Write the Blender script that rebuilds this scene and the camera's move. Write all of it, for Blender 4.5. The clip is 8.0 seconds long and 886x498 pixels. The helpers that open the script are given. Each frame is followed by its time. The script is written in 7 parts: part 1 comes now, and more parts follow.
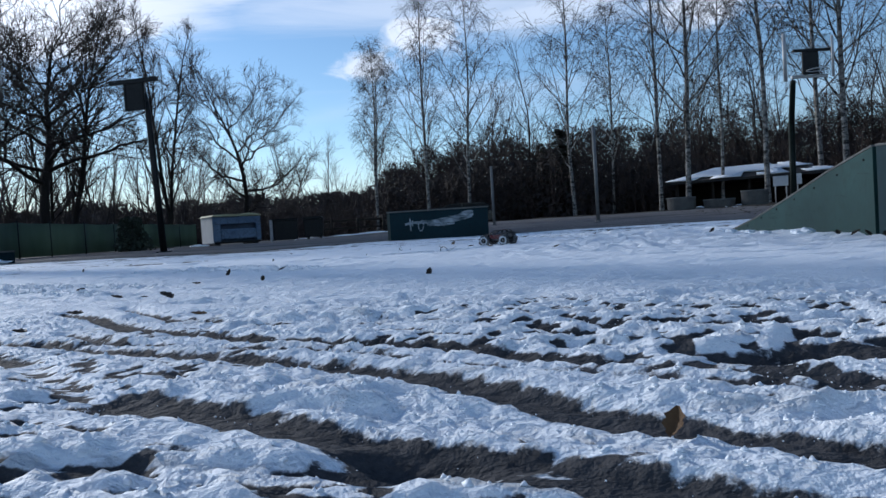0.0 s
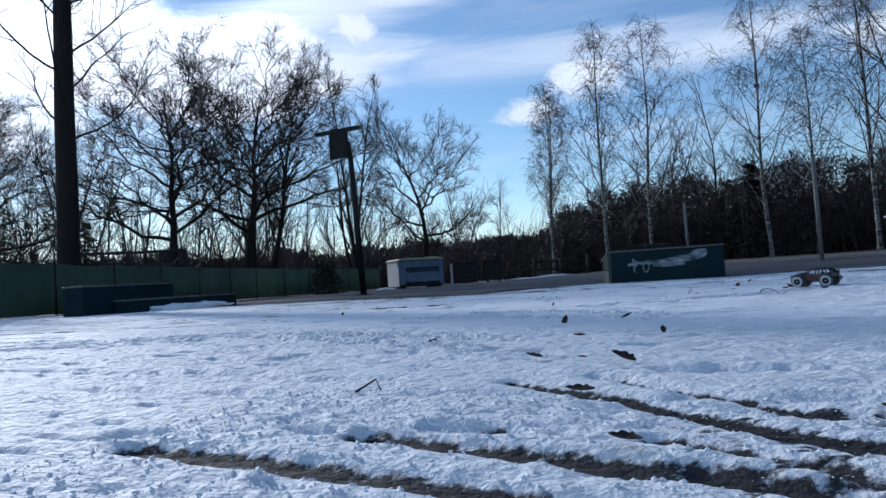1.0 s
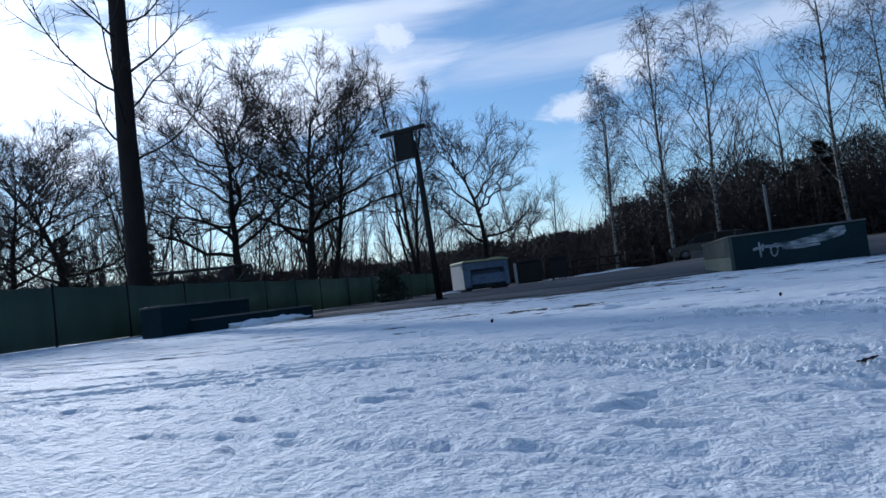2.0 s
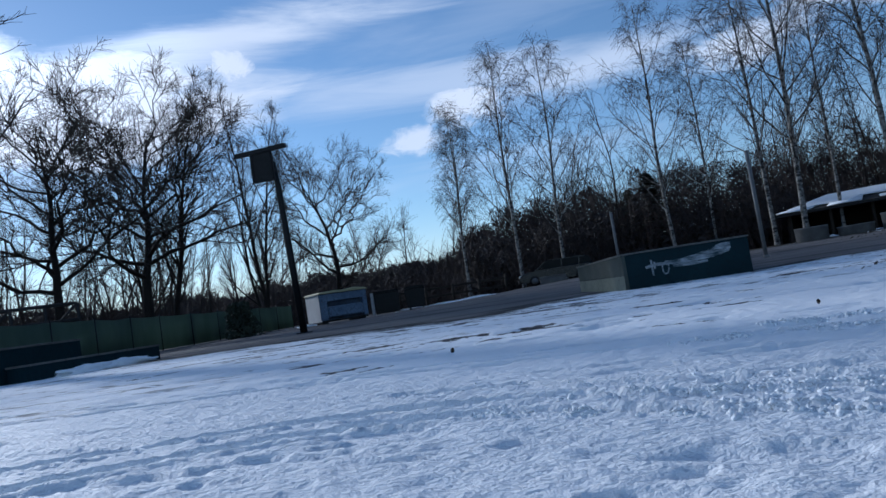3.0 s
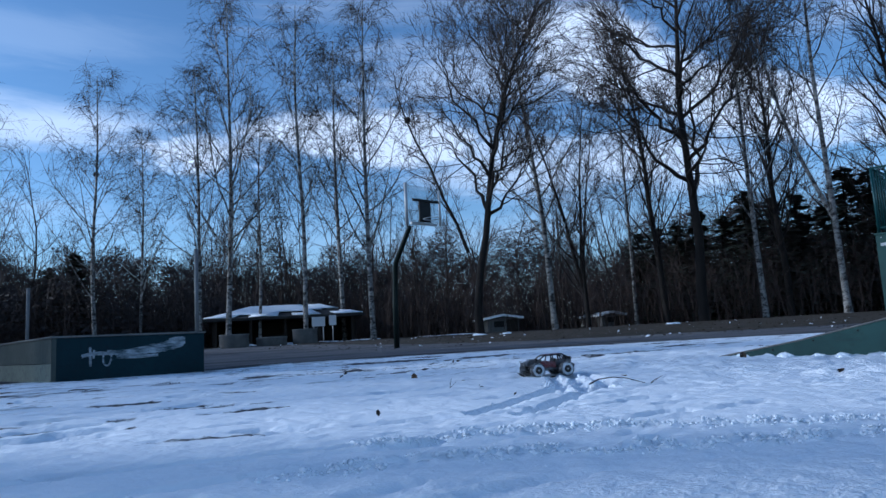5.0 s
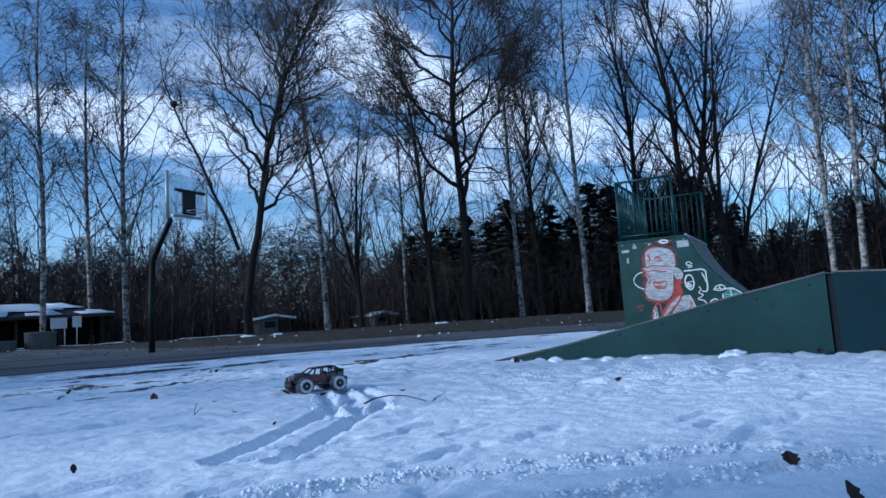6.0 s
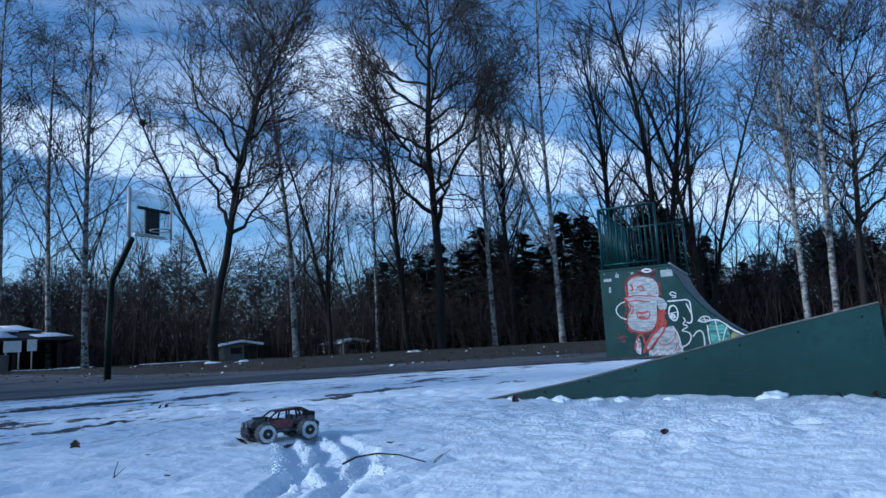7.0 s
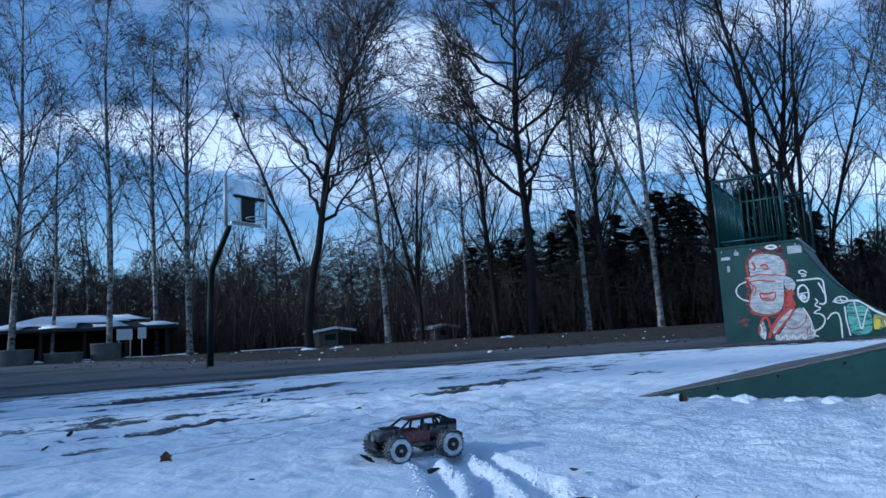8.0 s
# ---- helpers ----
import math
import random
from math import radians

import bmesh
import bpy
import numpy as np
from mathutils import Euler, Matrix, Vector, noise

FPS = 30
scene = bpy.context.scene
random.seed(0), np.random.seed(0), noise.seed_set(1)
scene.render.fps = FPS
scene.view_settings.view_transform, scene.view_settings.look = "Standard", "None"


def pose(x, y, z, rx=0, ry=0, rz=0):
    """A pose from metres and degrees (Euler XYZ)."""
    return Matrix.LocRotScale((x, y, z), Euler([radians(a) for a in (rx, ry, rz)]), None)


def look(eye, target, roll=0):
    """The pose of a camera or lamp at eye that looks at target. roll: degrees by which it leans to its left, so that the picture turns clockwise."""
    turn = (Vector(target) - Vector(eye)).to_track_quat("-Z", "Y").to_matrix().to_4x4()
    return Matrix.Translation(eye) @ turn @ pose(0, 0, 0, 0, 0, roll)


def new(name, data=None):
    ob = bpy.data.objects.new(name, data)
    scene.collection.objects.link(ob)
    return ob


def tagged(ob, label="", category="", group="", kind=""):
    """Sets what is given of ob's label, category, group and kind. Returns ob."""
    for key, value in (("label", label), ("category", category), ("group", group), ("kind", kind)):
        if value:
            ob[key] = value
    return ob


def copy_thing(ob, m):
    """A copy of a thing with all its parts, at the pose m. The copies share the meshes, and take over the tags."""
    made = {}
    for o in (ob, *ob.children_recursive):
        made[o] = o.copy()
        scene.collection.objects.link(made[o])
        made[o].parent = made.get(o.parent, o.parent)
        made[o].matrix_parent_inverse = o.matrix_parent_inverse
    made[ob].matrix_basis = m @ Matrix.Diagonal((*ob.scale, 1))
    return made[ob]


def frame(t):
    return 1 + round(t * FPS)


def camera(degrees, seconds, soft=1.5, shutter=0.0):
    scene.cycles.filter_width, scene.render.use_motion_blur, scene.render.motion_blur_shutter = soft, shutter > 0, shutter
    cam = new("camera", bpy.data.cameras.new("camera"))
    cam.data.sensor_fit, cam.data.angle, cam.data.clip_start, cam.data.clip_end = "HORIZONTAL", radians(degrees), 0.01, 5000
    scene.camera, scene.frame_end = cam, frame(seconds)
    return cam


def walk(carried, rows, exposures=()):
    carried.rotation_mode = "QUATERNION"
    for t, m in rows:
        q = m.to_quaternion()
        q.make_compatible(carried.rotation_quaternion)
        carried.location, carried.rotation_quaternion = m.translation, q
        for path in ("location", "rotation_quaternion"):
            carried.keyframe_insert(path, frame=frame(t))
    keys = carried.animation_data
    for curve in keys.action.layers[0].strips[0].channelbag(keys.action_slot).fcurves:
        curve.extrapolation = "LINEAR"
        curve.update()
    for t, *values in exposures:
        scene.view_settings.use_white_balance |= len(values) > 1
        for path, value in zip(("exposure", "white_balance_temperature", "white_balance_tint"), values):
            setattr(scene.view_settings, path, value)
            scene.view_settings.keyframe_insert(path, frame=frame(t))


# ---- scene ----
cam = camera(65.6, 8.0)

PATH = [
    (0, (2.574, -2.06, 0.153), (2.15, -0.107, 0.091), -3.6),
    (0.5, (2.213, -1.901, 0.198), (1.65, 0.018, 0.218), -2.4),
    (1, (1.74, -1.716, 0.176), (0.874, 0.084, 0.271), -3.8),
    (1.2, (1.563, -1.643, 0.196), (0.573, 0.092, 0.293), -4.3),
    (2.3, (0.648, -1.19, 0.21), (-0.306, 0.564, 0.333), -8.3),
    (2.5, (0.482, -1.085, 0.213), (-0.407, 0.703, 0.328), -8.6),
    (3, (0.147, -0.82, 0.224), (-0.426, 1.09, 0.37), -8.9),
    (3.5, (-0.061, -0.591, 0.207), (-0.189, 1.403, 0.272), -8.7),
    (4, (-0.166, -0.359, 0.207), (-0.011, 1.632, 0.318), -8.6),
    (4.5, (-0.164, -0.157, 0.207), (0.444, 1.739, 0.399), -4.9),
    (5, (-0.123, 0.014, 0.218), (0.845, 1.745, 0.474), -3.1),
    (5.2, (-0.093, 0.075, 0.23), (1.003, 1.726, 0.504), -3.9),
    (6.3, (0.228, 0.431, 0.268), (1.752, 1.708, 0.486), -3.1),
    (6.5, (0.293, 0.512, 0.274), (1.805, 1.795, 0.533), -2.7),
    (7, (0.452, 0.74, 0.283), (1.977, 2.001, 0.574), -3.0),
    (7.5, (0.619, 1.004, 0.311), (2.069, 2.362, 0.541), -1.9),
    (8, (0.731, 1.289, 0.309), (2.087, 2.736, 0.572), -3.3),
]
EXPOSURES = [(0.0, 0.3, 5900.0, 10.0), (1.0, 0.27, 5820.0, 10.0), (2.5, 0.03, 5500.0, 10.0), (3.5, 0.1, 5490.0, 10.0), (4.5, 0.22, 5190.0, 9.0), (5.0, 0.34, 5120.0, 8.5), (6.5, 0.37, 4920.0, 6.0), (8.0, 0.4, 4900.0, 6.0)]
walk(cam, [(t, look(eye, target, roll)) for t, eye, target, roll in PATH], EXPOSURES)


# ---- light ----
SUN_AZ, SUN_EL = 59.0, 19.0          # degrees left of +y, degrees up
SUN_DIR = Vector((-math.sin(radians(SUN_AZ)) * math.cos(radians(SUN_EL)),
                  math.cos(radians(SUN_AZ)) * math.cos(radians(SUN_EL)), math.sin(radians(SUN_EL))))


def make_world():
    w = bpy.data.worlds.new("sky")
    scene.world = w
    w.use_nodes = True
    nt = w.node_tree
    nt.nodes.clear()
    N, Lk = nt.nodes.new, nt.links.new

    def math_node(op, a, b=None, c=None, clamp=False):
        n = N("ShaderNodeMath")
        n.operation, n.use_clamp = op, clamp
        for i, v in enumerate((a, b, c)):
            if v is None:
                continue
            if isinstance(v, (int, float)):
                n.inputs[i].default_value = v
            else:
                Lk(v, n.inputs[i])
        return n.outputs[0]

    out, bg, sky = N("ShaderNodeOutputWorld"), N("ShaderNodeBackground"), N("ShaderNodeTexSky")
    sky.sky_type = "NISHITA"
    sky.sun_disc = False
    sky.sun_elevation, sky.sun_rotation = radians(SUN_EL), radians(360 - SUN_AZ)
    sky.air_density, sky.dust_density, sky.ozone_density = 1.0, 0.1, 1.8
    tc, sep = N("ShaderNodeTexCoord"), N("ShaderNodeSeparateXYZ")
    Lk(tc.outputs["Generated"], sep.inputs[0])
    x, y, z = sep.outputs

    def cloud_noise(sx, sy, sz, scale, detail, rough, distort, w_off):
        comb = N("ShaderNodeCombineXYZ")
        for i, (v, s) in enumerate(((x, sx), (y, sy), (z, sz))):
            Lk(math_node("MULTIPLY_ADD", v, s, w_off), comb.inputs[i])
        n = N("ShaderNodeTexNoise")
        Lk(comb.outputs[0], n.inputs["Vector"])
        for k, v in (("Scale", scale), ("Detail", detail), ("Roughness", rough), ("Distortion", distort)):
            n.inputs[k].default_value = v
        return n.outputs["Fac"]

    def ramp(v, a, b):
        m = N("ShaderNodeMapRange")
        m.interpolation_type = "SMOOTHSTEP"
        Lk(v, m.inputs["Value"])
        m.inputs["From Min"].default_value, m.inputs["From Max"].default_value = a, b
        return m.outputs["Result"]

    # cloud banks, streaks and puffs, each an uneven ellipse on the sky
    warp = N("ShaderNodeTexNoise")
    wide = N("ShaderNodeVectorMath")
    wide.operation = "MULTIPLY"
    Lk(tc.outputs["Generated"], wide.inputs[0])
    wide.inputs[1].default_value = (1, 1, 2.6)
    Lk(wide.outputs[0], warp.inputs["Vector"])
    for k, v in (("Scale", 5.5), ("Detail", 9), ("Roughness", 0.62)):
        warp.inputs[k].default_value = v
    ragged = math_node("MULTIPLY", math_node("SUBTRACT", warp.outputs["Fac"], 0.5), 2.3)
    torn = math_node("MULTIPLY", math_node("SUBTRACT", cloud_noise(1.0, 1.0, 1.8, 17.0, 9, 0.66, 0.6, 2.2), 0.5), 2.6)
    wisp = math_node("MULTIPLY", math_node("SUBTRACT", cloud_noise(1.0, 1.0, 9.0, 2.6, 8, 0.62, 0.8, 4.2), 0.5), 2.6)

    def dot(v):
        n = N("ShaderNodeVectorMath")
        n.operation = "DOT_PRODUCT"
        Lk(tc.outputs["Generated"], n.inputs[0])
        n.inputs[1].default_value = v
        return n.outputs["Value"]

    cover, near = 0.0, 0.0
    for az, el, length, thick, tilt, amount, kind in CLOUDS:
        az, el, tilt = radians(az), radians(el), radians(tilt)
        c = Vector((-math.sin(az) * math.cos(el), math.cos(az) * math.cos(el), math.sin(el)))
        right = Vector((math.cos(az), math.sin(az), 0))
        up = right.cross(c)
        u = math_node("DIVIDE", dot(right * math.cos(tilt) + up * math.sin(tilt)), radians(length))
        v = math_node("DIVIDE", dot(up * math.cos(tilt) - right * math.sin(tilt)), radians(thick))
        d2 = math_node("SQRT", math_node("ADD", math_node("MULTIPLY", u, u), math_node("MULTIPLY", v, v)))
        d2 = math_node("ADD", d2, {"bank": ragged, "puff": torn, "wisp": wisp}[kind])
        d2 = math_node("ADD", d2, math_node("MULTIPLY", math_node("LESS_THAN", dot(c), 0.3), 9.0))
        one = math_node("MULTIPLY", math_node("SUBTRACT", 1.0, ramp(d2, *{"bank": (0.6, 1.1), "puff": (0.25, 1.15), "wisp": (0.2, 1.6)}[kind])), amount)
        cover = math_node("MAXIMUM", cover, one)
    near = ramp(dot(Vector((-math.sin(radians(BANK[0])) * math.cos(radians(BANK[1])), math.cos(radians(BANK[0])) * math.cos(radians(BANK[1])), math.sin(radians(BANK[1]))))), BANK[2], BANK[3])
    veil = math_node("MULTIPLY", ramp(cloud_noise(0.9, 0.9, 7.5, 1.7, 7, 0.58, 0.5, 3.1), 0.5, 0.75), 0.22)
    cover = math_node("MAXIMUM", cover, veil)
    haze = math_node("MULTIPLY", math_node("SUBTRACT", 1.0, ramp(z, 0.0, 0.13)), 0.42)
    cover = math_node("MAXIMUM", cover, haze, clamp=True)
    glow = math_node("MULTIPLY_ADD", near, CLOUD[1], CLOUD[0])
    col = N("ShaderNodeMix")
    col.data_type = "RGBA"
    Lk(cover, col.inputs["Factor"])
    tint = N("ShaderNodeMix")
    tint.data_type, tint.blend_type = "RGBA", "MULTIPLY"
    tint.inputs["Factor"].default_value = 1.0
    Lk(sky.outputs[0], tint.inputs[6])
    tint.inputs[7].default_value = SKY_TINT
    Lk(tint.outputs[2], col.inputs[6])
    cl = N("ShaderNodeVectorMath")
    cl.operation = "SCALE"
    cl.inputs[0].default_value = (0.93, 0.97, 1.05)
    Lk(glow, cl.inputs["Scale"])
    Lk(cl.outputs[0], col.inputs[7])
    Lk(col.outputs[2], bg.inputs[0])
    bg.inputs[1].default_value = SKY
    Lk(bg.outputs[0], out.inputs[0])


SKY = 0.096
SKY_TINT = (0.92, 1.0, 1.07, 1)
BANK = (59, 21.0, 0.90, 0.995)
# azimuth and height of the middle, half length and half thickness, slope (degrees), cover, kind
CLOUDS = [
    (57, 18.5, 15.0, 7.2, 4, 1.0, "bank"),
    (42.0, 18.0, 10.0, 4.4, 8, 1.0, "bank"),
    (34, 17.6, 6.0, 2.2, 4, 0.9, "wisp"),
    (32.2, 22.8, 11.0, 1.6, 6, 0.85, "wisp"),
    (13.0, 17.6, 17.0, 1.6, -2, 0.52, "wisp"),
    (32.3, 20.8, 2.3, 1.7, -3, 1.0, "puff"),
    (17.8, 13.4, 2.4, 1.2, 2, 0.85, "puff"),
    (12.8, 15.6, 3.2, 2.0, -1, 0.95, "puff"),
    (3.0, 16.6, 8.0, 1.4, 4, 0.65, "wisp"),
    (5.4, 22.6, 11.0, 1.6, 7, 0.15, "wisp"),
    (-9.0, 15.6, 5.0, 1.9, 4, 0.85, "puff"),
    (-23.3, 17.0, 9.0, 2.6, -6, 0.85, "bank"),
    (-36.0, 14.0, 8.0, 2.6, -8, 0.55, "wisp"),
    (-33.0, 21.5, 9.0, 2.4, -4, 0.4, "wisp"),
    (-47.0, 13.0, 7.0, 2.0, -12, 0.7, "wisp"),
    (-43.4, 22.0, 7.5, 3.4, -25, 0.85, "bank"),
    (-53.8, 17.0, 10.5, 2.6, -20, 0.9, "bank"),
    (-70.0, 11.5, 10.0, 2.4, -16, 0.75, "bank"),
    (-69.0, 22.5, 8.0, 1.8, 6, 0.6, "wisp"),
    (100, 20, 26, 8, 0, 0.8, "bank"),
    (-120, 22, 24, 6, 4, 0.6, "wisp"),
    (170, 25, 30, 7, -5, 0.6, "wisp"),
]
CLOUD = (8.4, 5.0)
make_world()
sun = new("sun", bpy.data.lights.new("sun", "SUN"))
sun.data.energy, sun.data.angle, sun.data.color = 2.5, radians(2.0), (1.0, 0.95, 0.88)
sun.matrix_world = look(SUN_DIR * 50, (0, 0, 0))


# ---- materials ----
def node_mat(name):
    m = bpy.data.materials.new(name)
    m.use_nodes = True
    nt = m.node_tree
    return m, nt, nt.nodes["Principled BSDF"]


def noise_fac(nt, scale, detail=5, rough=0.6, stretch=(1, 1, 1), coord="Object"):
    tc, mp, n = nt.nodes.new("ShaderNodeTexCoord"), nt.nodes.new("ShaderNodeMapping"), nt.nodes.new("ShaderNodeTexNoise")
    mp.inputs["Scale"].default_value = stretch
    nt.links.new(tc.outputs[coord], mp.inputs[0])
    nt.links.new(mp.outputs[0], n.inputs["Vector"])
    n.inputs["Scale"].default_value, n.inputs["Detail"].default_value, n.inputs["Roughness"].default_value = scale, detail, rough
    return n.outputs["Fac"]


def ramp_node(nt, fac, stops):
    r = nt.nodes.new("ShaderNodeValToRGB")
    while len(r.color_ramp.elements) < len(stops):
        r.color_ramp.elements.new(0.5)
    for e, (p, c) in zip(r.color_ramp.elements, stops):
        e.position, e.color = p, (*c, 1)
    nt.links.new(fac, r.inputs[0])
    return r.outputs["Color"]


def mix_node(nt, fac, a, b, blend="MIX"):
    n = nt.nodes.new("ShaderNodeMix")
    n.data_type, n.blend_type = "RGBA", blend
    for sock, v in ((n.inputs["Factor"], fac), (n.inputs[6], a), (n.inputs[7], b)):
        if isinstance(v, (int, float)):
            sock.default_value = v
        elif isinstance(v, tuple):
            sock.default_value = (*v, 1)
        else:
            nt.links.new(v, sock)
    return n.outputs[2]


def bump_node(nt, height, strength, distance, normal=None):
    b = nt.nodes.new("ShaderNodeBump")
    b.inputs["Strength"].default_value, b.inputs["Distance"].default_value = strength, distance
    nt.links.new(height, b.inputs["Height"])
    if normal is not None:
        nt.links.new(normal, b.inputs["Normal"])
    return b.outputs[0]


def plain(name, lo, hi, scale=6.0, rough=0.6, metal=0.0, bump=0.3, dist=0.004, grime=None, stretch=(1, 1, 1), spec=0.3):
    """Two-scale colour variation between lo and hi, with fine relief."""
    m, nt, p = node_mat(name)
    big, fine = noise_fac(nt, scale, 6, 0.6, stretch), noise_fac(nt, scale * 9, 4, 0.65, stretch)
    c = ramp_node(nt, big, ((0.3, lo), (0.7, hi)))
    c = mix_node(nt, fine, c, tuple(v * 0.72 for v in lo), "MIX") if grime is None else mix_node(nt, ramp_node(nt, fine, ((0.5, (0, 0, 0)), (0.72, (1, 1, 1)))), c, grime)
    nt.links.new(c, p.inputs["Base Color"])
    p.inputs["Roughness"].default_value, p.inputs["Metallic"].default_value = rough, metal
    p.inputs["Specular IOR Level"].default_value = spec
    nt.links.new(bump_node(nt, fine, bump, dist), p.inputs["Normal"])
    return m


def ground_material():
    m, nt, p = node_mat("snowy_court")
    att = nt.nodes.new("ShaderNodeAttribute")
    att.attribute_name = "cover"
    sep = nt.nodes.new("ShaderNodeSeparateColor")
    nt.links.new(att.outputs["Color"], sep.inputs[0])
    snow_a, bare_a, verge_a = sep.outputs

    def mth(op, a, b, clamp=False):
        n = nt.nodes.new("ShaderNodeMath")
        n.operation, n.use_clamp = op, clamp
        for i, v in enumerate((a, b)):
            if isinstance(v, (int, float)):
                n.inputs[i].default_value = v
            else:
                nt.links.new(v, n.inputs[i])
        return n.outputs[0]

    def step(v, a, b):
        n = nt.nodes.new("ShaderNodeMapRange")
        n.interpolation_type = "SMOOTHSTEP"
        nt.links.new(v, n.inputs["Value"])
        n.inputs["From Min"].default_value, n.inputs["From Max"].default_value = a, b
        return n.outputs["Result"]

    patchy = noise_fac(nt, 2.1, 8, 0.7, (0.4, 1.7, 1))
    grain = noise_fac(nt, 38, 6, 0.7)
    crumbs = noise_fac(nt, 90, 4, 0.7)
    # snow where the edge field passes the threshold; scraped through in the ruts
    edge = mth("ADD", snow_a, mth("MULTIPLY", mth("SUBTRACT", patchy, 0.5), 0.75))
    snow = step(edge, 0.46, 0.54)
    bare = step(mth("ADD", bare_a, mth("MULTIPLY", mth("SUBTRACT", grain, 0.5), 1.1)), 0.42, 0.62)
    snow = mth("MULTIPLY", snow, mth("SUBTRACT", 1.0, bare))
    # long thin patches of noise where the ground colour replaces the snow
    dashes = step(noise_fac(nt, 3.4, 7, 0.62, (0.42, 2.6, 1)), 0.56, 0.605)
    snow = mth("MULTIPLY", snow, mth("SUBTRACT", 1.0, mth("MULTIPLY", dashes, att.outputs["Alpha"])))
    specks = mth("MULTIPLY", step(noise_fac(nt, 9, 5, 0.7, (0.6, 1.6, 1)), 0.68, 0.72), 0.8)
    snow = mth("MAXIMUM", snow, specks)
    snow = mth("MAXIMUM", snow, mth("MULTIPLY", step(noise_fac(nt, 2.6, 7, 0.7, (0.5, 2.2, 1)), 0.66, 0.7), step(verge_a, 0.35, 0.5)))
    verge = step(mth("ADD", verge_a, mth("MULTIPLY", mth("SUBTRACT", patchy, 0.5), 0.25)), 0.47, 0.53)
    wet = ramp_node(nt, noise_fac(nt, 1.3, 6), ((0.3, (0.095, 0.093, 0.097)), (0.7, (0.160, 0.156, 0.158))))
    wet = mix_node(nt, step(crumbs, 0.55, 0.75), wet, (0.15, 0.147, 0.145))
    litter = noise_fac(nt, 7, 5, 0.75, (0.5, 1.5, 1))
    wet = mix_node(nt, step(litter, 0.60, 0.68), wet, (0.072, 0.063, 0.058))
    wet = mix_node(nt, step(noise_fac(nt, 0.35, 5, 0.6, (0.4, 1.8, 1)), 0.5, 0.62), wet, (0.065, 0.062, 0.066))
    # near-black rim just outside the snow's edge
    rim = mth("MULTIPLY", step(edge, 0.26, 0.36), mth("SUBTRACT", 1.0, step(edge, 0.46, 0.52)))
    wet = mix_node(nt, mth("MULTIPLY", rim, 0.9), wet, (0.010, 0.010, 0.011))
    # darker mottled grey wherever the ground is marked bare
    wet = mix_node(nt, mth("MULTIPLY", step(bare_a, 0.3, 0.6), 0.75), wet, mix_node(nt, step(grain, 0.42, 0.62), (0.018, 0.020, 0.024), (0.050, 0.050, 0.053)))
    wet = mix_node(nt, step(noise_fac(nt, 1.7, 8, 0.68, (0.25, 2.4, 1)), 0.56, 0.68), wet, (0.035, 0.036, 0.040))
    leaf = ramp_node(nt, noise_fac(nt, 3.0, 8, 0.75), ((0.3, (0.030, 0.026, 0.021)), (0.5, (0.044, 0.038, 0.028)), (0.62, (0.075, 0.058, 0.046)), (0.75, (0.11, 0.085, 0.066))))
    base = mix_node(nt, verge, wet, leaf)
    # old crust greyer where feet and wheels have been
    crust = ramp_node(nt, noise_fac(nt, 2.2, 7, 0.6, (0.6, 1.3, 1)), ((0.3, (0.80, 0.85, 0.90)), (0.62, (0.88, 0.915, 0.95))))
    col = mix_node(nt, snow, base, crust)
    nt.links.new(col, p.inputs["Base Color"])
    r = nt.nodes.new("ShaderNodeMix")
    nt.links.new(snow, r.inputs[0])
    r.inputs[2].default_value, r.inputs[3].default_value = 0.85, 0.7
    nt.links.new(r.outputs[0], p.inputs["Roughness"])
    sp = nt.nodes.new("ShaderNodeMix")
    nt.links.new(snow, sp.inputs[0])
    sp.inputs[2].default_value, sp.inputs[3].default_value = 0.12, 0.2
    nt.links.new(sp.outputs[0], p.inputs["Specular IOR Level"])
    pitted = noise_fac(nt, 72, 3, 0.55, (0.8, 1.2, 1))
    h = mth("ADD", pitted, mth("ADD", mth("MULTIPLY", grain, 0.35), mth("MULTIPLY", crumbs, 0.3)))
    crisp = nt.nodes.new("ShaderNodeAttribute")
    crisp.attribute_name = "crisp"
    h = mth("MULTIPLY", h, crisp.outputs["Fac"])
    b1 = bump_node(nt, h, 1.0, 0.009)
    b2 = bump_node(nt, noise_fac(nt, 15, 5, 0.6, (0.6, 1.5, 1)), 0.3, 0.009, b1)
    nt.links.new(b2, p.inputs["Normal"])
    return m


def birch_bark():
    m, nt, p = node_mat("birch_bark")
    bands = noise_fac(nt, 3.2, 8, 0.78, (1, 1, 1.7))
    c = ramp_node(nt, bands, ((0.43, (0.020, 0.018, 0.017)), (0.50, (0.18, 0.175, 0.166)), (0.66, (0.42, 0.405, 0.385))))
    nt.links.new(c, p.inputs["Base Color"])
    p.inputs["Roughness"].default_value = 0.8
    nt.links.new(bump_node(nt, bands, 0.5, 0.02), p.inputs["Normal"])
    return m


def twig_mat(name, a, b):
    m, nt, p = node_mat(name)
    nt.links.new(ramp_node(nt, noise_fac(nt, 1.1, 4), ((0.3, a), (0.7, b))), p.inputs["Base Color"])
    p.inputs["Roughness"].default_value = 0.8
    return m


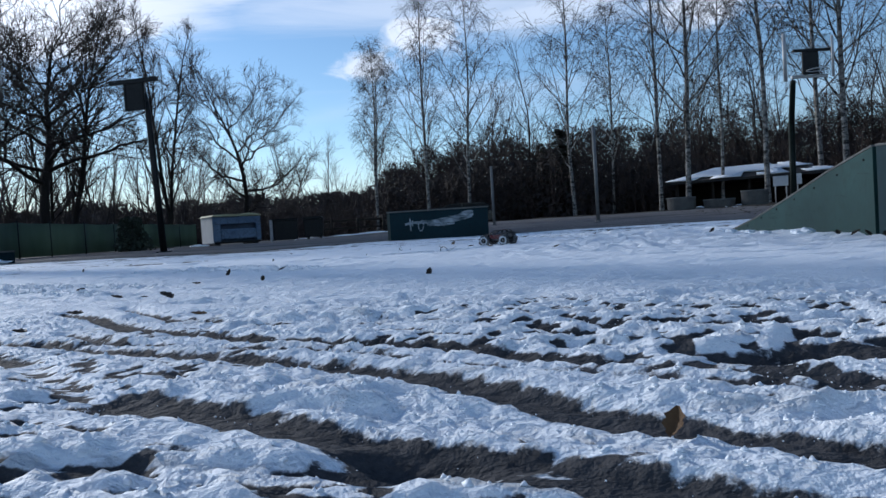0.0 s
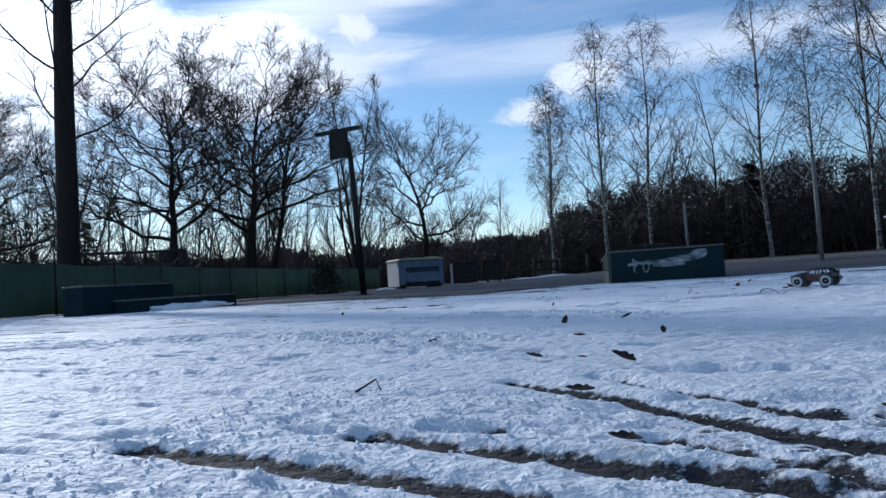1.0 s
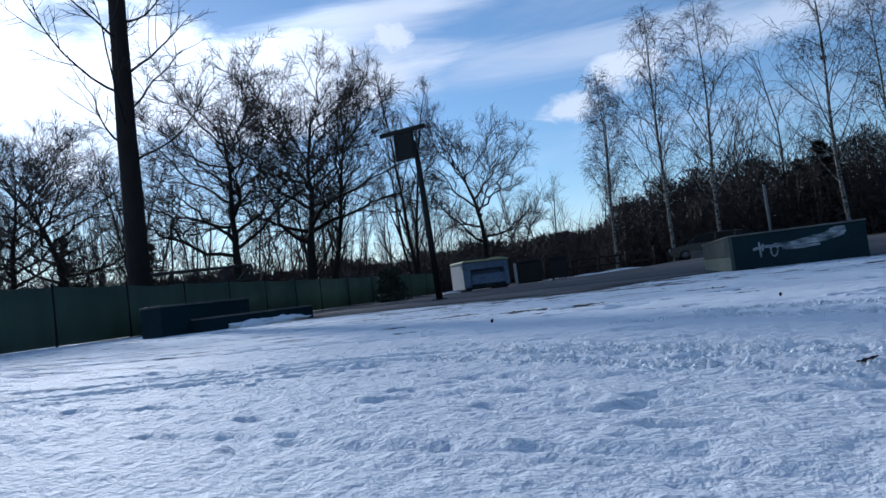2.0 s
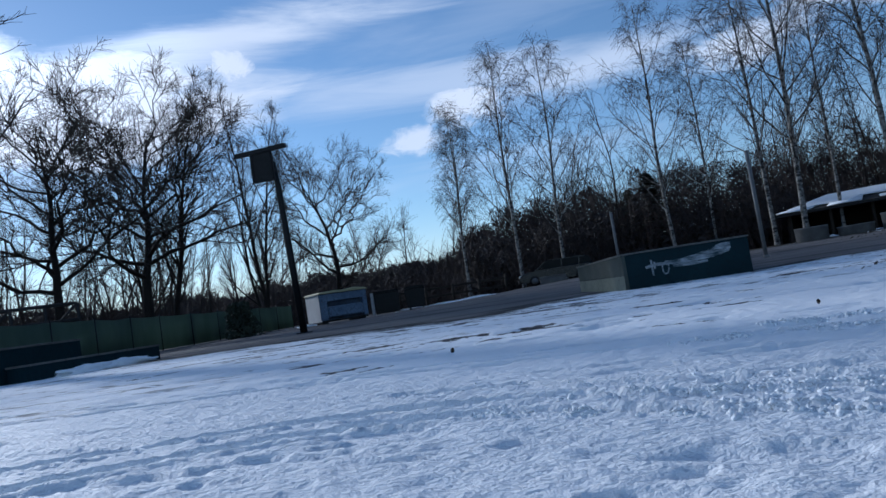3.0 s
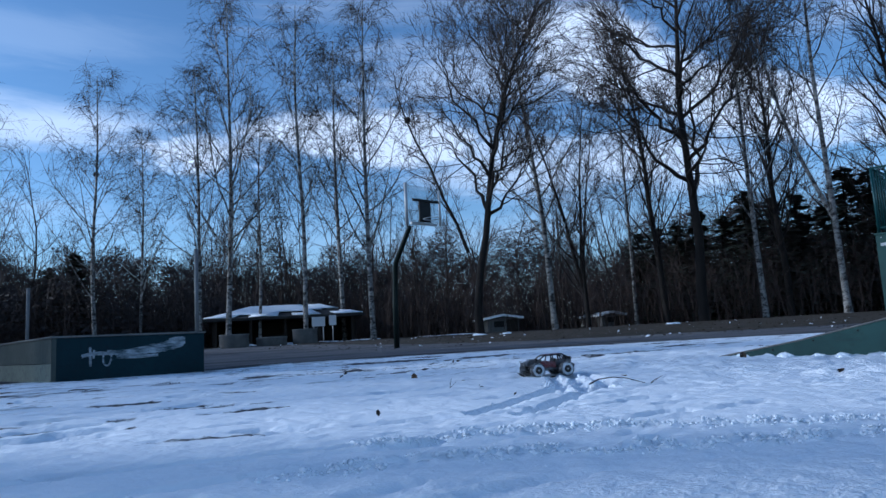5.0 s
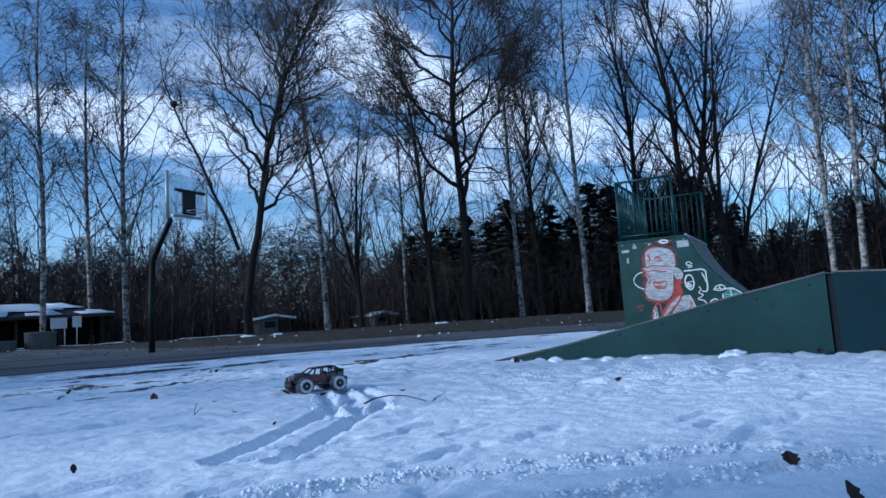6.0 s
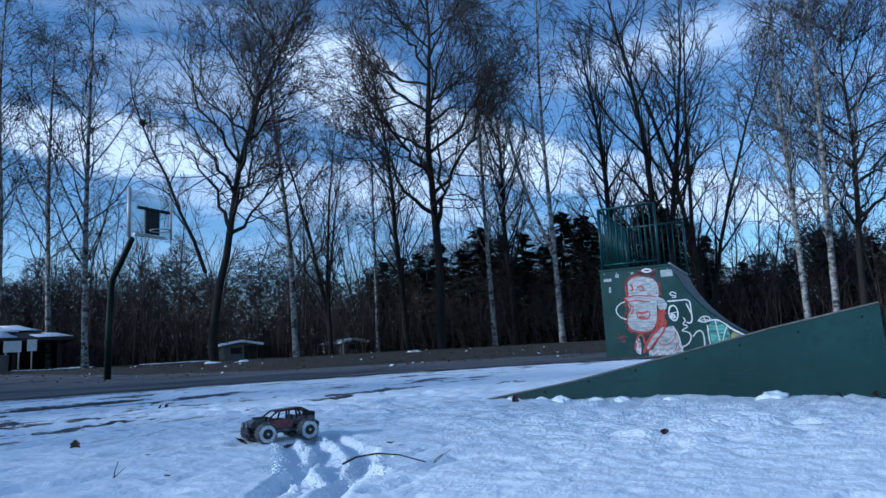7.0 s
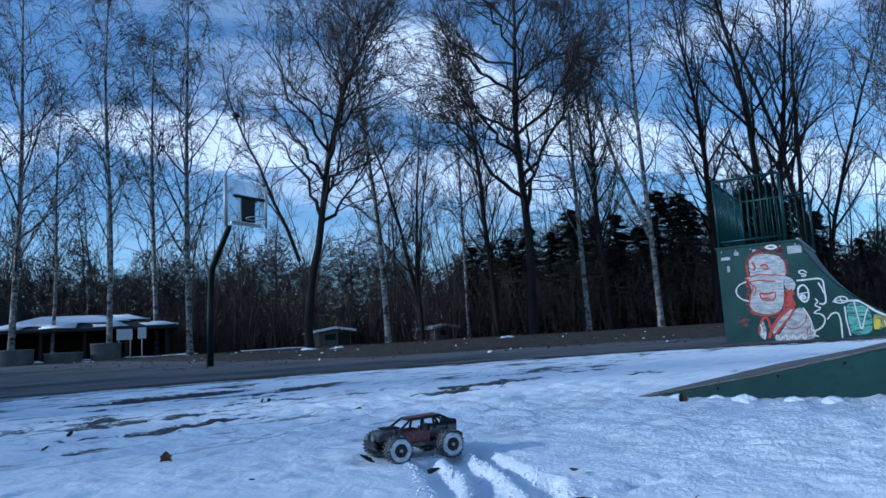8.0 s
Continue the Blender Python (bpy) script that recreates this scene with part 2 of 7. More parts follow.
def screen_cloth():
    """Thin woven cloth that lets some sun through."""
    m, nt, p = node_mat("green_screen_cloth")
    c = ramp_node(nt, noise_fac(nt, 1.2, 6, 0.6, (1, 1, 0.35)), ((0.3, (0.115, 0.165, 0.135)), (0.7, (0.165, 0.225, 0.185))))
    nt.links.new(c, p.inputs["Base Color"])
    p.inputs["Roughness"].default_value, p.inputs["Specular IOR Level"].default_value = 0.8, 0.15
    t, mix = nt.nodes.new("ShaderNodeBsdfTranslucent"), nt.nodes.new("ShaderNodeMixShader")
    nt.links.new(c, t.inputs[0])
    mix.inputs[0].default_value = 0.65
    out = nt.nodes["Material Output"]
    nt.links.new(p.outputs[0], mix.inputs[1])
    nt.links.new(t.outputs[0], mix.inputs[2])
    nt.links.new(mix.outputs[0], out.inputs[0])
    nt.links.new(bump_node(nt, noise_fac(nt, 9, 4), 0.3, 0.01), p.inputs["Normal"])
    return m


def uneven_spray(name, paint, under, lo, hi):
    """A thin coat of spray paint with the board showing through."""
    m, nt, p = node_mat(name)
    fac = ramp_node(nt, noise_fac(nt, 9, 7, 0.7, (0.7, 1, 2.6)), ((lo, (0, 0, 0)), (hi, (1, 1, 1))))
    nt.links.new(mix_node(nt, fac, under, paint), p.inputs["Base Color"])
    p.inputs["Roughness"].default_value, p.inputs["Specular IOR Level"].default_value = 0.6, 0.2
    return m


M_GROUND = ground_material()
M_COAT = uneven_spray("thin_white_spray", (0.46, 0.47, 0.49), (0.05, 0.095, 0.095), 0.30, 0.58)
M_REDCOAT = uneven_spray("thin_red_spray", (0.30, 0.06, 0.05), (0.015, 0.040, 0.042), 0.42, 0.74)
M_THIN = uneven_spray("smeared_thin_spray", (0.40, 0.44, 0.47), (0.012, 0.035, 0.045), 0.36, 0.66)
M_OCHRE = uneven_spray("thin_ochre_spray", (0.36, 0.34, 0.10), (0.05, 0.09, 0.07), 0.34, 0.6)
M_TCOAT = uneven_spray("thin_teal_spray", (0.16, 0.42, 0.36), (0.01, 0.045, 0.048), 0.38, 0.58)
M_BIRCH = birch_bark()
M_BARK = plain("dark_bark", (0.012, 0.010, 0.009), (0.032, 0.025, 0.021), 4, 0.85, 0, 0.8, 0.03, stretch=(1, 1, 0.25))
M_TWIG = twig_mat("twigs", (0.022, 0.016, 0.014), (0.045, 0.032, 0.026))
M_BTWIG = twig_mat("birch_twigs", (0.025, 0.020, 0.018), (0.052, 0.041, 0.036))
M_FIR = twig_mat("needles", (0.012, 0.02, 0.013), (0.03, 0.042, 0.025))
M_HEDGE = twig_mat("hedge_leaves", (0.018, 0.014, 0.013), (0.050, 0.037, 0.032))
M_BRUSH = twig_mat("brush", (0.030, 0.020, 0.017), (0.068, 0.044, 0.036))
M_GREEN = plain("green_ply", (0.0075, 0.028, 0.029), (0.021, 0.064, 0.060), 1.9, 0.55, 0, 0.35, 0.003, grime=(0.014, 0.042, 0.038), spec=0.2)
M_GREEN2 = plain("green_steel", (0.007, 0.040, 0.044), (0.013, 0.060, 0.063), 5, 0.4, 0.2, 0.2, 0.002)
M_TOP = plain("worn_ramp_top", (0.09, 0.09, 0.082), (0.16, 0.157, 0.145), 2.0, 0.6, 0, 0.3, 0.002, grime=(0.07, 0.065, 0.06))
M_NAVY = plain("dark_green_paint", (0.003, 0.015, 0.021), (0.007, 0.027, 0.034), 2.0, 0.65, 0, 0.2, 0.002, grime=(0.006, 0.014, 0.02), spec=0.15)
M_TABLE = plain("blue_green_ply", (0.004, 0.019, 0.027), (0.009, 0.038, 0.047), 1.9, 0.6, 0, 0.3, 0.003, grime=(0.012, 0.026, 0.03), spec=0.15)
M_SCUFF = plain("scuffed_green", (0.014, 0.045, 0.045), (0.04, 0.085, 0.08), 30, 0.7, 0, 0.2, 0.001)
M_CONC = plain("pale_concrete", (0.045, 0.058, 0.050), (0.105, 0.12, 0.104), 2.2, 0.8, 0, 0.5, 0.006)
M_PALE = plain("pale_green_board", (0.13, 0.15, 0.12), (0.20, 0.22, 0.175), 2.2, 0.75, 0, 0.4, 0.004, grime=(0.09, 0.10, 0.085))
M_TUB = plain("tub_concrete", (0.12, 0.12, 0.12), (0.22, 0.22, 0.21), 3, 0.85, 0, 0.5, 0.01)
M_SCREEN = screen_cloth()
M_DARK = plain("dark_metal", (0.007, 0.008, 0.009), (0.018, 0.020, 0.022), 8, 0.5, 0.3, 0.2, 0.002)
M_POLE = plain("green_black_pole", (0.008, 0.016, 0.015), (0.016, 0.028, 0.025), 5, 0.5, 0.3, 0.2, 0.002)
M_GALV = plain("galvanised", (0.40, 0.41, 0.42), (0.56, 0.57, 0.58), 7, 0.5, 0.25, 0.2, 0.001)
M_SMEAR = plain("smeared_white_spray", (0.20, 0.23, 0.25), (0.42, 0.45, 0.47), 9, 0.6, 0, 0.1, 0.001, grime=(0.10, 0.13, 0.15))
M_POST = plain("dull_zinc", (0.16, 0.165, 0.17), (0.26, 0.265, 0.27), 7, 0.6, 0.2, 0.2, 0.001)
M_WHITE = plain("white_paint", (0.62, 0.64, 0.66), (0.78, 0.79, 0.80), 3, 0.5, 0, 0.1, 0.001)
M_RED = plain("red_spray", (0.38, 0.055, 0.045), (0.50, 0.095, 0.08), 6, 0.6, 0, 0.1, 0.001)
M_YELLOW = plain("yellow_spray", (0.62, 0.48, 0.04), (0.7, 0.58, 0.08), 6, 0.6, 0, 0.1, 0.001)
M_SNOW = plain("loose_snow", (0.80, 0.85, 0.91), (0.88, 0.92, 0.96), 9, 0.6, 0, 0.4, 0.006, grime=(0.84, 0.88, 0.93), spec=0.15)
M_ROOF = plain("roof_felt", (0.03, 0.03, 0.032), (0.06, 0.058, 0.055), 4, 0.9, 0, 0.4, 0.01)
M_WOOD = plain("dark_timber", (0.02, 0.016, 0.013), (0.045, 0.035, 0.028), 5, 0.8, 0, 0.5, 0.006, stretch=(6, 6, 0.6))
M_BLUE = plain("faded_blue_panel", (0.07, 0.11, 0.18), (0.14, 0.20, 0.28), 1.5, 0.5, 0, 0.2, 0.002, grime=(0.05, 0.06, 0.08))
M_DEEPBLUE = plain("dirty_shaded_blue", (0.022, 0.036, 0.062), (0.05, 0.075, 0.115), 1.5, 0.5, 0, 0.2, 0.002, grime=(0.03, 0.035, 0.045))
M_DIRTY = plain("dirty_white_steel", (0.26, 0.27, 0.29), (0.42, 0.43, 0.45), 2.5, 0.6, 0, 0.3, 0.003, grime=(0.12, 0.125, 0.12))
M_LID = plain("pale_yellow_lid", (0.34, 0.33, 0.20), (0.48, 0.46, 0.30), 2, 0.6, 0, 0.2, 0.002)
M_RUBBER = plain("tyre_rubber", (0.012, 0.012, 0.013), (0.03, 0.03, 0.032), 60, 0.75, 0, 0.5, 0.001)
M_CAKED = plain("snow_caked_tyre", (0.012, 0.012, 0.013), (0.03, 0.03, 0.032), 28, 0.7, 0, 0.5, 0.001, grime=(0.55, 0.58, 0.62))
M_PACKED = plain("packed_snow_rubber", (0.30, 0.33, 0.36), (0.72, 0.76, 0.80), 45, 0.6, 0, 0.4, 0.001, grime=(0.05, 0.05, 0.055))
M_CARRED = plain("red_shell", (0.016, 0.008, 0.009), (0.20, 0.014, 0.018), 38, 0.45, 0, 0.1, 0.0005, grime=(0.34, 0.33, 0.35))
M_DUSTED = plain("snow_dusted_shell", (0.012, 0.011, 0.012), (0.16, 0.165, 0.175), 30, 0.5, 0, 0.2, 0.0005, grime=(0.03, 0.028, 0.03))
M_CARBLK = plain("black_plastic", (0.010, 0.010, 0.011), (0.028, 0.028, 0.030), 40, 0.45, 0, 0.2, 0.0005)
M_LEAF = plain("dead_leaf", (0.09, 0.05, 0.022), (0.20, 0.11, 0.05), 40, 0.7, 0, 0.4, 0.0008)
M_LEAFD = plain("dark_leaf", (0.025, 0.018, 0.012), (0.06, 0.04, 0.025), 40, 0.7, 0, 0.4, 0.0008)
M_CARBODY = plain("grey_car_paint", (0.012, 0.013, 0.015), (0.024, 0.025, 0.028), 1, 0.25, 0.2, 0.02, 0.0005, spec=0.5)


def glass_mat(name, tint, alpha):
    m, nt, p = node_mat(name)
    p.inputs["Base Color"].default_value = (*tint, 1)
    p.inputs["Roughness"].default_value = 0.08
    p.inputs["Alpha"].default_value = alpha
    return m


M_ACRYL = glass_mat("scratched_acrylic", (0.10, 0.12, 0.14), 0.16)
M_CARGLASS = plain("car_glass", (0.01, 0.012, 0.014), (0.016, 0.018, 0.02), 2, 0.3, 0, 0.0, 0.0005, spec=0.1)


# ---- mesh helpers ----
def from_lists(name, verts, faces, material, parent=None, label="", smooth=False):
    me = bpy.data.meshes.new(name)
    me.from_pydata([tuple(v) for v in verts], [], [tuple(f) for f in faces])
    me.materials.append(material)
    if smooth:
        me.shade_smooth()
    ob = new(name, me)
    if parent is not None:
        ob.parent = parent
    if label:
        ob["label"] = label
    return ob


def part(name, bm, material, parent=None, label="", smooth=False):
    me = bpy.data.meshes.new(name)
    bmesh.ops.recalc_face_normals(bm, faces=bm.faces)
    bm.to_mesh(me)
    bm.free()
    me.materials.append(material)
    if smooth:
        me.shade_smooth()
    ob = new(name, me)
    if parent is not None:
        ob.parent = parent
    if label:
        ob["label"] = label
    return ob


def add_box(bm, lo, hi, bevel=0.0, m=None):
    r = bmesh.ops.create_cube(bm, size=1)["verts"]
    for v in r:
        v.co = Vector([lo[i] + (v.co[i] + 0.5) * (hi[i] - lo[i]) for i in range(3)])
    if bevel > 0:
        es = list({e for v in r for e in v.link_edges})
        g = bmesh.ops.bevel(bm, geom=es, offset=bevel, segments=2, affect="EDGES", profile=0.6)
        r = list({v for f in g["faces"] for v in f.verts} | {v for v in r if v.is_valid})
    if m is not None:
        bmesh.ops.transform(bm, matrix=m, verts=r)
    return bm


def box_bm(lo, hi, bevel=0.0):
    return add_box(bmesh.new(), lo, hi, bevel)


def tube_arrays(points, radii, sides, verts, faces, cap=True):
    """Adds a tapered tube along a line of points."""
    n = len(points)
    base = len(verts)
    prev = None
    for i in range(n):
        d = (points[min(i + 1, n - 1)] - points[max(i - 1, 0)])
        d = d.normalized() if d.length > 1e-9 else Vector((0, 0, 1))
        if prev is None:
            a = d.orthogonal().normalized()
        else:
            a = prev - d * prev.dot(d)
            a = a.normalized() if a.length > 1e-6 else d.orthogonal().normalized()
        prev = a
        b = d.cross(a)
        for k in range(sides):
            t = 2 * math.pi * k / sides
            v = points[i] + (a * math.cos(t) + b * math.sin(t)) * radii[i]
            verts.append((v.x, v.y, v.z))
    for i in range(n - 1):
        for k in range(sides):
            k2 = (k + 1) % sides
            faces.append((base + i * sides + k, base + i * sides + k2, base + (i + 1) * sides + k2, base + (i + 1) * sides + k))
    if cap:
        faces.append(tuple(base + k for k in reversed(range(sides))))
        faces.append(tuple(base + (n - 1) * sides + k for k in range(sides)))


def tube(name, points, radius, material, parent=None, label="", sides=10, smooth=True):
    pts = [Vector(p) for p in points]
    rad = radius if isinstance(radius, (list, tuple)) else [radius] * len(pts)
    v, f = [], []
    tube_arrays(pts, rad, sides, v, f)
    return from_lists(name, v, f, material, parent, label, smooth)


def empty(name, m=None):
    e = new(name)
    if m is not None:
        e.matrix_world = m
    return e


def prism(profile, y0, y1, bevel=0.0):
    """A solid with the outline profile in xz, from y0 to y1."""
    bm = bmesh.new()
    a = [bm.verts.new((x, y0, z)) for x, z in profile]
    b = [bm.verts.new((x, y1, z)) for x, z in profile]
    bm.faces.new(a)
    bm.faces.new(list(reversed(b)))
    n = len(profile)
    for i in range(n):
        bm.faces.new((a[i], b[i], b[(i + 1) % n], a[(i + 1) % n]))
    if bevel:
        bmesh.ops.bevel(bm, geom=list(bm.edges), offset=bevel, segments=1, affect="EDGES")
    return bm


def stroke(points, width, y=-0.004, closed=False):
    """A flat band of paint along a line in the xz plane."""
    pts = [Vector((p[0], p[1])) for p in points]
    # round the line off
    for _ in range(2):
        q = [] if closed else [pts[0]]
        rng = range(len(pts)) if closed else range(len(pts) - 1)
        for i in rng:
            a, b = pts[i], pts[(i + 1) % len(pts)]
            q += [a * 0.75 + b * 0.25, a * 0.25 + b * 0.75]
        pts = q if closed else q + [pts[-1]]
    bm = bmesh.new()
    n = len(pts)
    rows = []
    for i, p in enumerate(pts):
        d = (pts[(i + 1) % n] - pts[i - 1]) if closed else (pts[min(i + 1, n - 1)] - pts[max(i - 1, 0)])
        d = d.normalized() if d.length > 1e-9 else Vector((1, 0))
        s = Vector((-d.y, d.x)) * width / 2 * (0.85 + 0.3 * random.random())
        rows.append([bm.verts.new((p.x + k * s.x, y, p.y + k * s.y)) for k in (-1, 1)])
    for i in range(n if closed else n - 1):
        a, b = rows[i], rows[(i + 1) % n]
        bm.faces.new((a[0], b[0], b[1], a[1]))
    return bm


def patch(points, y=-0.003):
    pts = [Vector((p[0], p[1])) for p in points]
    for _ in range(2):
        q = []
        for i in range(len(pts)):
            a, b = pts[i], pts[(i + 1) % len(pts)]
            q += [a * 0.75 + b * 0.25, a * 0.25 + b * 0.75]
        pts = q
    bm = bmesh.new()
    bm.faces.new([bm.verts.new((p.x, y, p.y)) for p in pts])
    return bm


# ---- ground ----
def value_noise(x, y, seed=0):
    rs = np.random.RandomState(seed)
    tab = rs.rand(256, 256)
    xi, yi = np.floor(x).astype(int), np.floor(y).astype(int)
    fx, fy = x - xi, y - yi
    fx, fy = fx * fx * (3 - 2 * fx), fy * fy * (3 - 2 * fy)
    g = lambda i, j: tab[i & 255, j & 255]
    return (g(xi, yi) * (1 - fx) + g(xi + 1, yi) * fx) * (1 - fy) + (g(xi, yi + 1) * (1 - fx) + g(xi + 1, yi + 1) * fx) * fy


def fbm(x, y, octaves, seed=0):
    out, amp, tot = 0.0, 1.0, 0.0
    for o in range(octaves):
        out = out + amp * value_noise(x * 2 ** o + 17.3 * o, y * 2 ** o + 9.1 * o, seed + o)
        tot += amp
        amp *= 0.5
    return out / tot - 0.5


def smooth(v, a, b):
    t = np.clip((v - a) / (b - a), 0, 1)
    return t * t * (3 - 2 * t)


def line_distance(x, y, line):
    """Distance to a line of points, and the way along it."""
    best, side = np.full(x.shape, 1e9), np.zeros(x.shape)
    for (ax, ay), (bx, by) in zip(line[:-1], line[1:]):
        dx, dy = bx - ax, by - ay
        ll = dx * dx + dy * dy
        t = np.clip(((x - ax) * dx + (y - ay) * dy) / ll, 0, 1)
        d = np.hypot(x - ax - t * dx, y - ay - t * dy)
        s = np.sign((x - ax) * dy - (y - ay) * dx)
        side = np.where(d < best, s, side)
        best = np.minimum(best, d)
    return best, side


def base_height(x, y):
    """The lie of the land: flat court, gently rising to the north-east verge."""
    r = np.hypot(x, y)
    return 0.28 * smooth(r, 14, 36) * smooth(x, -12, -2) * smooth(y, -12, 4) + 0.9 * smooth(r, 60, 220)


def land(x, y):
    return float(base_height(np.array([float(x)]), np.array([float(y)]))[0])


RUTS = []


def rut(line, width, depth, scraped, churned):
    """A wheel rut: its line, half width, depth, how far it is scraped to the asphalt and how churned."""
    RUTS.append((line, width, depth, scraped, churned))


# the curve driven past the camera: two clean tracks that turn into churned ones
rut([(-1.6, -0.15), (-0.95, 0.15), (-0.78, 0.24), (-0.6, 0.33), (-0.4, 0.39), (-0.2, 0.39)], 0.019, 0.030, 0.0, 0.06)
rut([(-0.2, 0.39), (0.0, 0.33), (0.15, 0.25), (0.35, 0.155), (0.57, 0.03), (1.1, -0.22)], 0.016, 0.015, 0.0, 0.5)
rut([(-1.7, 0.08), (-1.0, 0.38), (-0.7, 0.48), (-0.45, 0.525), (-0.22, 0.515), (-0.03, 0.48)], 0.019, 0.030, 0.0, 0.06)
rut([(-0.03, 0.48), (0.1, 0.40), (0.2, 0.355), (0.36, 0.31), (0.52, 0.26), (0.8, 0.13), (1.1, 0.0)], 0.016, 0.015, 0.0, 0.5)
rut([(-0.5, 0.75), (-0.33, 0.725), (-0.2, 0.70), (-0.05, 0.62), (0.11, 0.54), (0.21, 0.51), (0.32, 0.46), (0.43, 0.40), (0.8, 0.25)], 0.013, 0.012, 0.0, 0.3)
# the curve farther out
rut([(-2.0, 1.36), (-1.06, 1.40), (-0.6, 1.37), (-0.2, 1.42), (0.1, 1.40), (0.4, 1.36)], 0.018, 0.020, 0.0, 0.07)
rut([(0.4, 1.36), (0.67, 1.31), (0.84, 1.23), (1.03, 1.09), (1.18, 0.94), (1.4, 0.74)], 0.018, 0.015, 0.0, 0.5)
rut([(-2.0, 1.2), (-1.0, 1.29), (-0.6, 1.25), (-0.3, 1.2), (-0.1, 1.19), (0.15, 1.17)], 0.018, 0.020, 0.0, 0.07)
rut([(0.15, 1.17), (0.4, 1.12), (0.59, 1.04), (0.73, 0.95), (0.91, 0.86), (1.15, 0.74), (1.4, 0.58)], 0.018, 0.015, 0.0, 0.5)
# away towards the bank, and the slides beside it
rut([(0.87, 1.66), (1.0, 1.73), (1.14, 1.83), (1.36, 1.99), (1.56, 2.16), (1.72, 2.27), (1.88, 2.44)], 0.024, 0.014, 0.0, 0.12)
rut([(0.93, 1.52), (1.06, 1.61), (1.28, 1.76), (1.52, 1.94), (1.71, 2.09), (1.88, 2.24)], 0.024, 0.014, 0.0, 0.12)
rut([(1.46, 1.98), (1.53, 2.13), (1.69, 2.33), (1.83, 2.53), (1.90, 2.66)], 0.028, 0.009, 0.0, 0.4)
rut([(1.5, 1.92), (1.56, 2.02), (1.71, 2.2), (1.88, 2.45), (2.00, 2.66)], 0.030, 0.009, 0.0, 0.4)
rut([(1.6, 1.94), (1.68, 2.06), (1.84, 2.24), (2.01, 2.51), (2.08, 2.66)], 0.026, 0.008, 0.0, 0.4)
# ruts scraped down to the asphalt where the run began
rut([(1.05, -1.15), (1.19, -1.16), (1.36, -1.18), (1.59, -1.22), (1.8, -1.27)], 0.024, 0.014, 0.85, 0.2)
rut([(1.8, -1.27), (1.95, -1.38), (2.12, -1.48)], 0.022, 0.008, 0.3, 0.1)
rut([(2.12, -1.48), (2.26, -1.53), (2.39, -1.59), (2.52, -1.64), (2.64, -1.70), (2.9, -1.8)], 0.030, 0.018, 0.9, 0.2)
rut([(1.3, -1.04), (1.49, -1.08), (1.7, -1.12), (1.79, -1.16), (2.0, -1.24), (2.29, -1.34), (2.43, -1.41), (2.52, -1.48), (2.66, -1.58), (2.8, -1.66), (3.1, -1.8)], 0.028, 0.018, 0.8, 0.2)
rut([(1.34, -0.67), (1.45, -0.735), (1.54, -0.79), (1.63, -0.87), (1.72, -0.94), (1.81, -0.99), (2.0, -1.09), (2.23, -1.18), (2.4, -1.23), (2.54, -1.31), (2.8, -1.43), (3.1, -1.52)], 0.020, 0.016, 0.9, 0.2)
rut([(1.46, -0.61), (1.61, -0.73), (1.75, -0.83), (1.83, -0.86), (2.1, -0.97), (2.3, -1.03), (2.6, -1.08), (2.9, -1.12)], 0.013, 0.014, 0.8, 0.15)
rut([(1.62, -0.99), (1.74, -1.06), (1.8, -1.1), (2.0, -1.16), (2.3, -1.26), (2.6, -1.4), (3.0, -1.55)], 0.018, 0.014, 0.7, 0.2)
rut([(2.55, -0.9), (2.62, -0.94), (2.73, -1.0), (2.9, -1.06)], 0.014, 0.014, 0.7, 0.15)
# outer edge of the snow, and the edge between asphalt and leafy verge
SNOW_EDGE = [(-40, 9), (-16, 8.2), (-9, 7.8), (-6.2, 6.9), (-4.9, 6.9), (-4.2, 6.8), (-2.9, 6.2), (-1.9, 5.5), (-1.3, 5.4), (-1.15, 6.4), (-1.0, 7.6), (-0.3, 8.0), (1.3, 7.7), (2.2, 8.7), (3.6, 8.5), (5.3, 8.1), (7.2, 7.3), (9.0, 6.2), (10.8, 4.3), (13, 2), (18, -8), (22, -40)]
VERGE_EDGE = [(-60, 44), (-22, 42), (-9, 37.5), (0, 35), (7, 33.6), (9.4, 28), (9.2, 18.5), (10.6, 14), (13.5, 11.4), (17, 8.2), (20.5, 3), (24, -10), (30, -60)]


def graded(stretches, far):
    """Close steps in the middle, slowly wider up to ten metres off, then fast."""
    mid = [v for lo, hi, step in stretches for v in np.arange(lo, hi, step)]

    def outward(v, d, way):
        out, gone = [], 0.0
        while gone < far:
            d *= 1.042 if gone < 6.5 else 1.16
            gone += d
            out.append(v + way * gone)
        return out

    return np.array(outward(mid[0], stretches[0][2], -1)[::-1] + mid + outward(mid[-1], stretches[-1][2], 1))


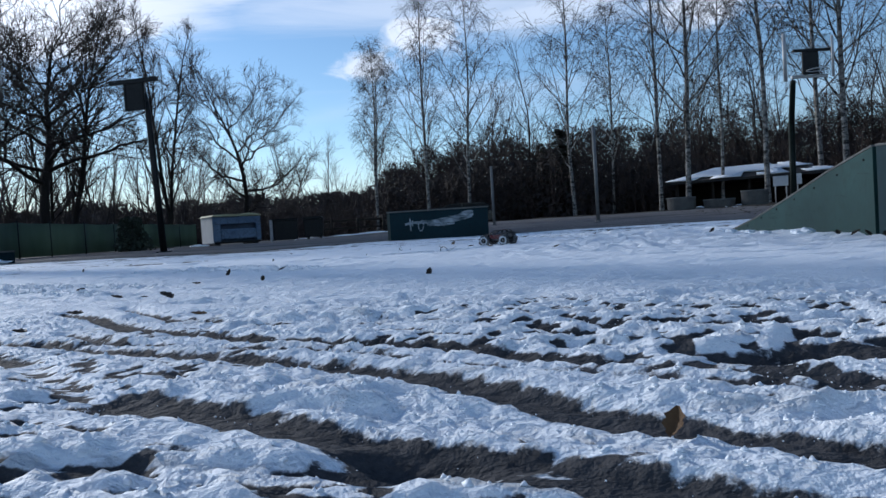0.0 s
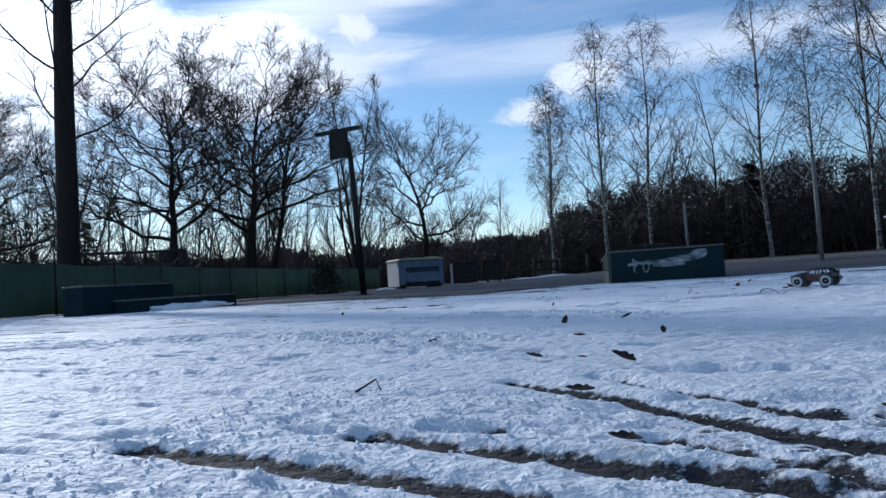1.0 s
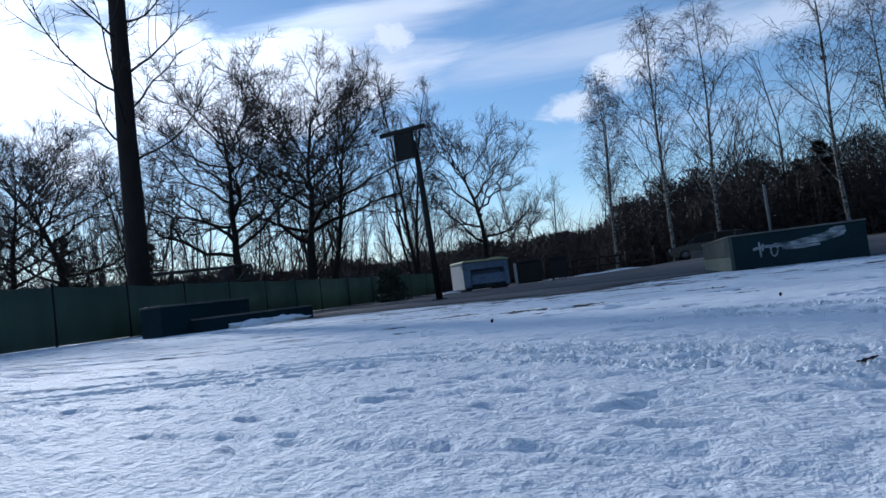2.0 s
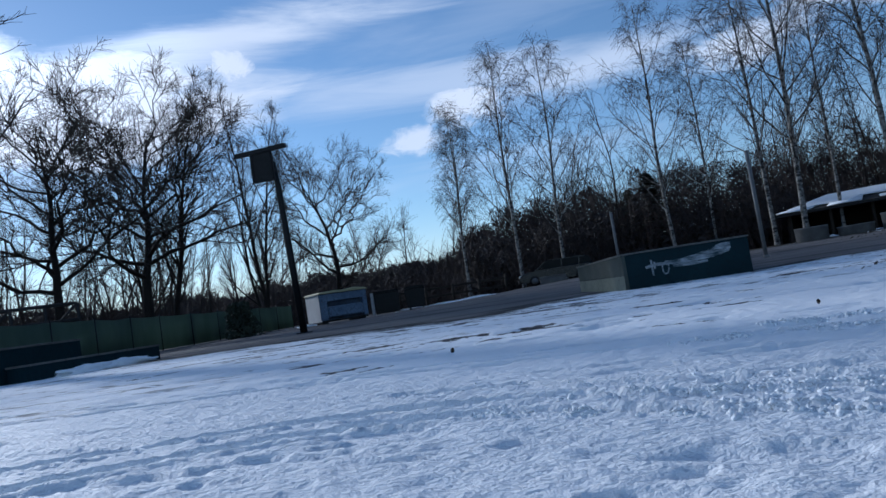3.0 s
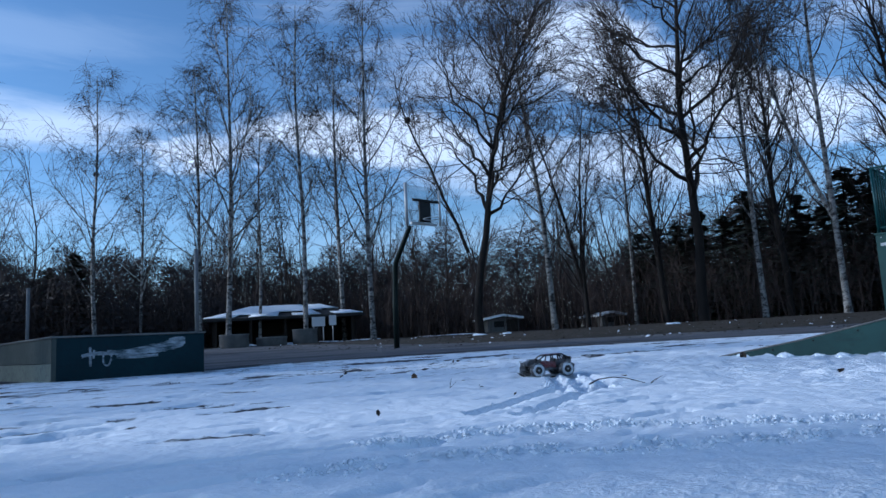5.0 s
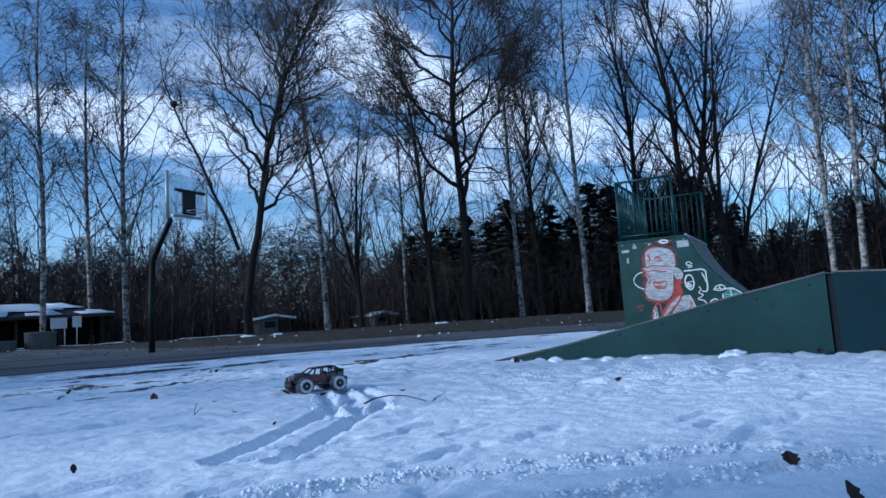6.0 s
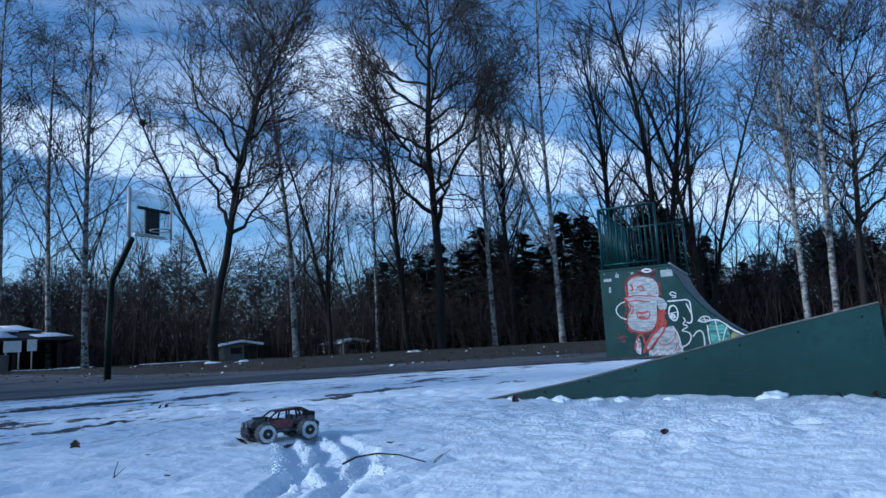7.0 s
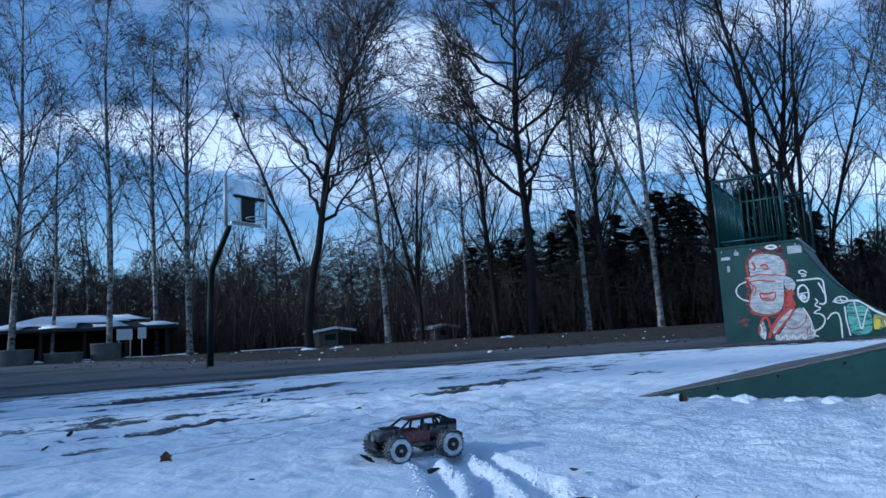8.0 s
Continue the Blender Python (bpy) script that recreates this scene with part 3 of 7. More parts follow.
def make_ground():
    xs = graded([(-1.2, 1.0, 0.0105), (1.0, 3.0, 0.0095), (3.0, 4.0, 0.028)], 900)
    ys = graded([(-1.85, -0.85, 0.0078), (-0.85, -0.55, 0.014), (-0.55, 1.6, 0.0098), (1.6, 3.6, 0.019)], 900)
    X, Y = np.meshgrid(xs, ys)
    Z = base_height(X, Y)
    near = 1 - smooth(np.hypot(X - 1, Y - 1), 9, 22)
    d, side = line_distance(X, Y, SNOW_EDGE)
    snow = np.clip(0.5 + np.where(side > 0, d * 0.075, -d * 0.3), 0, 1)
    inside = smooth(snow, 0.46, 0.56)
    # wind-grained crust, broad swells, and the trodden stretch by the ramp
    grain = fbm(X * 12, Y * 22, 2, 3) * 0.004 + fbm(X * 26, Y * 42, 2, 8) * 0.008
    fine = smooth(X, 0.6, 1.2) * (1 - smooth(X, 3.0, 3.4)) * (1 - smooth(Y, -0.9, -0.5)) * smooth(Y, -2.3, -1.95)
    pits = fbm(X * 46 + Y * 14, Y * 84, 2, 77)
    grain = grain * (1 - 0.6 * fine) + pits * (0.012 + 0.011 * smooth(X, 1.6, 2.2)) * fine
    near_crust = 1 - smooth(np.hypot(X - 0.6, Y - 0.6), 2.0, 4.0)
    pitted = 1 - 0.66 * smooth(Y + 0.4 * X, 0.6, 1.2)
    grain = grain + pitted * (fbm(X * 44 + Y * 9, Y * 66, 2, 66) * 0.0075 + fbm(X * 5 + Y, Y * 14, 2, 67) * 0.0025) * near_crust * (1 - fine)
    swell = fbm(X * 1.2, Y * 1.6, 3, 5) * 0.004
    trodden = np.exp(-(((X - 3.3) / 1.7) ** 2 + ((Y - 4.2) / 1.6) ** 2)) + 0.8 * np.exp(-(((X - 2.9) / 0.9) ** 2 + ((Y - 1.6) / 0.8) ** 2))
    trodden = trodden + 0.75 * np.exp(-(((X - 3.0) / 0.8) ** 2 + ((Y - 2.4) / 0.9) ** 2)) * smooth(np.hypot(X - 1.9, Y - 2.7), 0.3, 0.7)
    # shallow ledges where the crust has sagged
    dents = smooth(fbm(X * 1.5 + Y * 0.5, Y * 6.5, 3, 71), 0.14, 0.19) * smooth(np.hypot(X - 0.6, Y - 0.6), 1.2, 2.2) * 0.011
    dents = dents + smooth(fbm(X * 3.4 + Y, Y * 15, 2, 73), 0.19, 0.24) * (0.009 + 0.006 * smooth(Y, 1.4, 2.0))
    lumps = np.abs(fbm(X * 7.5 + Y * 3.0, Y * 6.0 - X * 2.0, 5, 11)) * 0.08 * np.clip(trodden, 0, 1) - 0.010 * np.clip(trodden, 0, 1)
    z = (0.012 + grain + swell * (1 - 0.85 * fine)) * inside * near + lumps * inside - dents * inside * near * (1 - np.clip(trodden, 0, 1))
    broken = fine * (0.35 + 0.65 * smooth(X, 1.4, 2.1)) * smooth(fbm(X * 2.5, Y * 3.5, 2, 90), -0.18, 0.08)
    # ground through broken crust; the shade in the pits is darkened in too
    bare = 0.22 * broken + 0.66 * broken * smooth(-pits, 0.04, 0.13)
    rough = fbm(X * 30, Y * 30, 3, 21)
    chunk = smooth(fbm(X * 58, Y * 66, 2, 61), -0.15, 0.2)
    spray = smooth(fbm(X * 60, Y * 70, 2, 62), -0.05, 0.2) * 0.011
    wob = fbm(X * 4, Y * 4, 2, 31) * 0.010
    groove, ridge, level = np.zeros(X.shape), np.zeros(X.shape), np.ones(X.shape)
    for line, w, depth, scrape, churn in RUTS:
        box = (X > min(p[0] for p in line) - 0.4) & (X < max(p[0] for p in line) + 0.4) & (Y > min(p[1] for p in line) - 0.4) & (Y < max(p[1] for p in line) + 0.4)
        dd, _ = line_distance(X[box], Y[box], line)
        dd = np.abs(dd + wob[box])
        cut = np.exp(-(dd / w) ** 8)
        berm = np.exp(-((dd - w - 0.014) / 0.013) ** 2)
        low = (0.4 if churn < 0.08 else 0.6) if scrape == 0 else 0.18
        groove[box] = np.maximum(groove[box], cut * depth * (1 + (0.2 + 0.8 * churn) * rough[box]) * (1.35 if scrape == 0 else 0.36))
        heap = berm * depth * low * (0.75 - 0.4 * churn + (0.2 + 0.9 * churn) * chunk[box]) + spray[box] * np.exp(-(dd / (2.6 * w)) ** 2) * churn
        ridge[box] = np.maximum(ridge[box], heap)
        level[box] = np.minimum(level[box], 1 - 0.8 * np.exp(-(dd / (2.0 * w)) ** 2))
        worn = 0.86 + 0.14 * smooth(X[box], 1.4, 2.1)
        bare[box] = np.maximum(bare[box], scrape * worn * np.exp(-(dd / (w * 1.25)) ** 4))
    z = z * level + ridge * (1 - 0.85 * np.clip(groove / 0.014, 0, 1)) - groove
    # spun-out hollow where the wheels dug in
    for cx, cy, rx, ry in ((2.75, 6.5, 0.8, 0.35), (3.2, 5.9, 0.4, 0.12), (2.445, -1.635, 0.055, 0.035), (2.8, -1.31, 0.12, 0.045), (1.44, -0.98, 0.035, 0.012), (1.5, -0.625, 0.03, 0.012)):
        e = np.exp(-(((X - cx) / rx) ** 2 + ((Y - cy) / ry) ** 2) ** 2)
        z -= 0.015 * e
        bare = np.maximum(bare, 0.9 * e * (0.6 + 0.8 * (rough + 0.5)))
    # thin gashes in the crust, slightly sunk and given the dark ground colour
    rs = random.Random(17)
    gashes = [(-1.1, 2.46), (-1.11, 3.0), (-0.69, 2.13), (-1.12, 1.64), (-0.93, 1.55), (-1.54, 2.14), (0.16, 2.83), (0.64, 3.5), (-0.15, 2.42), (0.21, 3.28), (-0.79, 2.49), (-0.54, 2.31), (-0.82, 4.33), (1.81, 5.1), (1.66, 4.27), (1.81, 5.44), (1.39, 3.84)]
    gashes += [(rs.uniform(-3.6, 0.6), rs.uniform(1.7, 5.2)) for k in range(40)] + [(rs.uniform(0.8, 4.2), rs.uniform(4.2, 7.6)) for k in range(22)] + [(rs.uniform(3.6, 6.5), rs.uniform(3.2, 7.0)) for k in range(16)]
    torn = fbm(X * 6, Y * 10, 3, 93) + 0.05
    for cx, cy in gashes:
        far = math.hypot(cx, cy)
        lx, ly, tilt = rs.uniform(0.09, 0.22) * (0.6 + 0.3 * far), rs.uniform(0.03, 0.065) * (0.5 + 0.4 * far), rs.uniform(0.15, 0.42) if cx < 0.2 else rs.uniform(-0.25, 0.1)
        box = (np.abs(X - cx) < 1.6) & (np.abs(Y - cy) < 0.9)
        u, v = X[box] - cx, Y[box] - cy - tilt * (X[box] - cx) + 0.6 * wob[box]
        e = np.exp(-np.clip((u / lx) ** 2 + (v / ly) ** 2 + 3.0 * torn[box], 0, 3) ** 3)
        z[box] -= 0.006 * e
        bare[box] = np.maximum(bare[box], 0.66 * e)
    # small sunk footprints
    for cx, cy, rx, ry in ((-0.29, 0.23, 0.045, 0.022), (-0.07, 0.13, 0.05, 0.022), (0.16, 0.01, 0.06, 0.03), (0.15, -0.07, 0.04, 0.02), (-0.55, 0.05, 0.05, 0.025), (0.9, 1.0, 0.06, 0.03), (2.1, 2.0, 0.09, 0.03), (2.45, 1.75, 0.08, 0.03), (1.85, 1.55, 0.07, 0.025)):
        z -= 0.010 * np.exp(-(((X - cx) / rx / 0.6) ** 2 + ((Y - cy) / ry / 0.6) ** 2) ** 2)
    Z = Z + z
    dv, sv = line_distance(X, Y, VERGE_EDGE)
    verge = np.clip(0.5 + np.where(sv < 0, dv, -dv) * 0.25, 0, 1)
    Z = Z + smooth(verge, 0.5, 0.8) * 0.06 + smooth(verge, 0.6, 1.0) * fbm(X * 0.7, Y * 0.7, 3, 40) * 0.12
    ny, nx = X.shape
    verts = np.stack([X, Y, Z], -1).reshape(-1, 3)
    i = np.arange(ny * nx).reshape(ny, nx)
    quads = np.stack([i[:-1, :-1], i[:-1, 1:], i[1:, 1:], i[1:, :-1]], -1).reshape(-1, 4)
    me = bpy.data.meshes.new("ground")
    me.vertices.add(len(verts))
    me.vertices.foreach_set("co", verts.astype(np.float32).ravel())
    me.loops.add(quads.size)
    me.loops.foreach_set("vertex_index", quads.astype(np.int32).ravel())
    me.polygons.add(len(quads))
    me.polygons.foreach_set("loop_start", np.arange(0, quads.size, 4, dtype=np.int32))
    me.update(calc_edges=True)
    # thin left-over snow at the verge's foot
    strip = np.exp(-((np.where(sv < 0, dv, -dv) - 0.6) / 0.5) ** 2) * (X < 9) * (Y > 30) * 0.62
    snow2 = np.maximum(snow, strip)
    away = np.hypot(X - 0.8, Y - 0.8)
    dashes = smooth(away, 1.9, 3.6) * 0.7 * (1 - 0.75 * smooth(X, 2.2, 3.2) * (1 - smooth(Y, 4.5, 5.5)))
    col = np.stack([snow2, bare, verge, dashes], -1).astype(np.float32)
    at = me.color_attributes.new("cover", "FLOAT_COLOR", "POINT")
    at.data.foreach_set("color", col.ravel())
    # wind-pitted crust to the south, smoother drifted snow towards the ramps
    pitted = 1 - (1 - pitted) * (1 - 0.85 * np.clip(trodden, 0, 1))
    me.attributes.new("crisp", "FLOAT", "POINT").data.foreach_set("value", pitted.astype(np.float32).ravel())
    me.materials.append(M_GROUND)
    me.shade_smooth()
    relief.update(xs=xs, ys=ys, z=Z, bare=bare)
    return tagged(new("ground", me), "asphalt court under crusted rutted snow, bare at its rim", "ground", kind="structure")


relief = {}
make_ground()


def on_ground(x, y, key="z"):
    """Height (or bareness) of the finished ground at points."""
    xs, ys, z = relief["xs"], relief["ys"], relief[key]
    i = np.clip(np.searchsorted(xs, x) - 1, 0, len(xs) - 2)
    j = np.clip(np.searchsorted(ys, y) - 1, 0, len(ys) - 2)
    u, v = (x - xs[i]) / (xs[i + 1] - xs[i]), (y - ys[j]) / (ys[j + 1] - ys[j])
    return (z[j, i] * (1 - u) + z[j, i + 1] * u) * (1 - v) + (z[j + 1, i] * (1 - u) + z[j + 1, i + 1] * u) * v


# ---- trees ----
class Wood:
    """Collects tapered tubes for the trunk and for the crown of one tree."""

    def __init__(self, seed):
        self.r = random.Random(seed)
        self.trunk, self.crown = ([], []), ([], [])

    def branch(self, start, way, length, r0, r1, segs, wander, lift, sides, crown):
        p, d = Vector(start), Vector(way).normalized()
        pts, rad = [p.copy()], [r0]
        for i in range(segs):
            d = d + Vector((self.r.gauss(0, wander), self.r.gauss(0, wander), self.r.gauss(0, wander) + lift / segs))
            d.normalize()
            p = p + d * (length / segs)
            pts.append(p.copy())
            rad.append(r0 + (r1 - r0) * (i + 1) / segs)
        v, f = self.crown if crown else self.trunk
        tube_arrays(pts, rad, sides, v, f, cap=False)
        return pts, rad

    def along(self, pts, rad, f):
        k = f * (len(pts) - 1)
        i = min(int(k), len(pts) - 2)
        t = k - i
        return pts[i].lerp(pts[i + 1], t), rad[i] + (rad[i + 1] - rad[i]) * t, (pts[i + 1] - pts[i]).normalized()

    def off(self, d, angle, spin=None):
        a = d.orthogonal().normalized()
        spin = self.r.uniform(0, 2 * math.pi) if spin is None else spin
        a = Matrix.Rotation(spin, 3, d) @ a
        return (d * math.cos(angle) + a * math.sin(angle)).normalized()

    def twigs(self, pts, rad, n, length, angle, lift, r0, deep=0, segs=2):
        for k in range(n):
            f = self.r.uniform(0.2, 1.0)
            p, r, d = self.along(pts, rad, f)
            w = self.off(d, angle * self.r.uniform(0.6, 1.3))
            ln = length * self.r.uniform(0.6, 1.25) * (1.15 - 0.5 * f)
            q, qr = self.branch(p, w, ln, min(r * 0.7, r0), r0 * 0.5, segs, 0.12, lift, 3, True)
            if deep:
                self.twigs(q, qr, deep, ln * 0.55, angle, lift * 1.3, r0 * 0.7)


def birch(seed, h=16.0, bare=0.3, spread=3.1, fork=False):
    w = Wood(seed)
    pts, rad, sway = [], [], [w.r.uniform(-1, 1) for k in range(4)]
    for k in range(17):
        t = k / 16
        bend = h * 0.012 * math.sin(math.pi * t)
        pts.append(Vector((bend * (sway[0] + sway[1] * math.sin(7 * t)), bend * (sway[2] + sway[3] * math.sin(6 * t)), t * h - 0.3)))
        rad.append(0.132 + (0.02 - 0.132) * t)
    rad[0] = 0.18
    tube_arrays(pts, rad, 8, *w.trunk, cap=False)
    stems = [(pts, rad, bare)]
    if fork:
        p, r, d = w.along(pts, rad, 0.22)
        q, qr = w.branch(p, w.off(d, 0.35), h * 0.75, r * 0.8, 0.02, 12, 0.03, 0.35, 7, False)
        stems.append((q, qr, 0.15))
    for sp, sr, b0 in stems:
        n = 26 if not fork else 18
        for k in range(n):
            f = b0 + (0.97 - b0) * (k + w.r.random()) / n
            p, r, d = w.along(sp, sr, f)
            ln = spread * ((1 - f) ** 0.7 * 1.1 + 0.18) * w.r.uniform(0.65, 1.25)
            lp, lr = w.branch(p, w.off(d, w.r.uniform(0.6, 1.0), k * 2.4), ln * 1.12, min(r * 0.5, 0.045), 0.010, 6, 0.09, 0.65, 4, False)
            for j in range(9):
                g = w.r.uniform(0.2, 1.0)
                p2, r2, d2 = w.along(lp, lr, g)
                l2 = ln * 0.42 * w.r.uniform(0.6, 1.2)
                bp, br = w.branch(p2, w.off(d2, w.r.uniform(0.5, 0.9)), l2, min(r2, 0.016), 0.007, 4, 0.1, 0.1, 3, True)
                w.twigs(bp, br, 6, 1.1, 0.8, -1.3, 0.0094)
    return w


def oak(seed, h=12.0, fork=0.28, wide=0.42, limbs=11, r=0.21, leader=False, dense=8):
    """A broad-leaved tree whose crooked limbs fill a rounded crown; with a leader the trunk runs on to the top."""
    w = Wood(seed)
    top = 0.96 if leader else 0.80
    pts, rad = w.branch((0, 0, -0.3), (0, 0, 1), h * top + 0.3, r, 0.02, 14, 0.05 if leader else 0.075, 0.15, 9, False)
    rad[0] = r * 1.35
    mid = Vector((0, 0, h * 0.60))
    for k in range(limbs):
        u = (k + w.r.random()) / limbs
        a = k * 2.4 + w.r.uniform(-0.4, 0.4)
        f = fork + ((0.86 if leader else 0.70) - fork) * u
        p, rr, d = w.along(pts, rad, f / top)
        rise = (0.30 - 0.2 * u) if leader else (0.22 + 0.10 * u)
        z = min(0.97, f + rise * w.r.uniform(0.7, 1.25))
        reach = h * wide * math.sqrt(max(0.05, 1 - ((z - 0.55) / 0.5) ** 2)) * w.r.uniform(0.7, 1.1)
        goal = Vector((p.x + reach * math.cos(a), p.y + reach * math.sin(a), h * z))
        r1 = min(rr * 0.62, r * 0.44)
        way = goal - p
        bow = p + way * 0.45 + Vector((0, 0, -0.12)) * way.length + w.off(way.normalized(), 1.57) * way.length * 0.12
        mp, mr = [], []
        for i in range(10):
            t = i / 9
            q = p * (1 - t) ** 2 + bow * 2 * t * (1 - t) + goal * t * t
            j = way.length * 0.024 * min(1, 3 * t)
            mp.append(q + Vector((w.r.gauss(0, j), w.r.gauss(0, j), w.r.gauss(0, j * 0.7))))
            mr.append(r1 * (1 - t) ** 1.1 + 0.013)
        tube_arrays(mp, mr, 6, *w.trunk, cap=False)
        for j in range(11):
            f = 0.22 + 0.76 * (j + w.r.random()) / 11
            p2, rr, d = w.along(mp, mr, f)
            l2 = h * 0.2 * w.r.uniform(0.55, 1.2) * (1.15 - 0.55 * f)
            out = w.off(d, w.r.uniform(0.55, 1.0)) + (p2 - mid).normalized() * 0.35
            bp, br = w.branch(p2, out, l2, min(rr * 0.6, 0.036), 0.010, 6, 0.15, 0.5, 4, False)
            for i in range(6):
                p3, r3, d3 = w.along(bp, br, w.r.uniform(0.2, 1.0))
                cp, cr = w.branch(p3, w.off(d3, w.r.uniform(0.5, 1.0)), l2 * 0.45 * w.r.uniform(0.6, 1.2), min(r3, 0.016), 0.007, 4, 0.17, 0.3, 3, True)
                w.twigs(cp, cr, dense, 0.6, 0.8, 0.2, 0.0095, 0, 1)
    return w


def tall_tree(seed, h=19.0, stems=2, r=0.2, first=0.18):
    w = Wood(seed)
    lines = []
    for s in range(stems):
        way = w.off(Vector((0, 0, 1)), 0.05 + 0.13 * s, s * 2.6)
        p, q = w.branch((0.12 * s, 0, -0.3), way, h * w.r.uniform(0.85, 1.0), r * (1 - 0.15 * s), 0.02, 14, 0.045, 0.2, 7, False)
        q[0] = q[0] * 1.3
        lines.append((p, q))
    n = 28 // stems + 7
    for lp, lr in lines:
        for k in range(n):
            f = first + (0.97 - first) * (k + w.r.random()) / n
            p, rr, d = w.along(lp, lr, f)
            ln = h * 0.26 * ((1 - f) ** 0.6 + 0.15) * w.r.uniform(0.7, 1.25)
            bp, br = w.branch(p, w.off(d, w.r.uniform(0.45, 0.85), k * 2.4), ln, min(rr * 0.6, 0.07), 0.012, 7, 0.11, 0.6, 4, False)
            for j in range(7):
                g = w.r.uniform(0.2, 1.0)
                p2, r2, d2 = w.along(bp, br, g)
                cp, cr = w.branch(p2, w.off(d2, w.r.uniform(0.5, 0.95)), ln * 0.38 * w.r.uniform(0.6, 1.2), min(r2, 0.02), 0.008, 4, 0.13, 0.3, 3, True)
                w.twigs(cp, cr, 10, 0.75, 0.8, 0.1, 0.010, 0, 1)
    return w


def tree_object(name, w, bark, twig, label, category):
    root = empty(name)
    from_lists("trunk", *w.trunk, bark, root, smooth=True)
    from_lists("crown", *w.crown, twig, root)
    return tagged(root, label, category)


def place_tree(proto, x, y, h, h0, lean=(0, 0), spin=0.0, thick=1.0):
    """A copy of a tree of height h0, at height h; lean: how far its top stands off, in metres."""
    s = h / h0
    m = Matrix.Translation((x, y, land(x, y)))
    shear = Matrix.Identity(4)
    shear[0][2], shear[1][2] = lean[0] / h, lean[1] / h
    return copy_thing(proto, m @ shear @ Matrix.Rotation(spin, 4, "Z") @ Matrix.Diagonal((s * thick, s * thick, s, 1)))


L_BIRCH = "bare silver birch with white banded trunk on the verge"
L_OAK = "bare dark oak with crooked spreading limbs behind the fence"
L_TALL = "tall bare dark-barked tree standing on the leafy verge"
birches = [tree_object("birch_tree", birch(11, spread=4.0, bare=0.24), M_BIRCH, M_BTWIG, L_BIRCH, "tree"),
           tree_object("birch_tree", birch(12, spread=3.5, bare=0.3), M_BIRCH, M_BTWIG, L_BIRCH, "tree"),
           tree_object("birch_tree", birch(13, spread=4.4, bare=0.2), M_BIRCH, M_BTWIG, L_BIRCH, "tree"),
           tree_object("birch_tree", birch(14, fork=True, spread=3.5), M_BIRCH, M_BTWIG, "bare birch forked low into two white stems", "tree")]
oaks = [tree_object("oak_tree", oak(21, fork=0.24, wide=0.40, limbs=17, dense=7), M_BARK, M_TWIG, L_OAK, "tree"),
        tree_object("oak_tree", oak(22, fork=0.27, wide=0.40, limbs=18, dense=7), M_BARK, M_TWIG, L_OAK, "tree"),
        tree_object("oak_tree", oak(23, fork=0.18, wide=0.34, limbs=13, dense=7), M_BARK, M_TWIG, L_OAK, "tree"),
        tree_object("oak_tree", oak(24, h=18.0, fork=0.30, wide=0.20, limbs=19, r=0.22, leader=True), M_BARK, M_TWIG, "tall bare tree with thick forked dark limbs on the verge", "tree"),
        tree_object("oak_tree", oak(26, h=18.0, fork=0.26, wide=0.22, limbs=20, r=0.22, leader=True), M_BARK, M_TWIG, "tall bare tree with thick forked dark limbs on the verge", "tree")]
talls = [tree_object("bare_tree", tall_tree(31), M_BARK, M_TWIG, L_TALL, "tree"),
         tree_object("bare_tree", tall_tree(32, stems=1, r=0.24), M_BARK, M_TWIG, L_TALL, "tree"),
         tree_object("bare_tree", tall_tree(33, stems=3, first=0.12), M_BARK, M_TWIG, "bare tree with several dark stems from one foot", "tree")]
TREES = []


def tree_at(kind, index, x, y, height, lean, thickness):
    TREES.append((kind, index, x, y, height, lean, thickness))


# kind, index, x, y, height, lean of the top, thickness
tree_at('o', 0, -21.2, 19.7, 10.7, (0.3, 0.3), 1.15)
tree_at('o', 1, -20.3, 23.3, 12.2, (0.8, 0.6), 1.15)
tree_at('t', 1, -20.9, 25.4, 12.6, (1.8, 1.4), 1.0)
tree_at('o', 2, -25.2, 14.8, 8.6, (0.3, 0.3), 1.2)
tree_at('o', 0, -26.6, 13.2, 8.2, (0.2, 0.3), 1.2)
tree_at('t', 2, -25.4, 17.6, 8.6, (0.2, 0.2), 1.1)
tree_at('t', 0, -23.5, 27.0, 11.0, (0.2, 0.2), 1.0)
tree_at('t', 2, -18.5, 29.5, 13.2, (0.4, 0.3), 0.9)
tree_at('o', 2, -17.0, 34.8, 10.2, (0.4, 0.3), 1.1)
tree_at('b', 1, -11.4, 42.3, 13.2, (0.4, 0.1), 0.9)
tree_at('b', 1, -12.0, 44.1, 12.6, (1.0, 0.3), 0.9)
tree_at('b', 0, -8.0, 43.1, 16.3, (0.3, 0), 1.0)
tree_at('b', 2, -5.3, 43.5, 15.8, (0.8, 0.1), 1.0)
tree_at('b', 2, 1.6, 44.8, 17.1, (-0.1, 0), 0.95)
tree_at('b', 0, 6.8, 41.3, 17.2, (-0.4, 0.1), 1.0)
tree_at('b', 2, 8.3, 41.0, 22.0, (0.4, 0), 0.95)
tree_at('b', 1, 10.5, 42.5, 15.6, (0.6, 0), 0.9)
tree_at('b', 1, 12.0, 38.0, 20.5, (-0.4, 0), 0.9)
tree_at('b', 0, 15.5, 36.6, 21.0, (0.2, 0), 1.0)
tree_at('o', 3, 18.2, 29.4, 18.8, (-1.2, 0.8), 1.0)
tree_at('b', 2, 26.2, 33.6, 24.0, (-2.4, 1.8), 0.95)
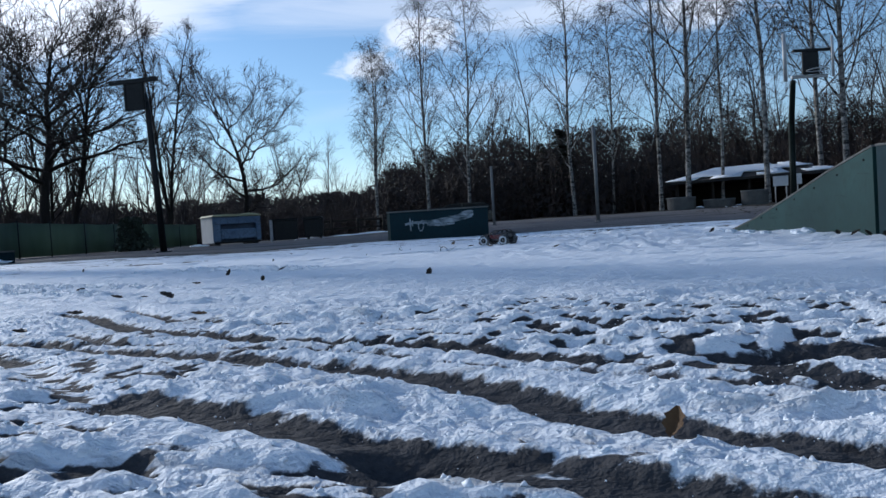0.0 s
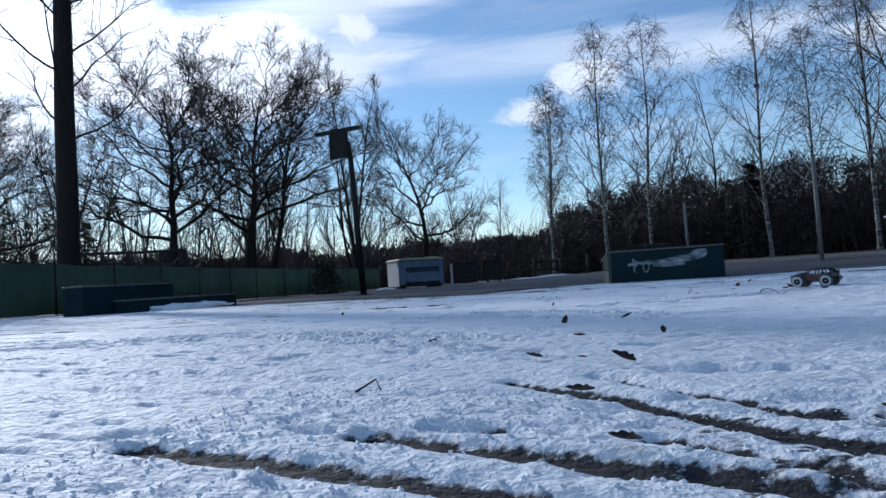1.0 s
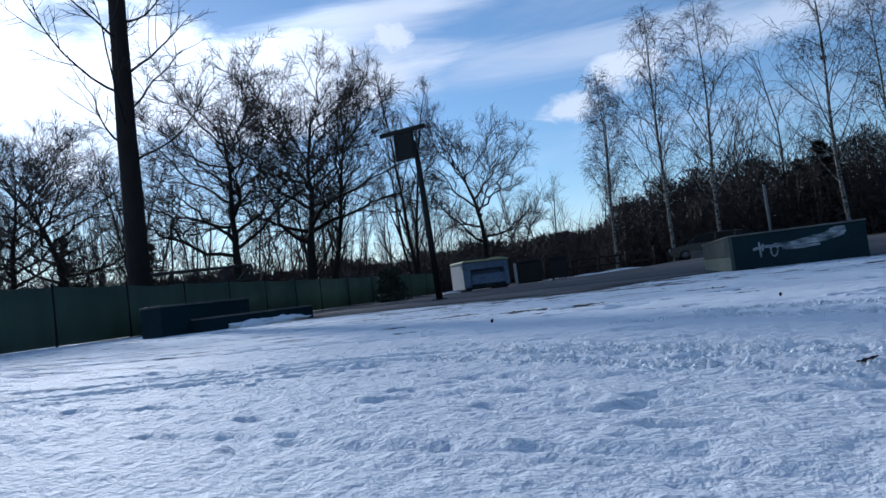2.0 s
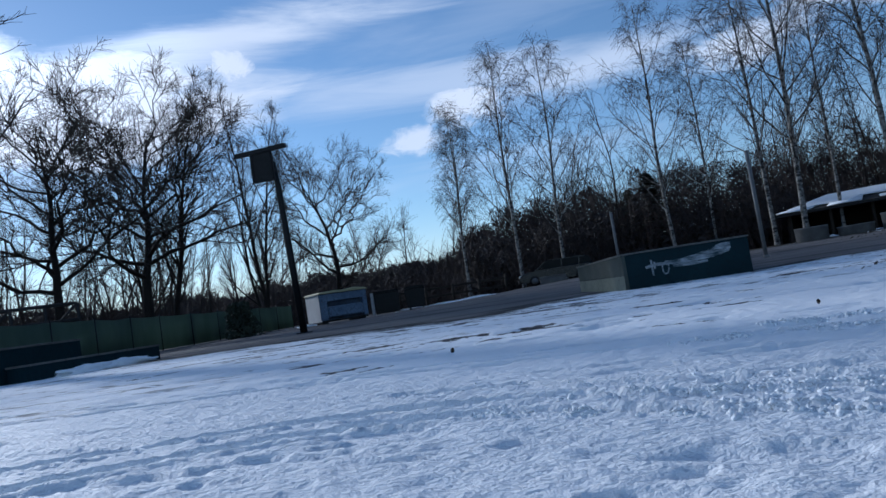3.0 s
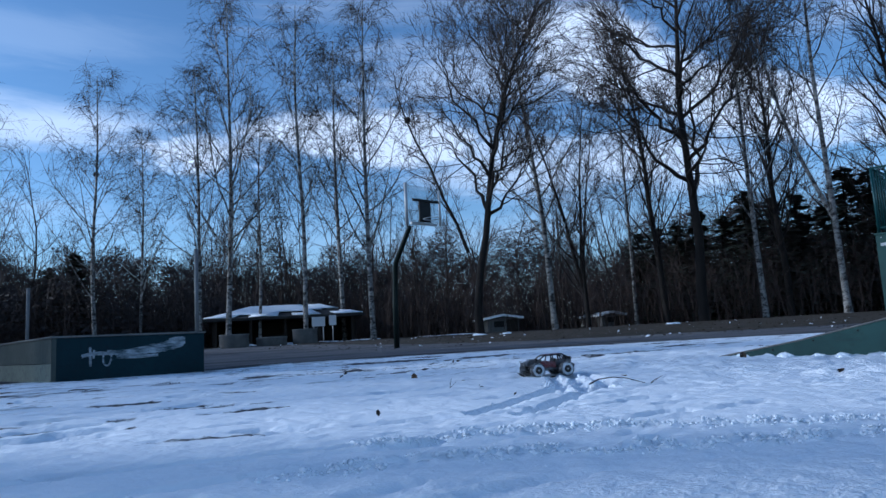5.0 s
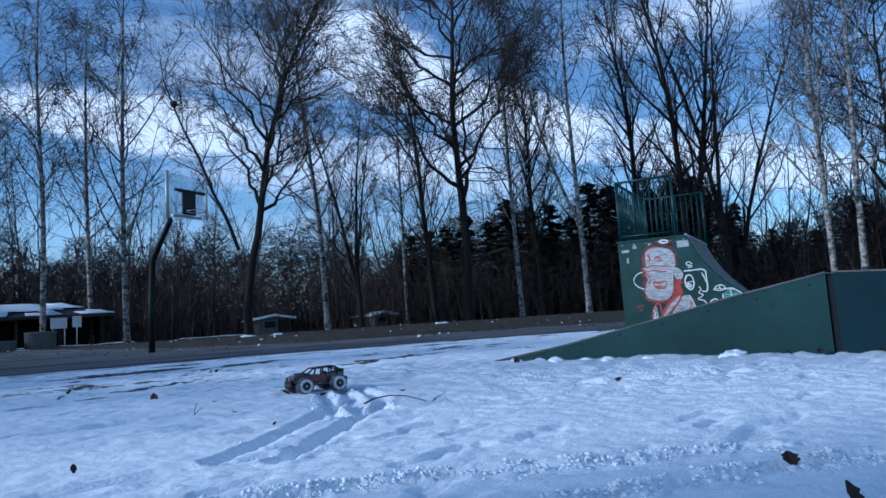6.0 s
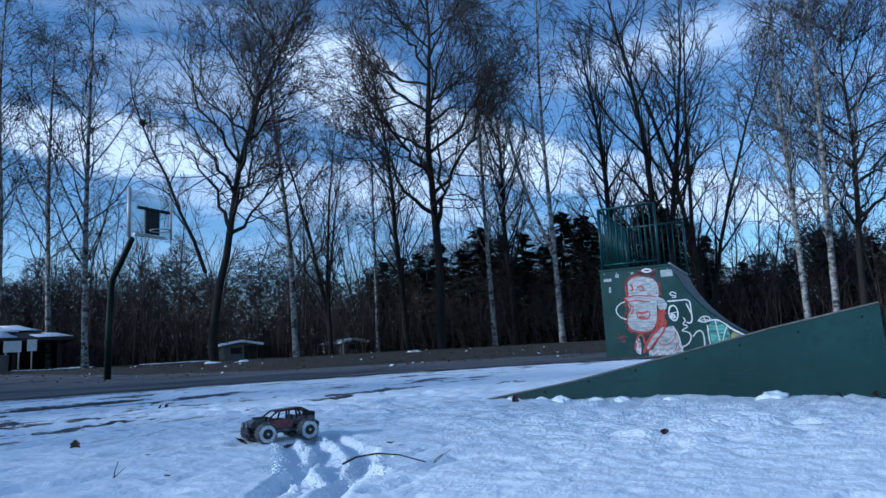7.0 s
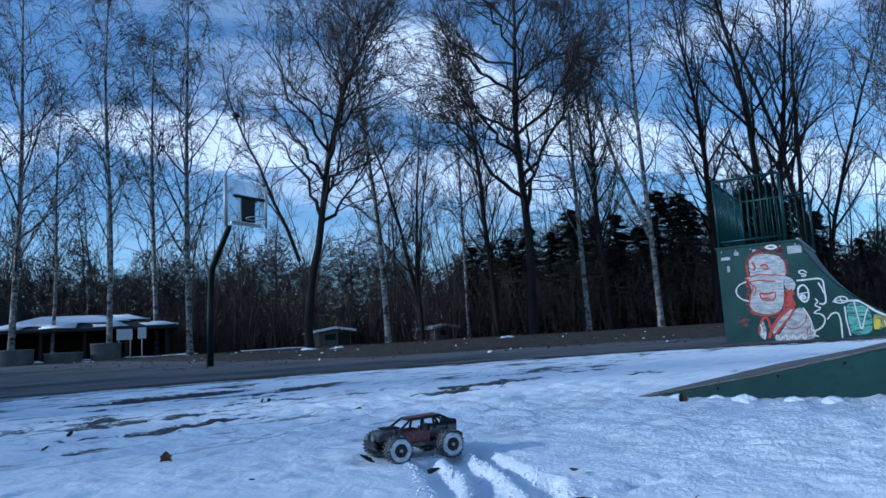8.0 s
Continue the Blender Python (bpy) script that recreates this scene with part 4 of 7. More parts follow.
tree_at('t', 2, 29.0, 33.8, 17.2, (-0.8, 0.7), 0.9)
tree_at('b', 1, 34.0, 34.7, 21.0, (0.1, 0), 0.8)
tree_at('t', 1, 34.0, 31.9, 24.0, (0, 0), 0.8)
tree_at('o', 4, 30.8, 26.3, 25.0, (0.2, -0.2), 1.0)
tree_at('b', 0, 34.4, 25.1, 23.7, (0, 0), 0.85)
tree_at('t', 1, 38.4, 26.3, 23.5, (0.9, -1.3), 0.8)
tree_at('b', 3, 34.8, 20.7, 24.0, (0, 0), 0.9)
tree_at('t', 1, 41.7, 20.6, 25.0, (0.7, -1.4), 0.9)
tree_at('t', 0, 41.1, 17.0, 27.0, (0.8, -1.5), 1.0)
tree_at('t', 2, 41.8, 15.2, 23.0, (0.5, -1.0), 0.9)
tree_at('b', 0, 35.4, 8.2, 19.0, (0.1, -0.3), 1.0)
tree_at('b', 2, 35.7, 7.1, 21.0, (0.2, -1.0), 0.95)
tree_at('o', 4, 39.8, 6.6, 17.5, (0.2, -1.0), 0.9)
tree_at('b', 1, 38.0, 2.0, 20.0, (0, 0), 1.0)
tree_at('b', 0, 4.2, 47.5, 15.0, (0.2, 0), 0.9)
tree_at('b', 0, 16.6, 44.0, 21.5, (-0.5, 0), 0.95)


def nest_limb(tree):
    """The long low limb that carries the nest."""
    w = Wood(91)
    pts = [Vector(p) for p in ((17.9, 29.6, 4.4), (17.4, 29.75, 5.9), (16.8, 30.0, 7.3), (16.3, 30.25, 8.9), (15.7, 30.5, 10.2), (15.3, 30.6, 11.25), (14.9, 30.8, 12.6), (14.75, 30.9, 14.2))]
    rad = [0.10, 0.085, 0.072, 0.06, 0.048, 0.04, 0.026, 0.012]
    tube_arrays(pts, rad, 6, *w.trunk, cap=False)
    for k in range(16):
        p, r, d = w.along(pts, rad, 0.2 + 0.78 * k / 16)
        bp, br = w.branch(p, w.off(d, w.r.uniform(0.5, 0.95)), w.r.uniform(1.2, 2.4), r * 0.55, 0.010, 5, 0.14, 0.5, 4, False)
        for j in range(5):
            p2, r2, d2 = w.along(bp, br, w.r.uniform(0.2, 1))
            cp, cr = w.branch(p2, w.off(d2, 0.7), w.r.uniform(0.5, 1.1), 0.012, 0.007, 3, 0.14, 0.3, 3, True)
            w.twigs(cp, cr, 7, 0.5, 0.8, 0.15, 0.009, 0, 1)
    inv = tree.matrix_basis.inverted()
    for name, (v, f), m in (("limb", w.trunk, M_BARK), ("twig_spray", w.crown, M_TWIG)):
        ob = from_lists(name, [inv @ Vector(q) for q in v], f, m, tree, "", name == "limb")
        if name == "twig_spray":
            tagged(ob, kind="stuff")


def plant_all():
    kinds = {"b": (birches, 16.0), "o": (oaks, 12.0), "t": (talls, 19.0)}
    rng = random.Random(5)
    for kind, i, x, y, h, lean, thick in TREES:
        protos, h0 = kinds[kind]
        h0 = 18.0 if kind == "o" and i > 2 else h0
        tree = place_tree(protos[i], x, y, h, h0, lean, rng.uniform(0, 6.28), thick)
        if (kind, i) == ("o", 3):
            nest_limb(tree)
    for protos, _ in kinds.values():
        for p in protos:
            for o in (*p.children_recursive, p):
                bpy.data.objects.remove(o)


plant_all()


def nest(x, y, z, r0, seed):
    """A rough ball of twigs, flattened below its rim."""
    r = random.Random(seed)
    v, f = [], []
    for k in range(260):
        n = Vector((r.gauss(0, 1), r.gauss(0, 1), r.gauss(0, 0.8))).normalized()
        c = Vector((x, y, z)) + n * r0 * r.uniform(0.3, 1.0)
        d = n.cross(Vector((r.gauss(0, 1), r.gauss(0, 1), r.gauss(0, 1)))).normalized() * r0 * r.uniform(0.25, 0.55)
        tube_arrays([c - d, c + d], [0.014, 0.009], 3, v, f, cap=False)
    for k in range(16):
        d = Vector((r.gauss(0, 1), r.gauss(0, 1), r.gauss(0.3, 0.8))).normalized()
        c = Vector((x, y, z)) - d * r.uniform(0.5, 1.1)
        tube_arrays([c, Vector((x, y, z)) + Vector((0, 0, -0.08)), Vector((x, y, z)) + d.lerp(Vector((0, 0, 1)), 0.4) * r.uniform(0.5, 1.2)], [0.012, 0.011, 0.004], 3, v, f, cap=False)
    tagged(from_lists("bird_nest", v, f, M_TWIG), "dark round bird nest of twigs in a bare crown", "nest")


nest(1.55, 44.75, 10.95, 0.15, 1)
nest(15.3, 30.6, 11.4, 0.16, 2)


def big_trunk():
    """The thick bare trunk close behind the green fence."""
    w = Wood(77)
    pts, rad = w.branch((0, 0, -0.3), (0, 0, 1), 19, 0.30, 0.11, 14, 0.012, 0.05, 12, False)
    rad[0] = 0.42
    for k in range(30):
        f = 0.25 + 0.72 * k / 30
        p, r, d = w.along(pts, rad, f)
        bp, br = w.branch(p, w.off(d, w.r.uniform(1.0, 1.45), k * 2.4), 3.1 * w.r.uniform(0.5, 1.25), 0.036, 0.008, 8, 0.09, 0.95, 5, False)
        for j in range(7):
            p2, r2, d2 = w.along(bp, br, w.r.uniform(0.3, 1))
            cp, cr = w.branch(p2, w.off(d2, 0.7), 1.2 * w.r.uniform(0.5, 1.2), 0.014, 0.007, 4, 0.1, 0.4, 3, True)
            w.twigs(cp, cr, 4, 0.5, 0.7, 0.1, 0.008)
    t = tree_object("bare_tree", w, M_BARK, M_TWIG, "thick straight dark trunk with sparse bare side branches", "tree")
    t.matrix_world = Matrix.Translation((-14.83, 10.18, 0)) @ Matrix.Rotation(radians(0.8), 4, "Y")


big_trunk()


def spruce(seed, h=11.0):
    r = random.Random(seed)
    root = empty("spruce_tree")
    v, f = [], []
    tube_arrays([Vector((0, 0, -0.2)), Vector((0, 0, h * 0.5)), Vector((0, 0, h))], [0.16, 0.09, 0.01], 7, v, f)
    from_lists("trunk", v, f, M_BARK, root, smooth=True)
    v, f = [], []
    for k in range(240):
        z = h * (0.06 + 0.93 * (k + r.random()) / 240)
        reach = (h - z) ** 0.8 * 0.46 * r.uniform(0.4, 1.2) + 0.12
        a = r.uniform(0, 6.283)
        ca, sa = math.cos(a), math.sin(a)
        for j in range(7):
            t = (j + r.random()) / 7
            c = Vector((ca * reach * t, sa * reach * t, z - 0.32 * reach * t + r.uniform(-0.05, 0.05)))
            sz = 0.12 + 0.2 * (1 - t * 0.6)
            u = Vector((ca, sa, -0.35)) * sz + Vector((r.uniform(-.1, .1), r.uniform(-.1, .1), 0))
            s = Vector((-sa, ca, r.uniform(-0.5, 0.1))) * sz * r.choice((-1, 1)) * r.uniform(0.6, 1.1)
            b = len(v)
            v += [tuple(c - u * 0.3), tuple(c + s + u * 0.5), tuple(c + u), tuple(c - s * 0.6 + u * 0.4)]
            f += [(b, b + 1, b + 2, b + 3)]
    from_lists("crown", v, f, M_FIR, root)
    return tagged(root, "dark green spruce standing among the bare trees", "tree")


def spruces():
    p = spruce(3)
    rng = random.Random(9)
    for x, y, h in ((43, 32.3, 10.4), (46.2, 26.8, 11.2), (44.8, 29.5, 9.8), (41, 34.8, 9.2), (39, 37, 8.2), (48.8, 21.5, 10.4), (38, 38, 7.8), (40, 36, 8.4), (42, 33.5, 8.6), (44, 31, 9.6), (45.5, 28, 8.4), (47, 25.5, 10.8), (48.5, 23, 9.8), (49, 20, 10.6), (50, 17.5, 8.0), (50, 15, 5.6), (51, 12.5, 5.2), (52, 10, 7.6), (51, 7.5, 6.4), (53, 5, 8.2), (52, 2, 7.5), (54, -2, 8.5), (0.6, 51, 7.6), (-1.0, 52, 6.6), (-31, 18, 5.5), (-30, 22, 5), (-33, 14, 6)):
        m = Matrix.Translation((x, y, land(x, y))) @ Matrix.Rotation(rng.uniform(0, 6), 4, "Z") @ Matrix.Diagonal((h / 6.8, h / 6.8, h / 12.2, 1))
        copy_thing(p, m)
    for o in (*p.children_recursive, p):
        bpy.data.objects.remove(o)


spruces()


def far_woods():
    """Distant bare trees all round, too many to count."""
    r = random.Random(101)
    w = Wood(102)
    for k in range(290):
        az = radians(r.uniform(-90, 75)) if k < 190 else (radians(r.uniform(75, 270)) if k < 225 else radians(r.uniform(-82, 8)))
        d = r.uniform(54, 82) if k < 225 else r.uniform(51, 60)
        x, y = -math.sin(az) * d, math.cos(az) * d
        h = r.uniform(7, 11) if 7 < math.degrees(az) < 34 else r.uniform(8, 14)
        p, q = w.branch((x, y, land(x, y) - 0.2), (r.gauss(0, 0.06), r.gauss(0, 0.06), 1), h, r.uniform(0.06, 0.13), 0.015, 8, 0.10, 0.1, 4, True)
        for j in range(18):
            f = 0.12 + 0.86 * (j + r.random()) / 18
            pp, rr, dd = w.along(p, q, f)
            b, br = w.branch(pp, w.off(dd, r.uniform(0.45, 1.1)), h * 0.24 * (1.15 - f) + 0.5, min(rr * 0.6, 0.045), 0.012, 3, 0.15, 0.4, 3, True)
            w.twigs(b, br, 6, 1.35, 0.8, 0.3, 0.016, 0, 1)
    # slim young stems close together behind the west fence
    for k in range(115):
        az = radians(r.uniform(29, 78))
        d = r.uniform(36, 56)
        x, y = -math.sin(az) * d, math.cos(az) * d
        h = r.uniform(5, 9.5)
        p, q = w.branch((x, y, land(x, y) - 0.2), (r.gauss(0, 0.13), r.gauss(0, 0.13), 1), h, r.uniform(0.03, 0.09), 0.012, 8, 0.085, 0.1, 4, True)
        for j in range(12):
            f = 0.25 + 0.72 * (j + r.random()) / 12
            pp, rr, dd = w.along(p, q, f)
            b, br = w.branch(pp, w.off(dd, r.uniform(0.3, 0.75)), h * 0.22 * (1.15 - f) + 0.3, min(rr * 0.5, 0.03), 0.009, 4, 0.12, 0.5, 3, True)
            w.twigs(b, br, 8, 0.8, 0.7, 0.3, 0.011, 0, 1)
    tagged(from_lists("far_woods", *w.crown, M_TWIG), "distant leafless wood behind the park", "woods", kind="stuff")


far_woods()


def thicket():
    """Brown leafless brush and dark evergreen hedge below the trees."""
    r = random.Random(55)
    v, f = [], []
    hv, hf = [], []

    def blade(x, y, z, h, wdt, lx, ly):
        b = len(v)
        a = r.uniform(0, 3.14)
        dx, dy = math.cos(a) * wdt, math.sin(a) * wdt
        v.extend([(x - dx, y - dy, z), (x + dx, y + dy, z), (x + lx * 0.5 + dx * 0.6, y + ly * 0.5 + dy * 0.6, z + h * 0.55), (x + lx * 0.5 - dx * 0.6, y + ly * 0.5 - dy * 0.6, z + h * 0.55), (x + lx, y + ly, z + h)])
        f.extend([(b, b + 1, b + 2, b + 3), (b + 3, b + 2, b + 4)])

    for k in range(7500):
        az = r.uniform(-92, 80)
        d = r.uniform(46, 60) if az < 8 else r.uniform(44, 58)
        if az > 42:
            d = r.uniform(34, 48)
        x, y = -math.sin(radians(az)) * d, math.cos(radians(az)) * d
        if math.hypot(x - 12, y - 42.5) < 5.5:
            continue
        z = land(x, y) - 0.1
        h = (r.uniform(2.2, 5.6) if az < 3 else r.uniform(1.6, 4.6)) if az < 18 else r.uniform(1.2, 3.6)
        lx, ly = r.gauss(0, 0.7), r.gauss(0, 0.7)
        blade(x, y, z, h, 0.022, lx, ly)
        for j in range(7):
            t = r.uniform(0.15, 0.95)
            blade(x + lx * t, y + ly * t, z + h * t, h * r.uniform(0.12, 0.4), 0.016, r.gauss(0, 0.8), r.gauss(0, 0.8))
    # hedge clumps: azimuth range, distance, height
    for a0, a1, d, n, hmax in ((-12, 15, 51, 95, 5.4), (-70, -12, 58, 120, 5.6), (15, 29, 56, 40, 3.2), (29, 44, 54, 48, 2.9), (44, 56, 48, 26, 3.2), (56, 100, 46, 50, 2.6), (-115, -70, 58, 50, 5.6)):
        for k in range(n):
            az = radians(r.uniform(a0, a1))
            dd = d + r.uniform(-3, 4)
            cx, cy = -math.sin(az) * dd, math.cos(az) * dd
            hz = hmax * r.uniform(0.55, 1.0)
            rx = r.uniform(1.2, 2.4)
            z0 = land(cx, cy)
            for j in range(400):
                t = r.random() ** 0.6
                a = r.uniform(0, 6.283)
                hh = r.random()
                rr = rx * t * math.sqrt(max(0.05, 1 - (hh * 0.95) ** 2))
                c = Vector((cx + math.cos(a) * rr, cy + math.sin(a) * rr, z0 + hz * hh))
                big = 1.9 if hh < 0.45 else 1.0
                u = Vector((r.gauss(0, 1), r.gauss(0, 1), r.gauss(0, 1))).normalized() * r.uniform(0.07, 0.2) * big
                s = u.orthogonal().normalized() * r.uniform(0.05, 0.13) * big
                b = len(hv)
                hv.extend([tuple(c - u), tuple(c + s), tuple(c + u)])
                hf.append((b, b + 1, b + 2))
    # deep wood behind: crossed dark sprays that close the view between the trunks
    for a0, a1, d, n, hmax in ((15, 29, 66, 50, 4.6), (29, 46, 64, 75, 4.2), (46, 105, 60, 130, 4.4)):
        for k in range(n):
            az = radians(a0 + (a1 - a0) * (k + r.random()) / n)
            dd = d + r.uniform(-3, 5)
            cx, cy = -math.sin(az) * dd, math.cos(az) * dd
            hz, rx, z0 = hmax * r.uniform(0.6, 1.0), r.uniform(1.4, 2.6), land(cx, cy)
            for j in range(480):
                hh = r.random() ** 1.1
                a = r.uniform(0, 6.283)
                rr = rx * math.sqrt(r.random()) * (1.1 - 0.75 * hh)
                c = Vector((cx + math.cos(a) * rr, cy + math.sin(a) * rr, z0 + hz * hh))
                u = Vector((r.gauss(0, 0.7), r.gauss(0, 0.7), r.gauss(0, 1.3))).normalized() * r.uniform(0.2, 0.6)
                s = u.orthogonal().normalized() * r.uniform(0.06, 0.15)
                b = len(hv)
                hv.extend([tuple(c - u), tuple(c + s), tuple(c + u)])
                hf.append((b, b + 1, b + 2))
    # tall brown brush and dark young firs of uneven height along the north and east
    tops = ((-118, 8), (-85, 8), (-78, 8.5), (-76, 6), (-72, 6.5), (-70, 10), (-67, 13), (-63, 12.5), (-57, 10), (-54, 12.5), (-51, 10.5), (-44, 9), (-42, 6.5), (-39, 9), (-35, 10.5), (-30, 10), (-20, 9), (-8, 8.4), (2, 8.2), (10, 8.6), (15, 7))
    for k in range(400):
        deg = -118 + 133 * (k + r.random()) / 400
        az, dd = radians(deg), r.uniform(58, 66)
        cx, cy = -math.sin(az) * dd, math.cos(az) * dd
        top = float(np.interp(deg, [q[0] for q in tops], [q[1] for q in tops]))
        hz, rx, z0 = top * r.uniform(0.6, 1.02), r.uniform(1.2, 2.2), land(cx, cy)
        fir = any(lo < deg < hi for lo, hi in ((-50, -43), (-57, -52), (-69, -61))) and r.random() < 0.7
        mv, mf = (hv, hf) if fir else (v, f)
        for j in range(600):
            hh = r.random() ** 0.9
            a = r.uniform(0, 6.283)
            rr = rx * math.sqrt(r.random()) * (1.1 - (0.8 if fir else 0.45) * hh)
            c = Vector((cx + math.cos(a) * rr, cy + math.sin(a) * rr, z0 + hz * hh))
            u = Vector((r.gauss(0, 0.8), r.gauss(0, 0.8), r.gauss(0.2, 0.9))).normalized() * r.uniform(0.2, 0.65)
            s = u.orthogonal().normalized() * (r.uniform(0.08, 0.18) if fir else r.uniform(0.04, 0.10))
            b = len(mv)
            mv.extend([tuple(c - u), tuple(c + s), tuple(c + u)])
            mf.append((b, b + 1, b + 2))
    tagged(from_lists("brushwood", v, f, M_BRUSH), "brown leafless undergrowth below the trees", "undergrowth", kind="stuff")
    tagged(from_lists("hedge", hv, hf, M_HEDGE), "dark dense hedge and shrubs at the wood's edge", "hedge", kind="stuff")


thicket()


def frame_of(x, y, ex, ey, z=0.0):
    """Local axes: x along (ex, ey), y away to its left, z up."""
    e = Vector((ex, ey)).normalized()
    return Matrix(((e.x, -e.y, 0, x), (e.y, e.x, 0, y), (0, 0, 1, z), (0, 0, 0, 1)))


# ---- skate ramps ----
def quarter_pipe():
    root = empty("quarter_pipe", frame_of(11.85, 6.50, 0.24, -0.97, -0.01))
    H, DECK, R, W = 1.545, 1.225, 2.4, 2.6
    top = math.acos(1 - H / R)
    run = R * math.sin(top)
    arc = []
    for k in range(15):
        a = top * (1 - k / 14)
        arc.append((DECK + run - R * math.sin(a), R * (1 - math.cos(a)) + 0.012))
    prof = [(0, 0), (0, H), *arc, (DECK + run, 0)]
    part("side_panel", prism(prof, 0.0, 0.03), M_GREEN, root)
    part("side_panel", prism(prof, W - 0.03, W), M_GREEN, root)
    part("back_panel", box_bm((0, 0.032, 0), (0.03, W - 0.032, H - 0.03)), M_GREEN, root)
    part("deck", box_bm((-0.02, -0.015, H + 0.002), (DECK, W + 0.015, H + 0.035), 0.006), M_GREEN, root, "dark green platform boards")
    bm = bmesh.new()
    lo = [(x + 0.004, z - 0.028) for x, z in arc]
    ring = [(x, z + 0.004) for x, z in arc] + lo[::-1]
    a = [bm.verts.new((x, 0.034, z)) for x, z in ring]
    b = [bm.verts.new((x, W - 0.034, z)) for x, z in ring]
    for i in range(len(ring)):
        bm.faces.new((a[i], b[i], b[(i + 1) % len(ring)], a[(i + 1) % len(ring)]))
    part("riding_surface", bm, M_TOP, root, "worn grey curved riding surface")
    edge = [Vector((x, -0.004, z + 0.008)) for x, z in arc]
    tube("edge_trim", edge, 0.012, M_GREEN2, root, sides=6)
    tube("coping", [(DECK, -0.01, H + 0.03), (DECK, W + 0.01, H + 0.03)], 0.025, M_GALV, root, "steel coping tube")

    def railing(p0, p1, h, n):
        p0, p1 = Vector(p0), Vector(p1)
        rail = tube("railing", [p0 + Vector((0, 0, h)), p1 + Vector((0, 0, h))], 0.022, M_GREEN2, root, "teal green painted steel railing", 8)
        tube("bottom_rail", [p0 + Vector((0, 0, 0.09)), p1 + Vector((0, 0, 0.09))], 0.016, M_GREEN2, rail, sides=6)
        for e in (p0, p1):
            tube("post", [e, e + Vector((0, 0, h))], 0.024, M_GREEN2, rail, sides=8)
        for k in range(1, n):
            q = p0.lerp(p1, k / n)
            tube("baluster", [q + Vector((0, 0, 0.09)), q + Vector((0, 0, h))], 0.012, M_GREEN2, rail, sides=5)

    z = H + 0.033
    railing((0.05, 0.05, z), (1.05, 0.05, z), 1.12, 10)
    railing((0.04, 0.08, z), (0.04, W - 0.08, z), 1.12, 17)
    railing((0.04, W - 0.05, z), (1.24, W - 0.05, z), 1.12, 11)
    # spray paint: plain loops and fields
    def paint(bm, m, label):
        part("spray_mark", bm, m, root, label)

    def red(width, *pts):
        paint(stroke(list(pts), width, -0.0062), M_RED, "red sprayed line")

    def soft(width, *pts):
        paint(stroke(list(pts), width, -0.0034), M_REDCOAT, "thin red spray mist")

    def grey(width, *pts):
        paint(stroke(list(pts), width, -0.0058), M_SMEAR, "grey line left bare in the white")

    def white(width, closed, *pts):
        paint(stroke(list(pts), width, -0.0068, closed), M_WHITE, "white sprayed line")

    # a grinning face under a cap, with its collar
    soft(0.075, (0.41, 0.51), (0.39, 0.68), (0.45, 0.83), (0.41, 0.97), (0.47, 1.09), (0.43, 1.28), (0.53, 1.41), (0.7, 1.45), (0.94, 1.39), (1.02, 1.24), (1.01, 1.03))
    soft(0.07, (0.41, 0.54), (0.49, 0.43), (0.71, 0.38), (0.89, 0.47), (0.94, 0.66), (0.97, 0.8))
    soft(0.1, (0.68, 1.48), (0.84, 1.5), (0.98, 1.43))
    soft(0.06, (0.92, 1.4), (0.99, 1.47))
    soft(0.16, (0.26, 0.29), (0.31, 0.4))
    paint(patch([(0.47, 1.31), (0.53, 1.39), (0.69, 1.41), (0.92, 1.36), (1.0, 1.24), (1.0, 1.05), (0.95, 0.94), (0.93, 0.66), (0.88, 0.49), (0.75, 0.43), (0.53, 0.45), (0.42, 0.55), (0.42, 0.68), (0.49, 0.82), (0.44, 0.97), (0.49, 1.1)], -0.0042), M_COAT, "thin uneven white sprayed field")
    paint(patch([(0.39, 1.05), (0.52, 1.08), (0.85, 1.05), (1.02, 1.01), (1.11, 0.93), (1.02, 0.92), (0.75, 0.97), (0.5, 0.97)], -0.0046), M_COAT, "thin uneven white sprayed field")
    paint(patch([(0.95, 0.92), (1.02, 0.97), (1.11, 0.93), (1.12, 0.84), (1.06, 0.76), (0.97, 0.81)], -0.0044), M_COAT, "thin uneven white sprayed field")
    red(0.022, (0.44, 1.26), (0.44, 1.11), (0.5, 1.04))
    red(0.02, (0.39, 1.05), (0.46, 0.97), (0.51, 0.85), (0.45, 0.78), (0.41, 0.59))
    red(0.024, (0.43, 0.53), (0.5, 0.44), (0.68, 0.41), (0.84, 0.45))
    red(0.024, (0.91, 0.49), (0.96, 0.7), (0.99, 0.81))
    red(0.02, (0.48, 1.32), (0.56, 1.4), (0.71, 1.42))
    red(0.016, (1.0, 1.22), (1.01, 1.05))
    red(0.03, (0.53, 1.28), (0.57, 1.19), (0.53, 1.15))
    red(0.03, (0.64, 1.21), (0.71, 1.24), (0.75, 1.18))
    red(0.02, (0.68, 1.15), (0.77, 1.16))
    red(0.018, (0.43, 1.05), (0.6, 1.08), (0.81, 1.05), (0.95, 1.03))
    red(0.02, (0.44, 0.97), (0.59, 0.99), (0.84, 0.94))
    red(0.034, (0.59, 0.78), (0.7, 0.75), (0.79, 0.78))
    red(0.02, (0.59, 0.78), (0.6, 0.67), (0.73, 0.64), (0.82, 0.69), (0.81, 0.78))
    red(0.034, (0.62, 0.69), (0.73, 0.68))
    red(0.018, (0.51, 0.92), (0.55, 0.83), (0.5, 0.76))
    red(0.1, (0.97, 0.75), (1.01, 0.65), (1.04, 0.54))
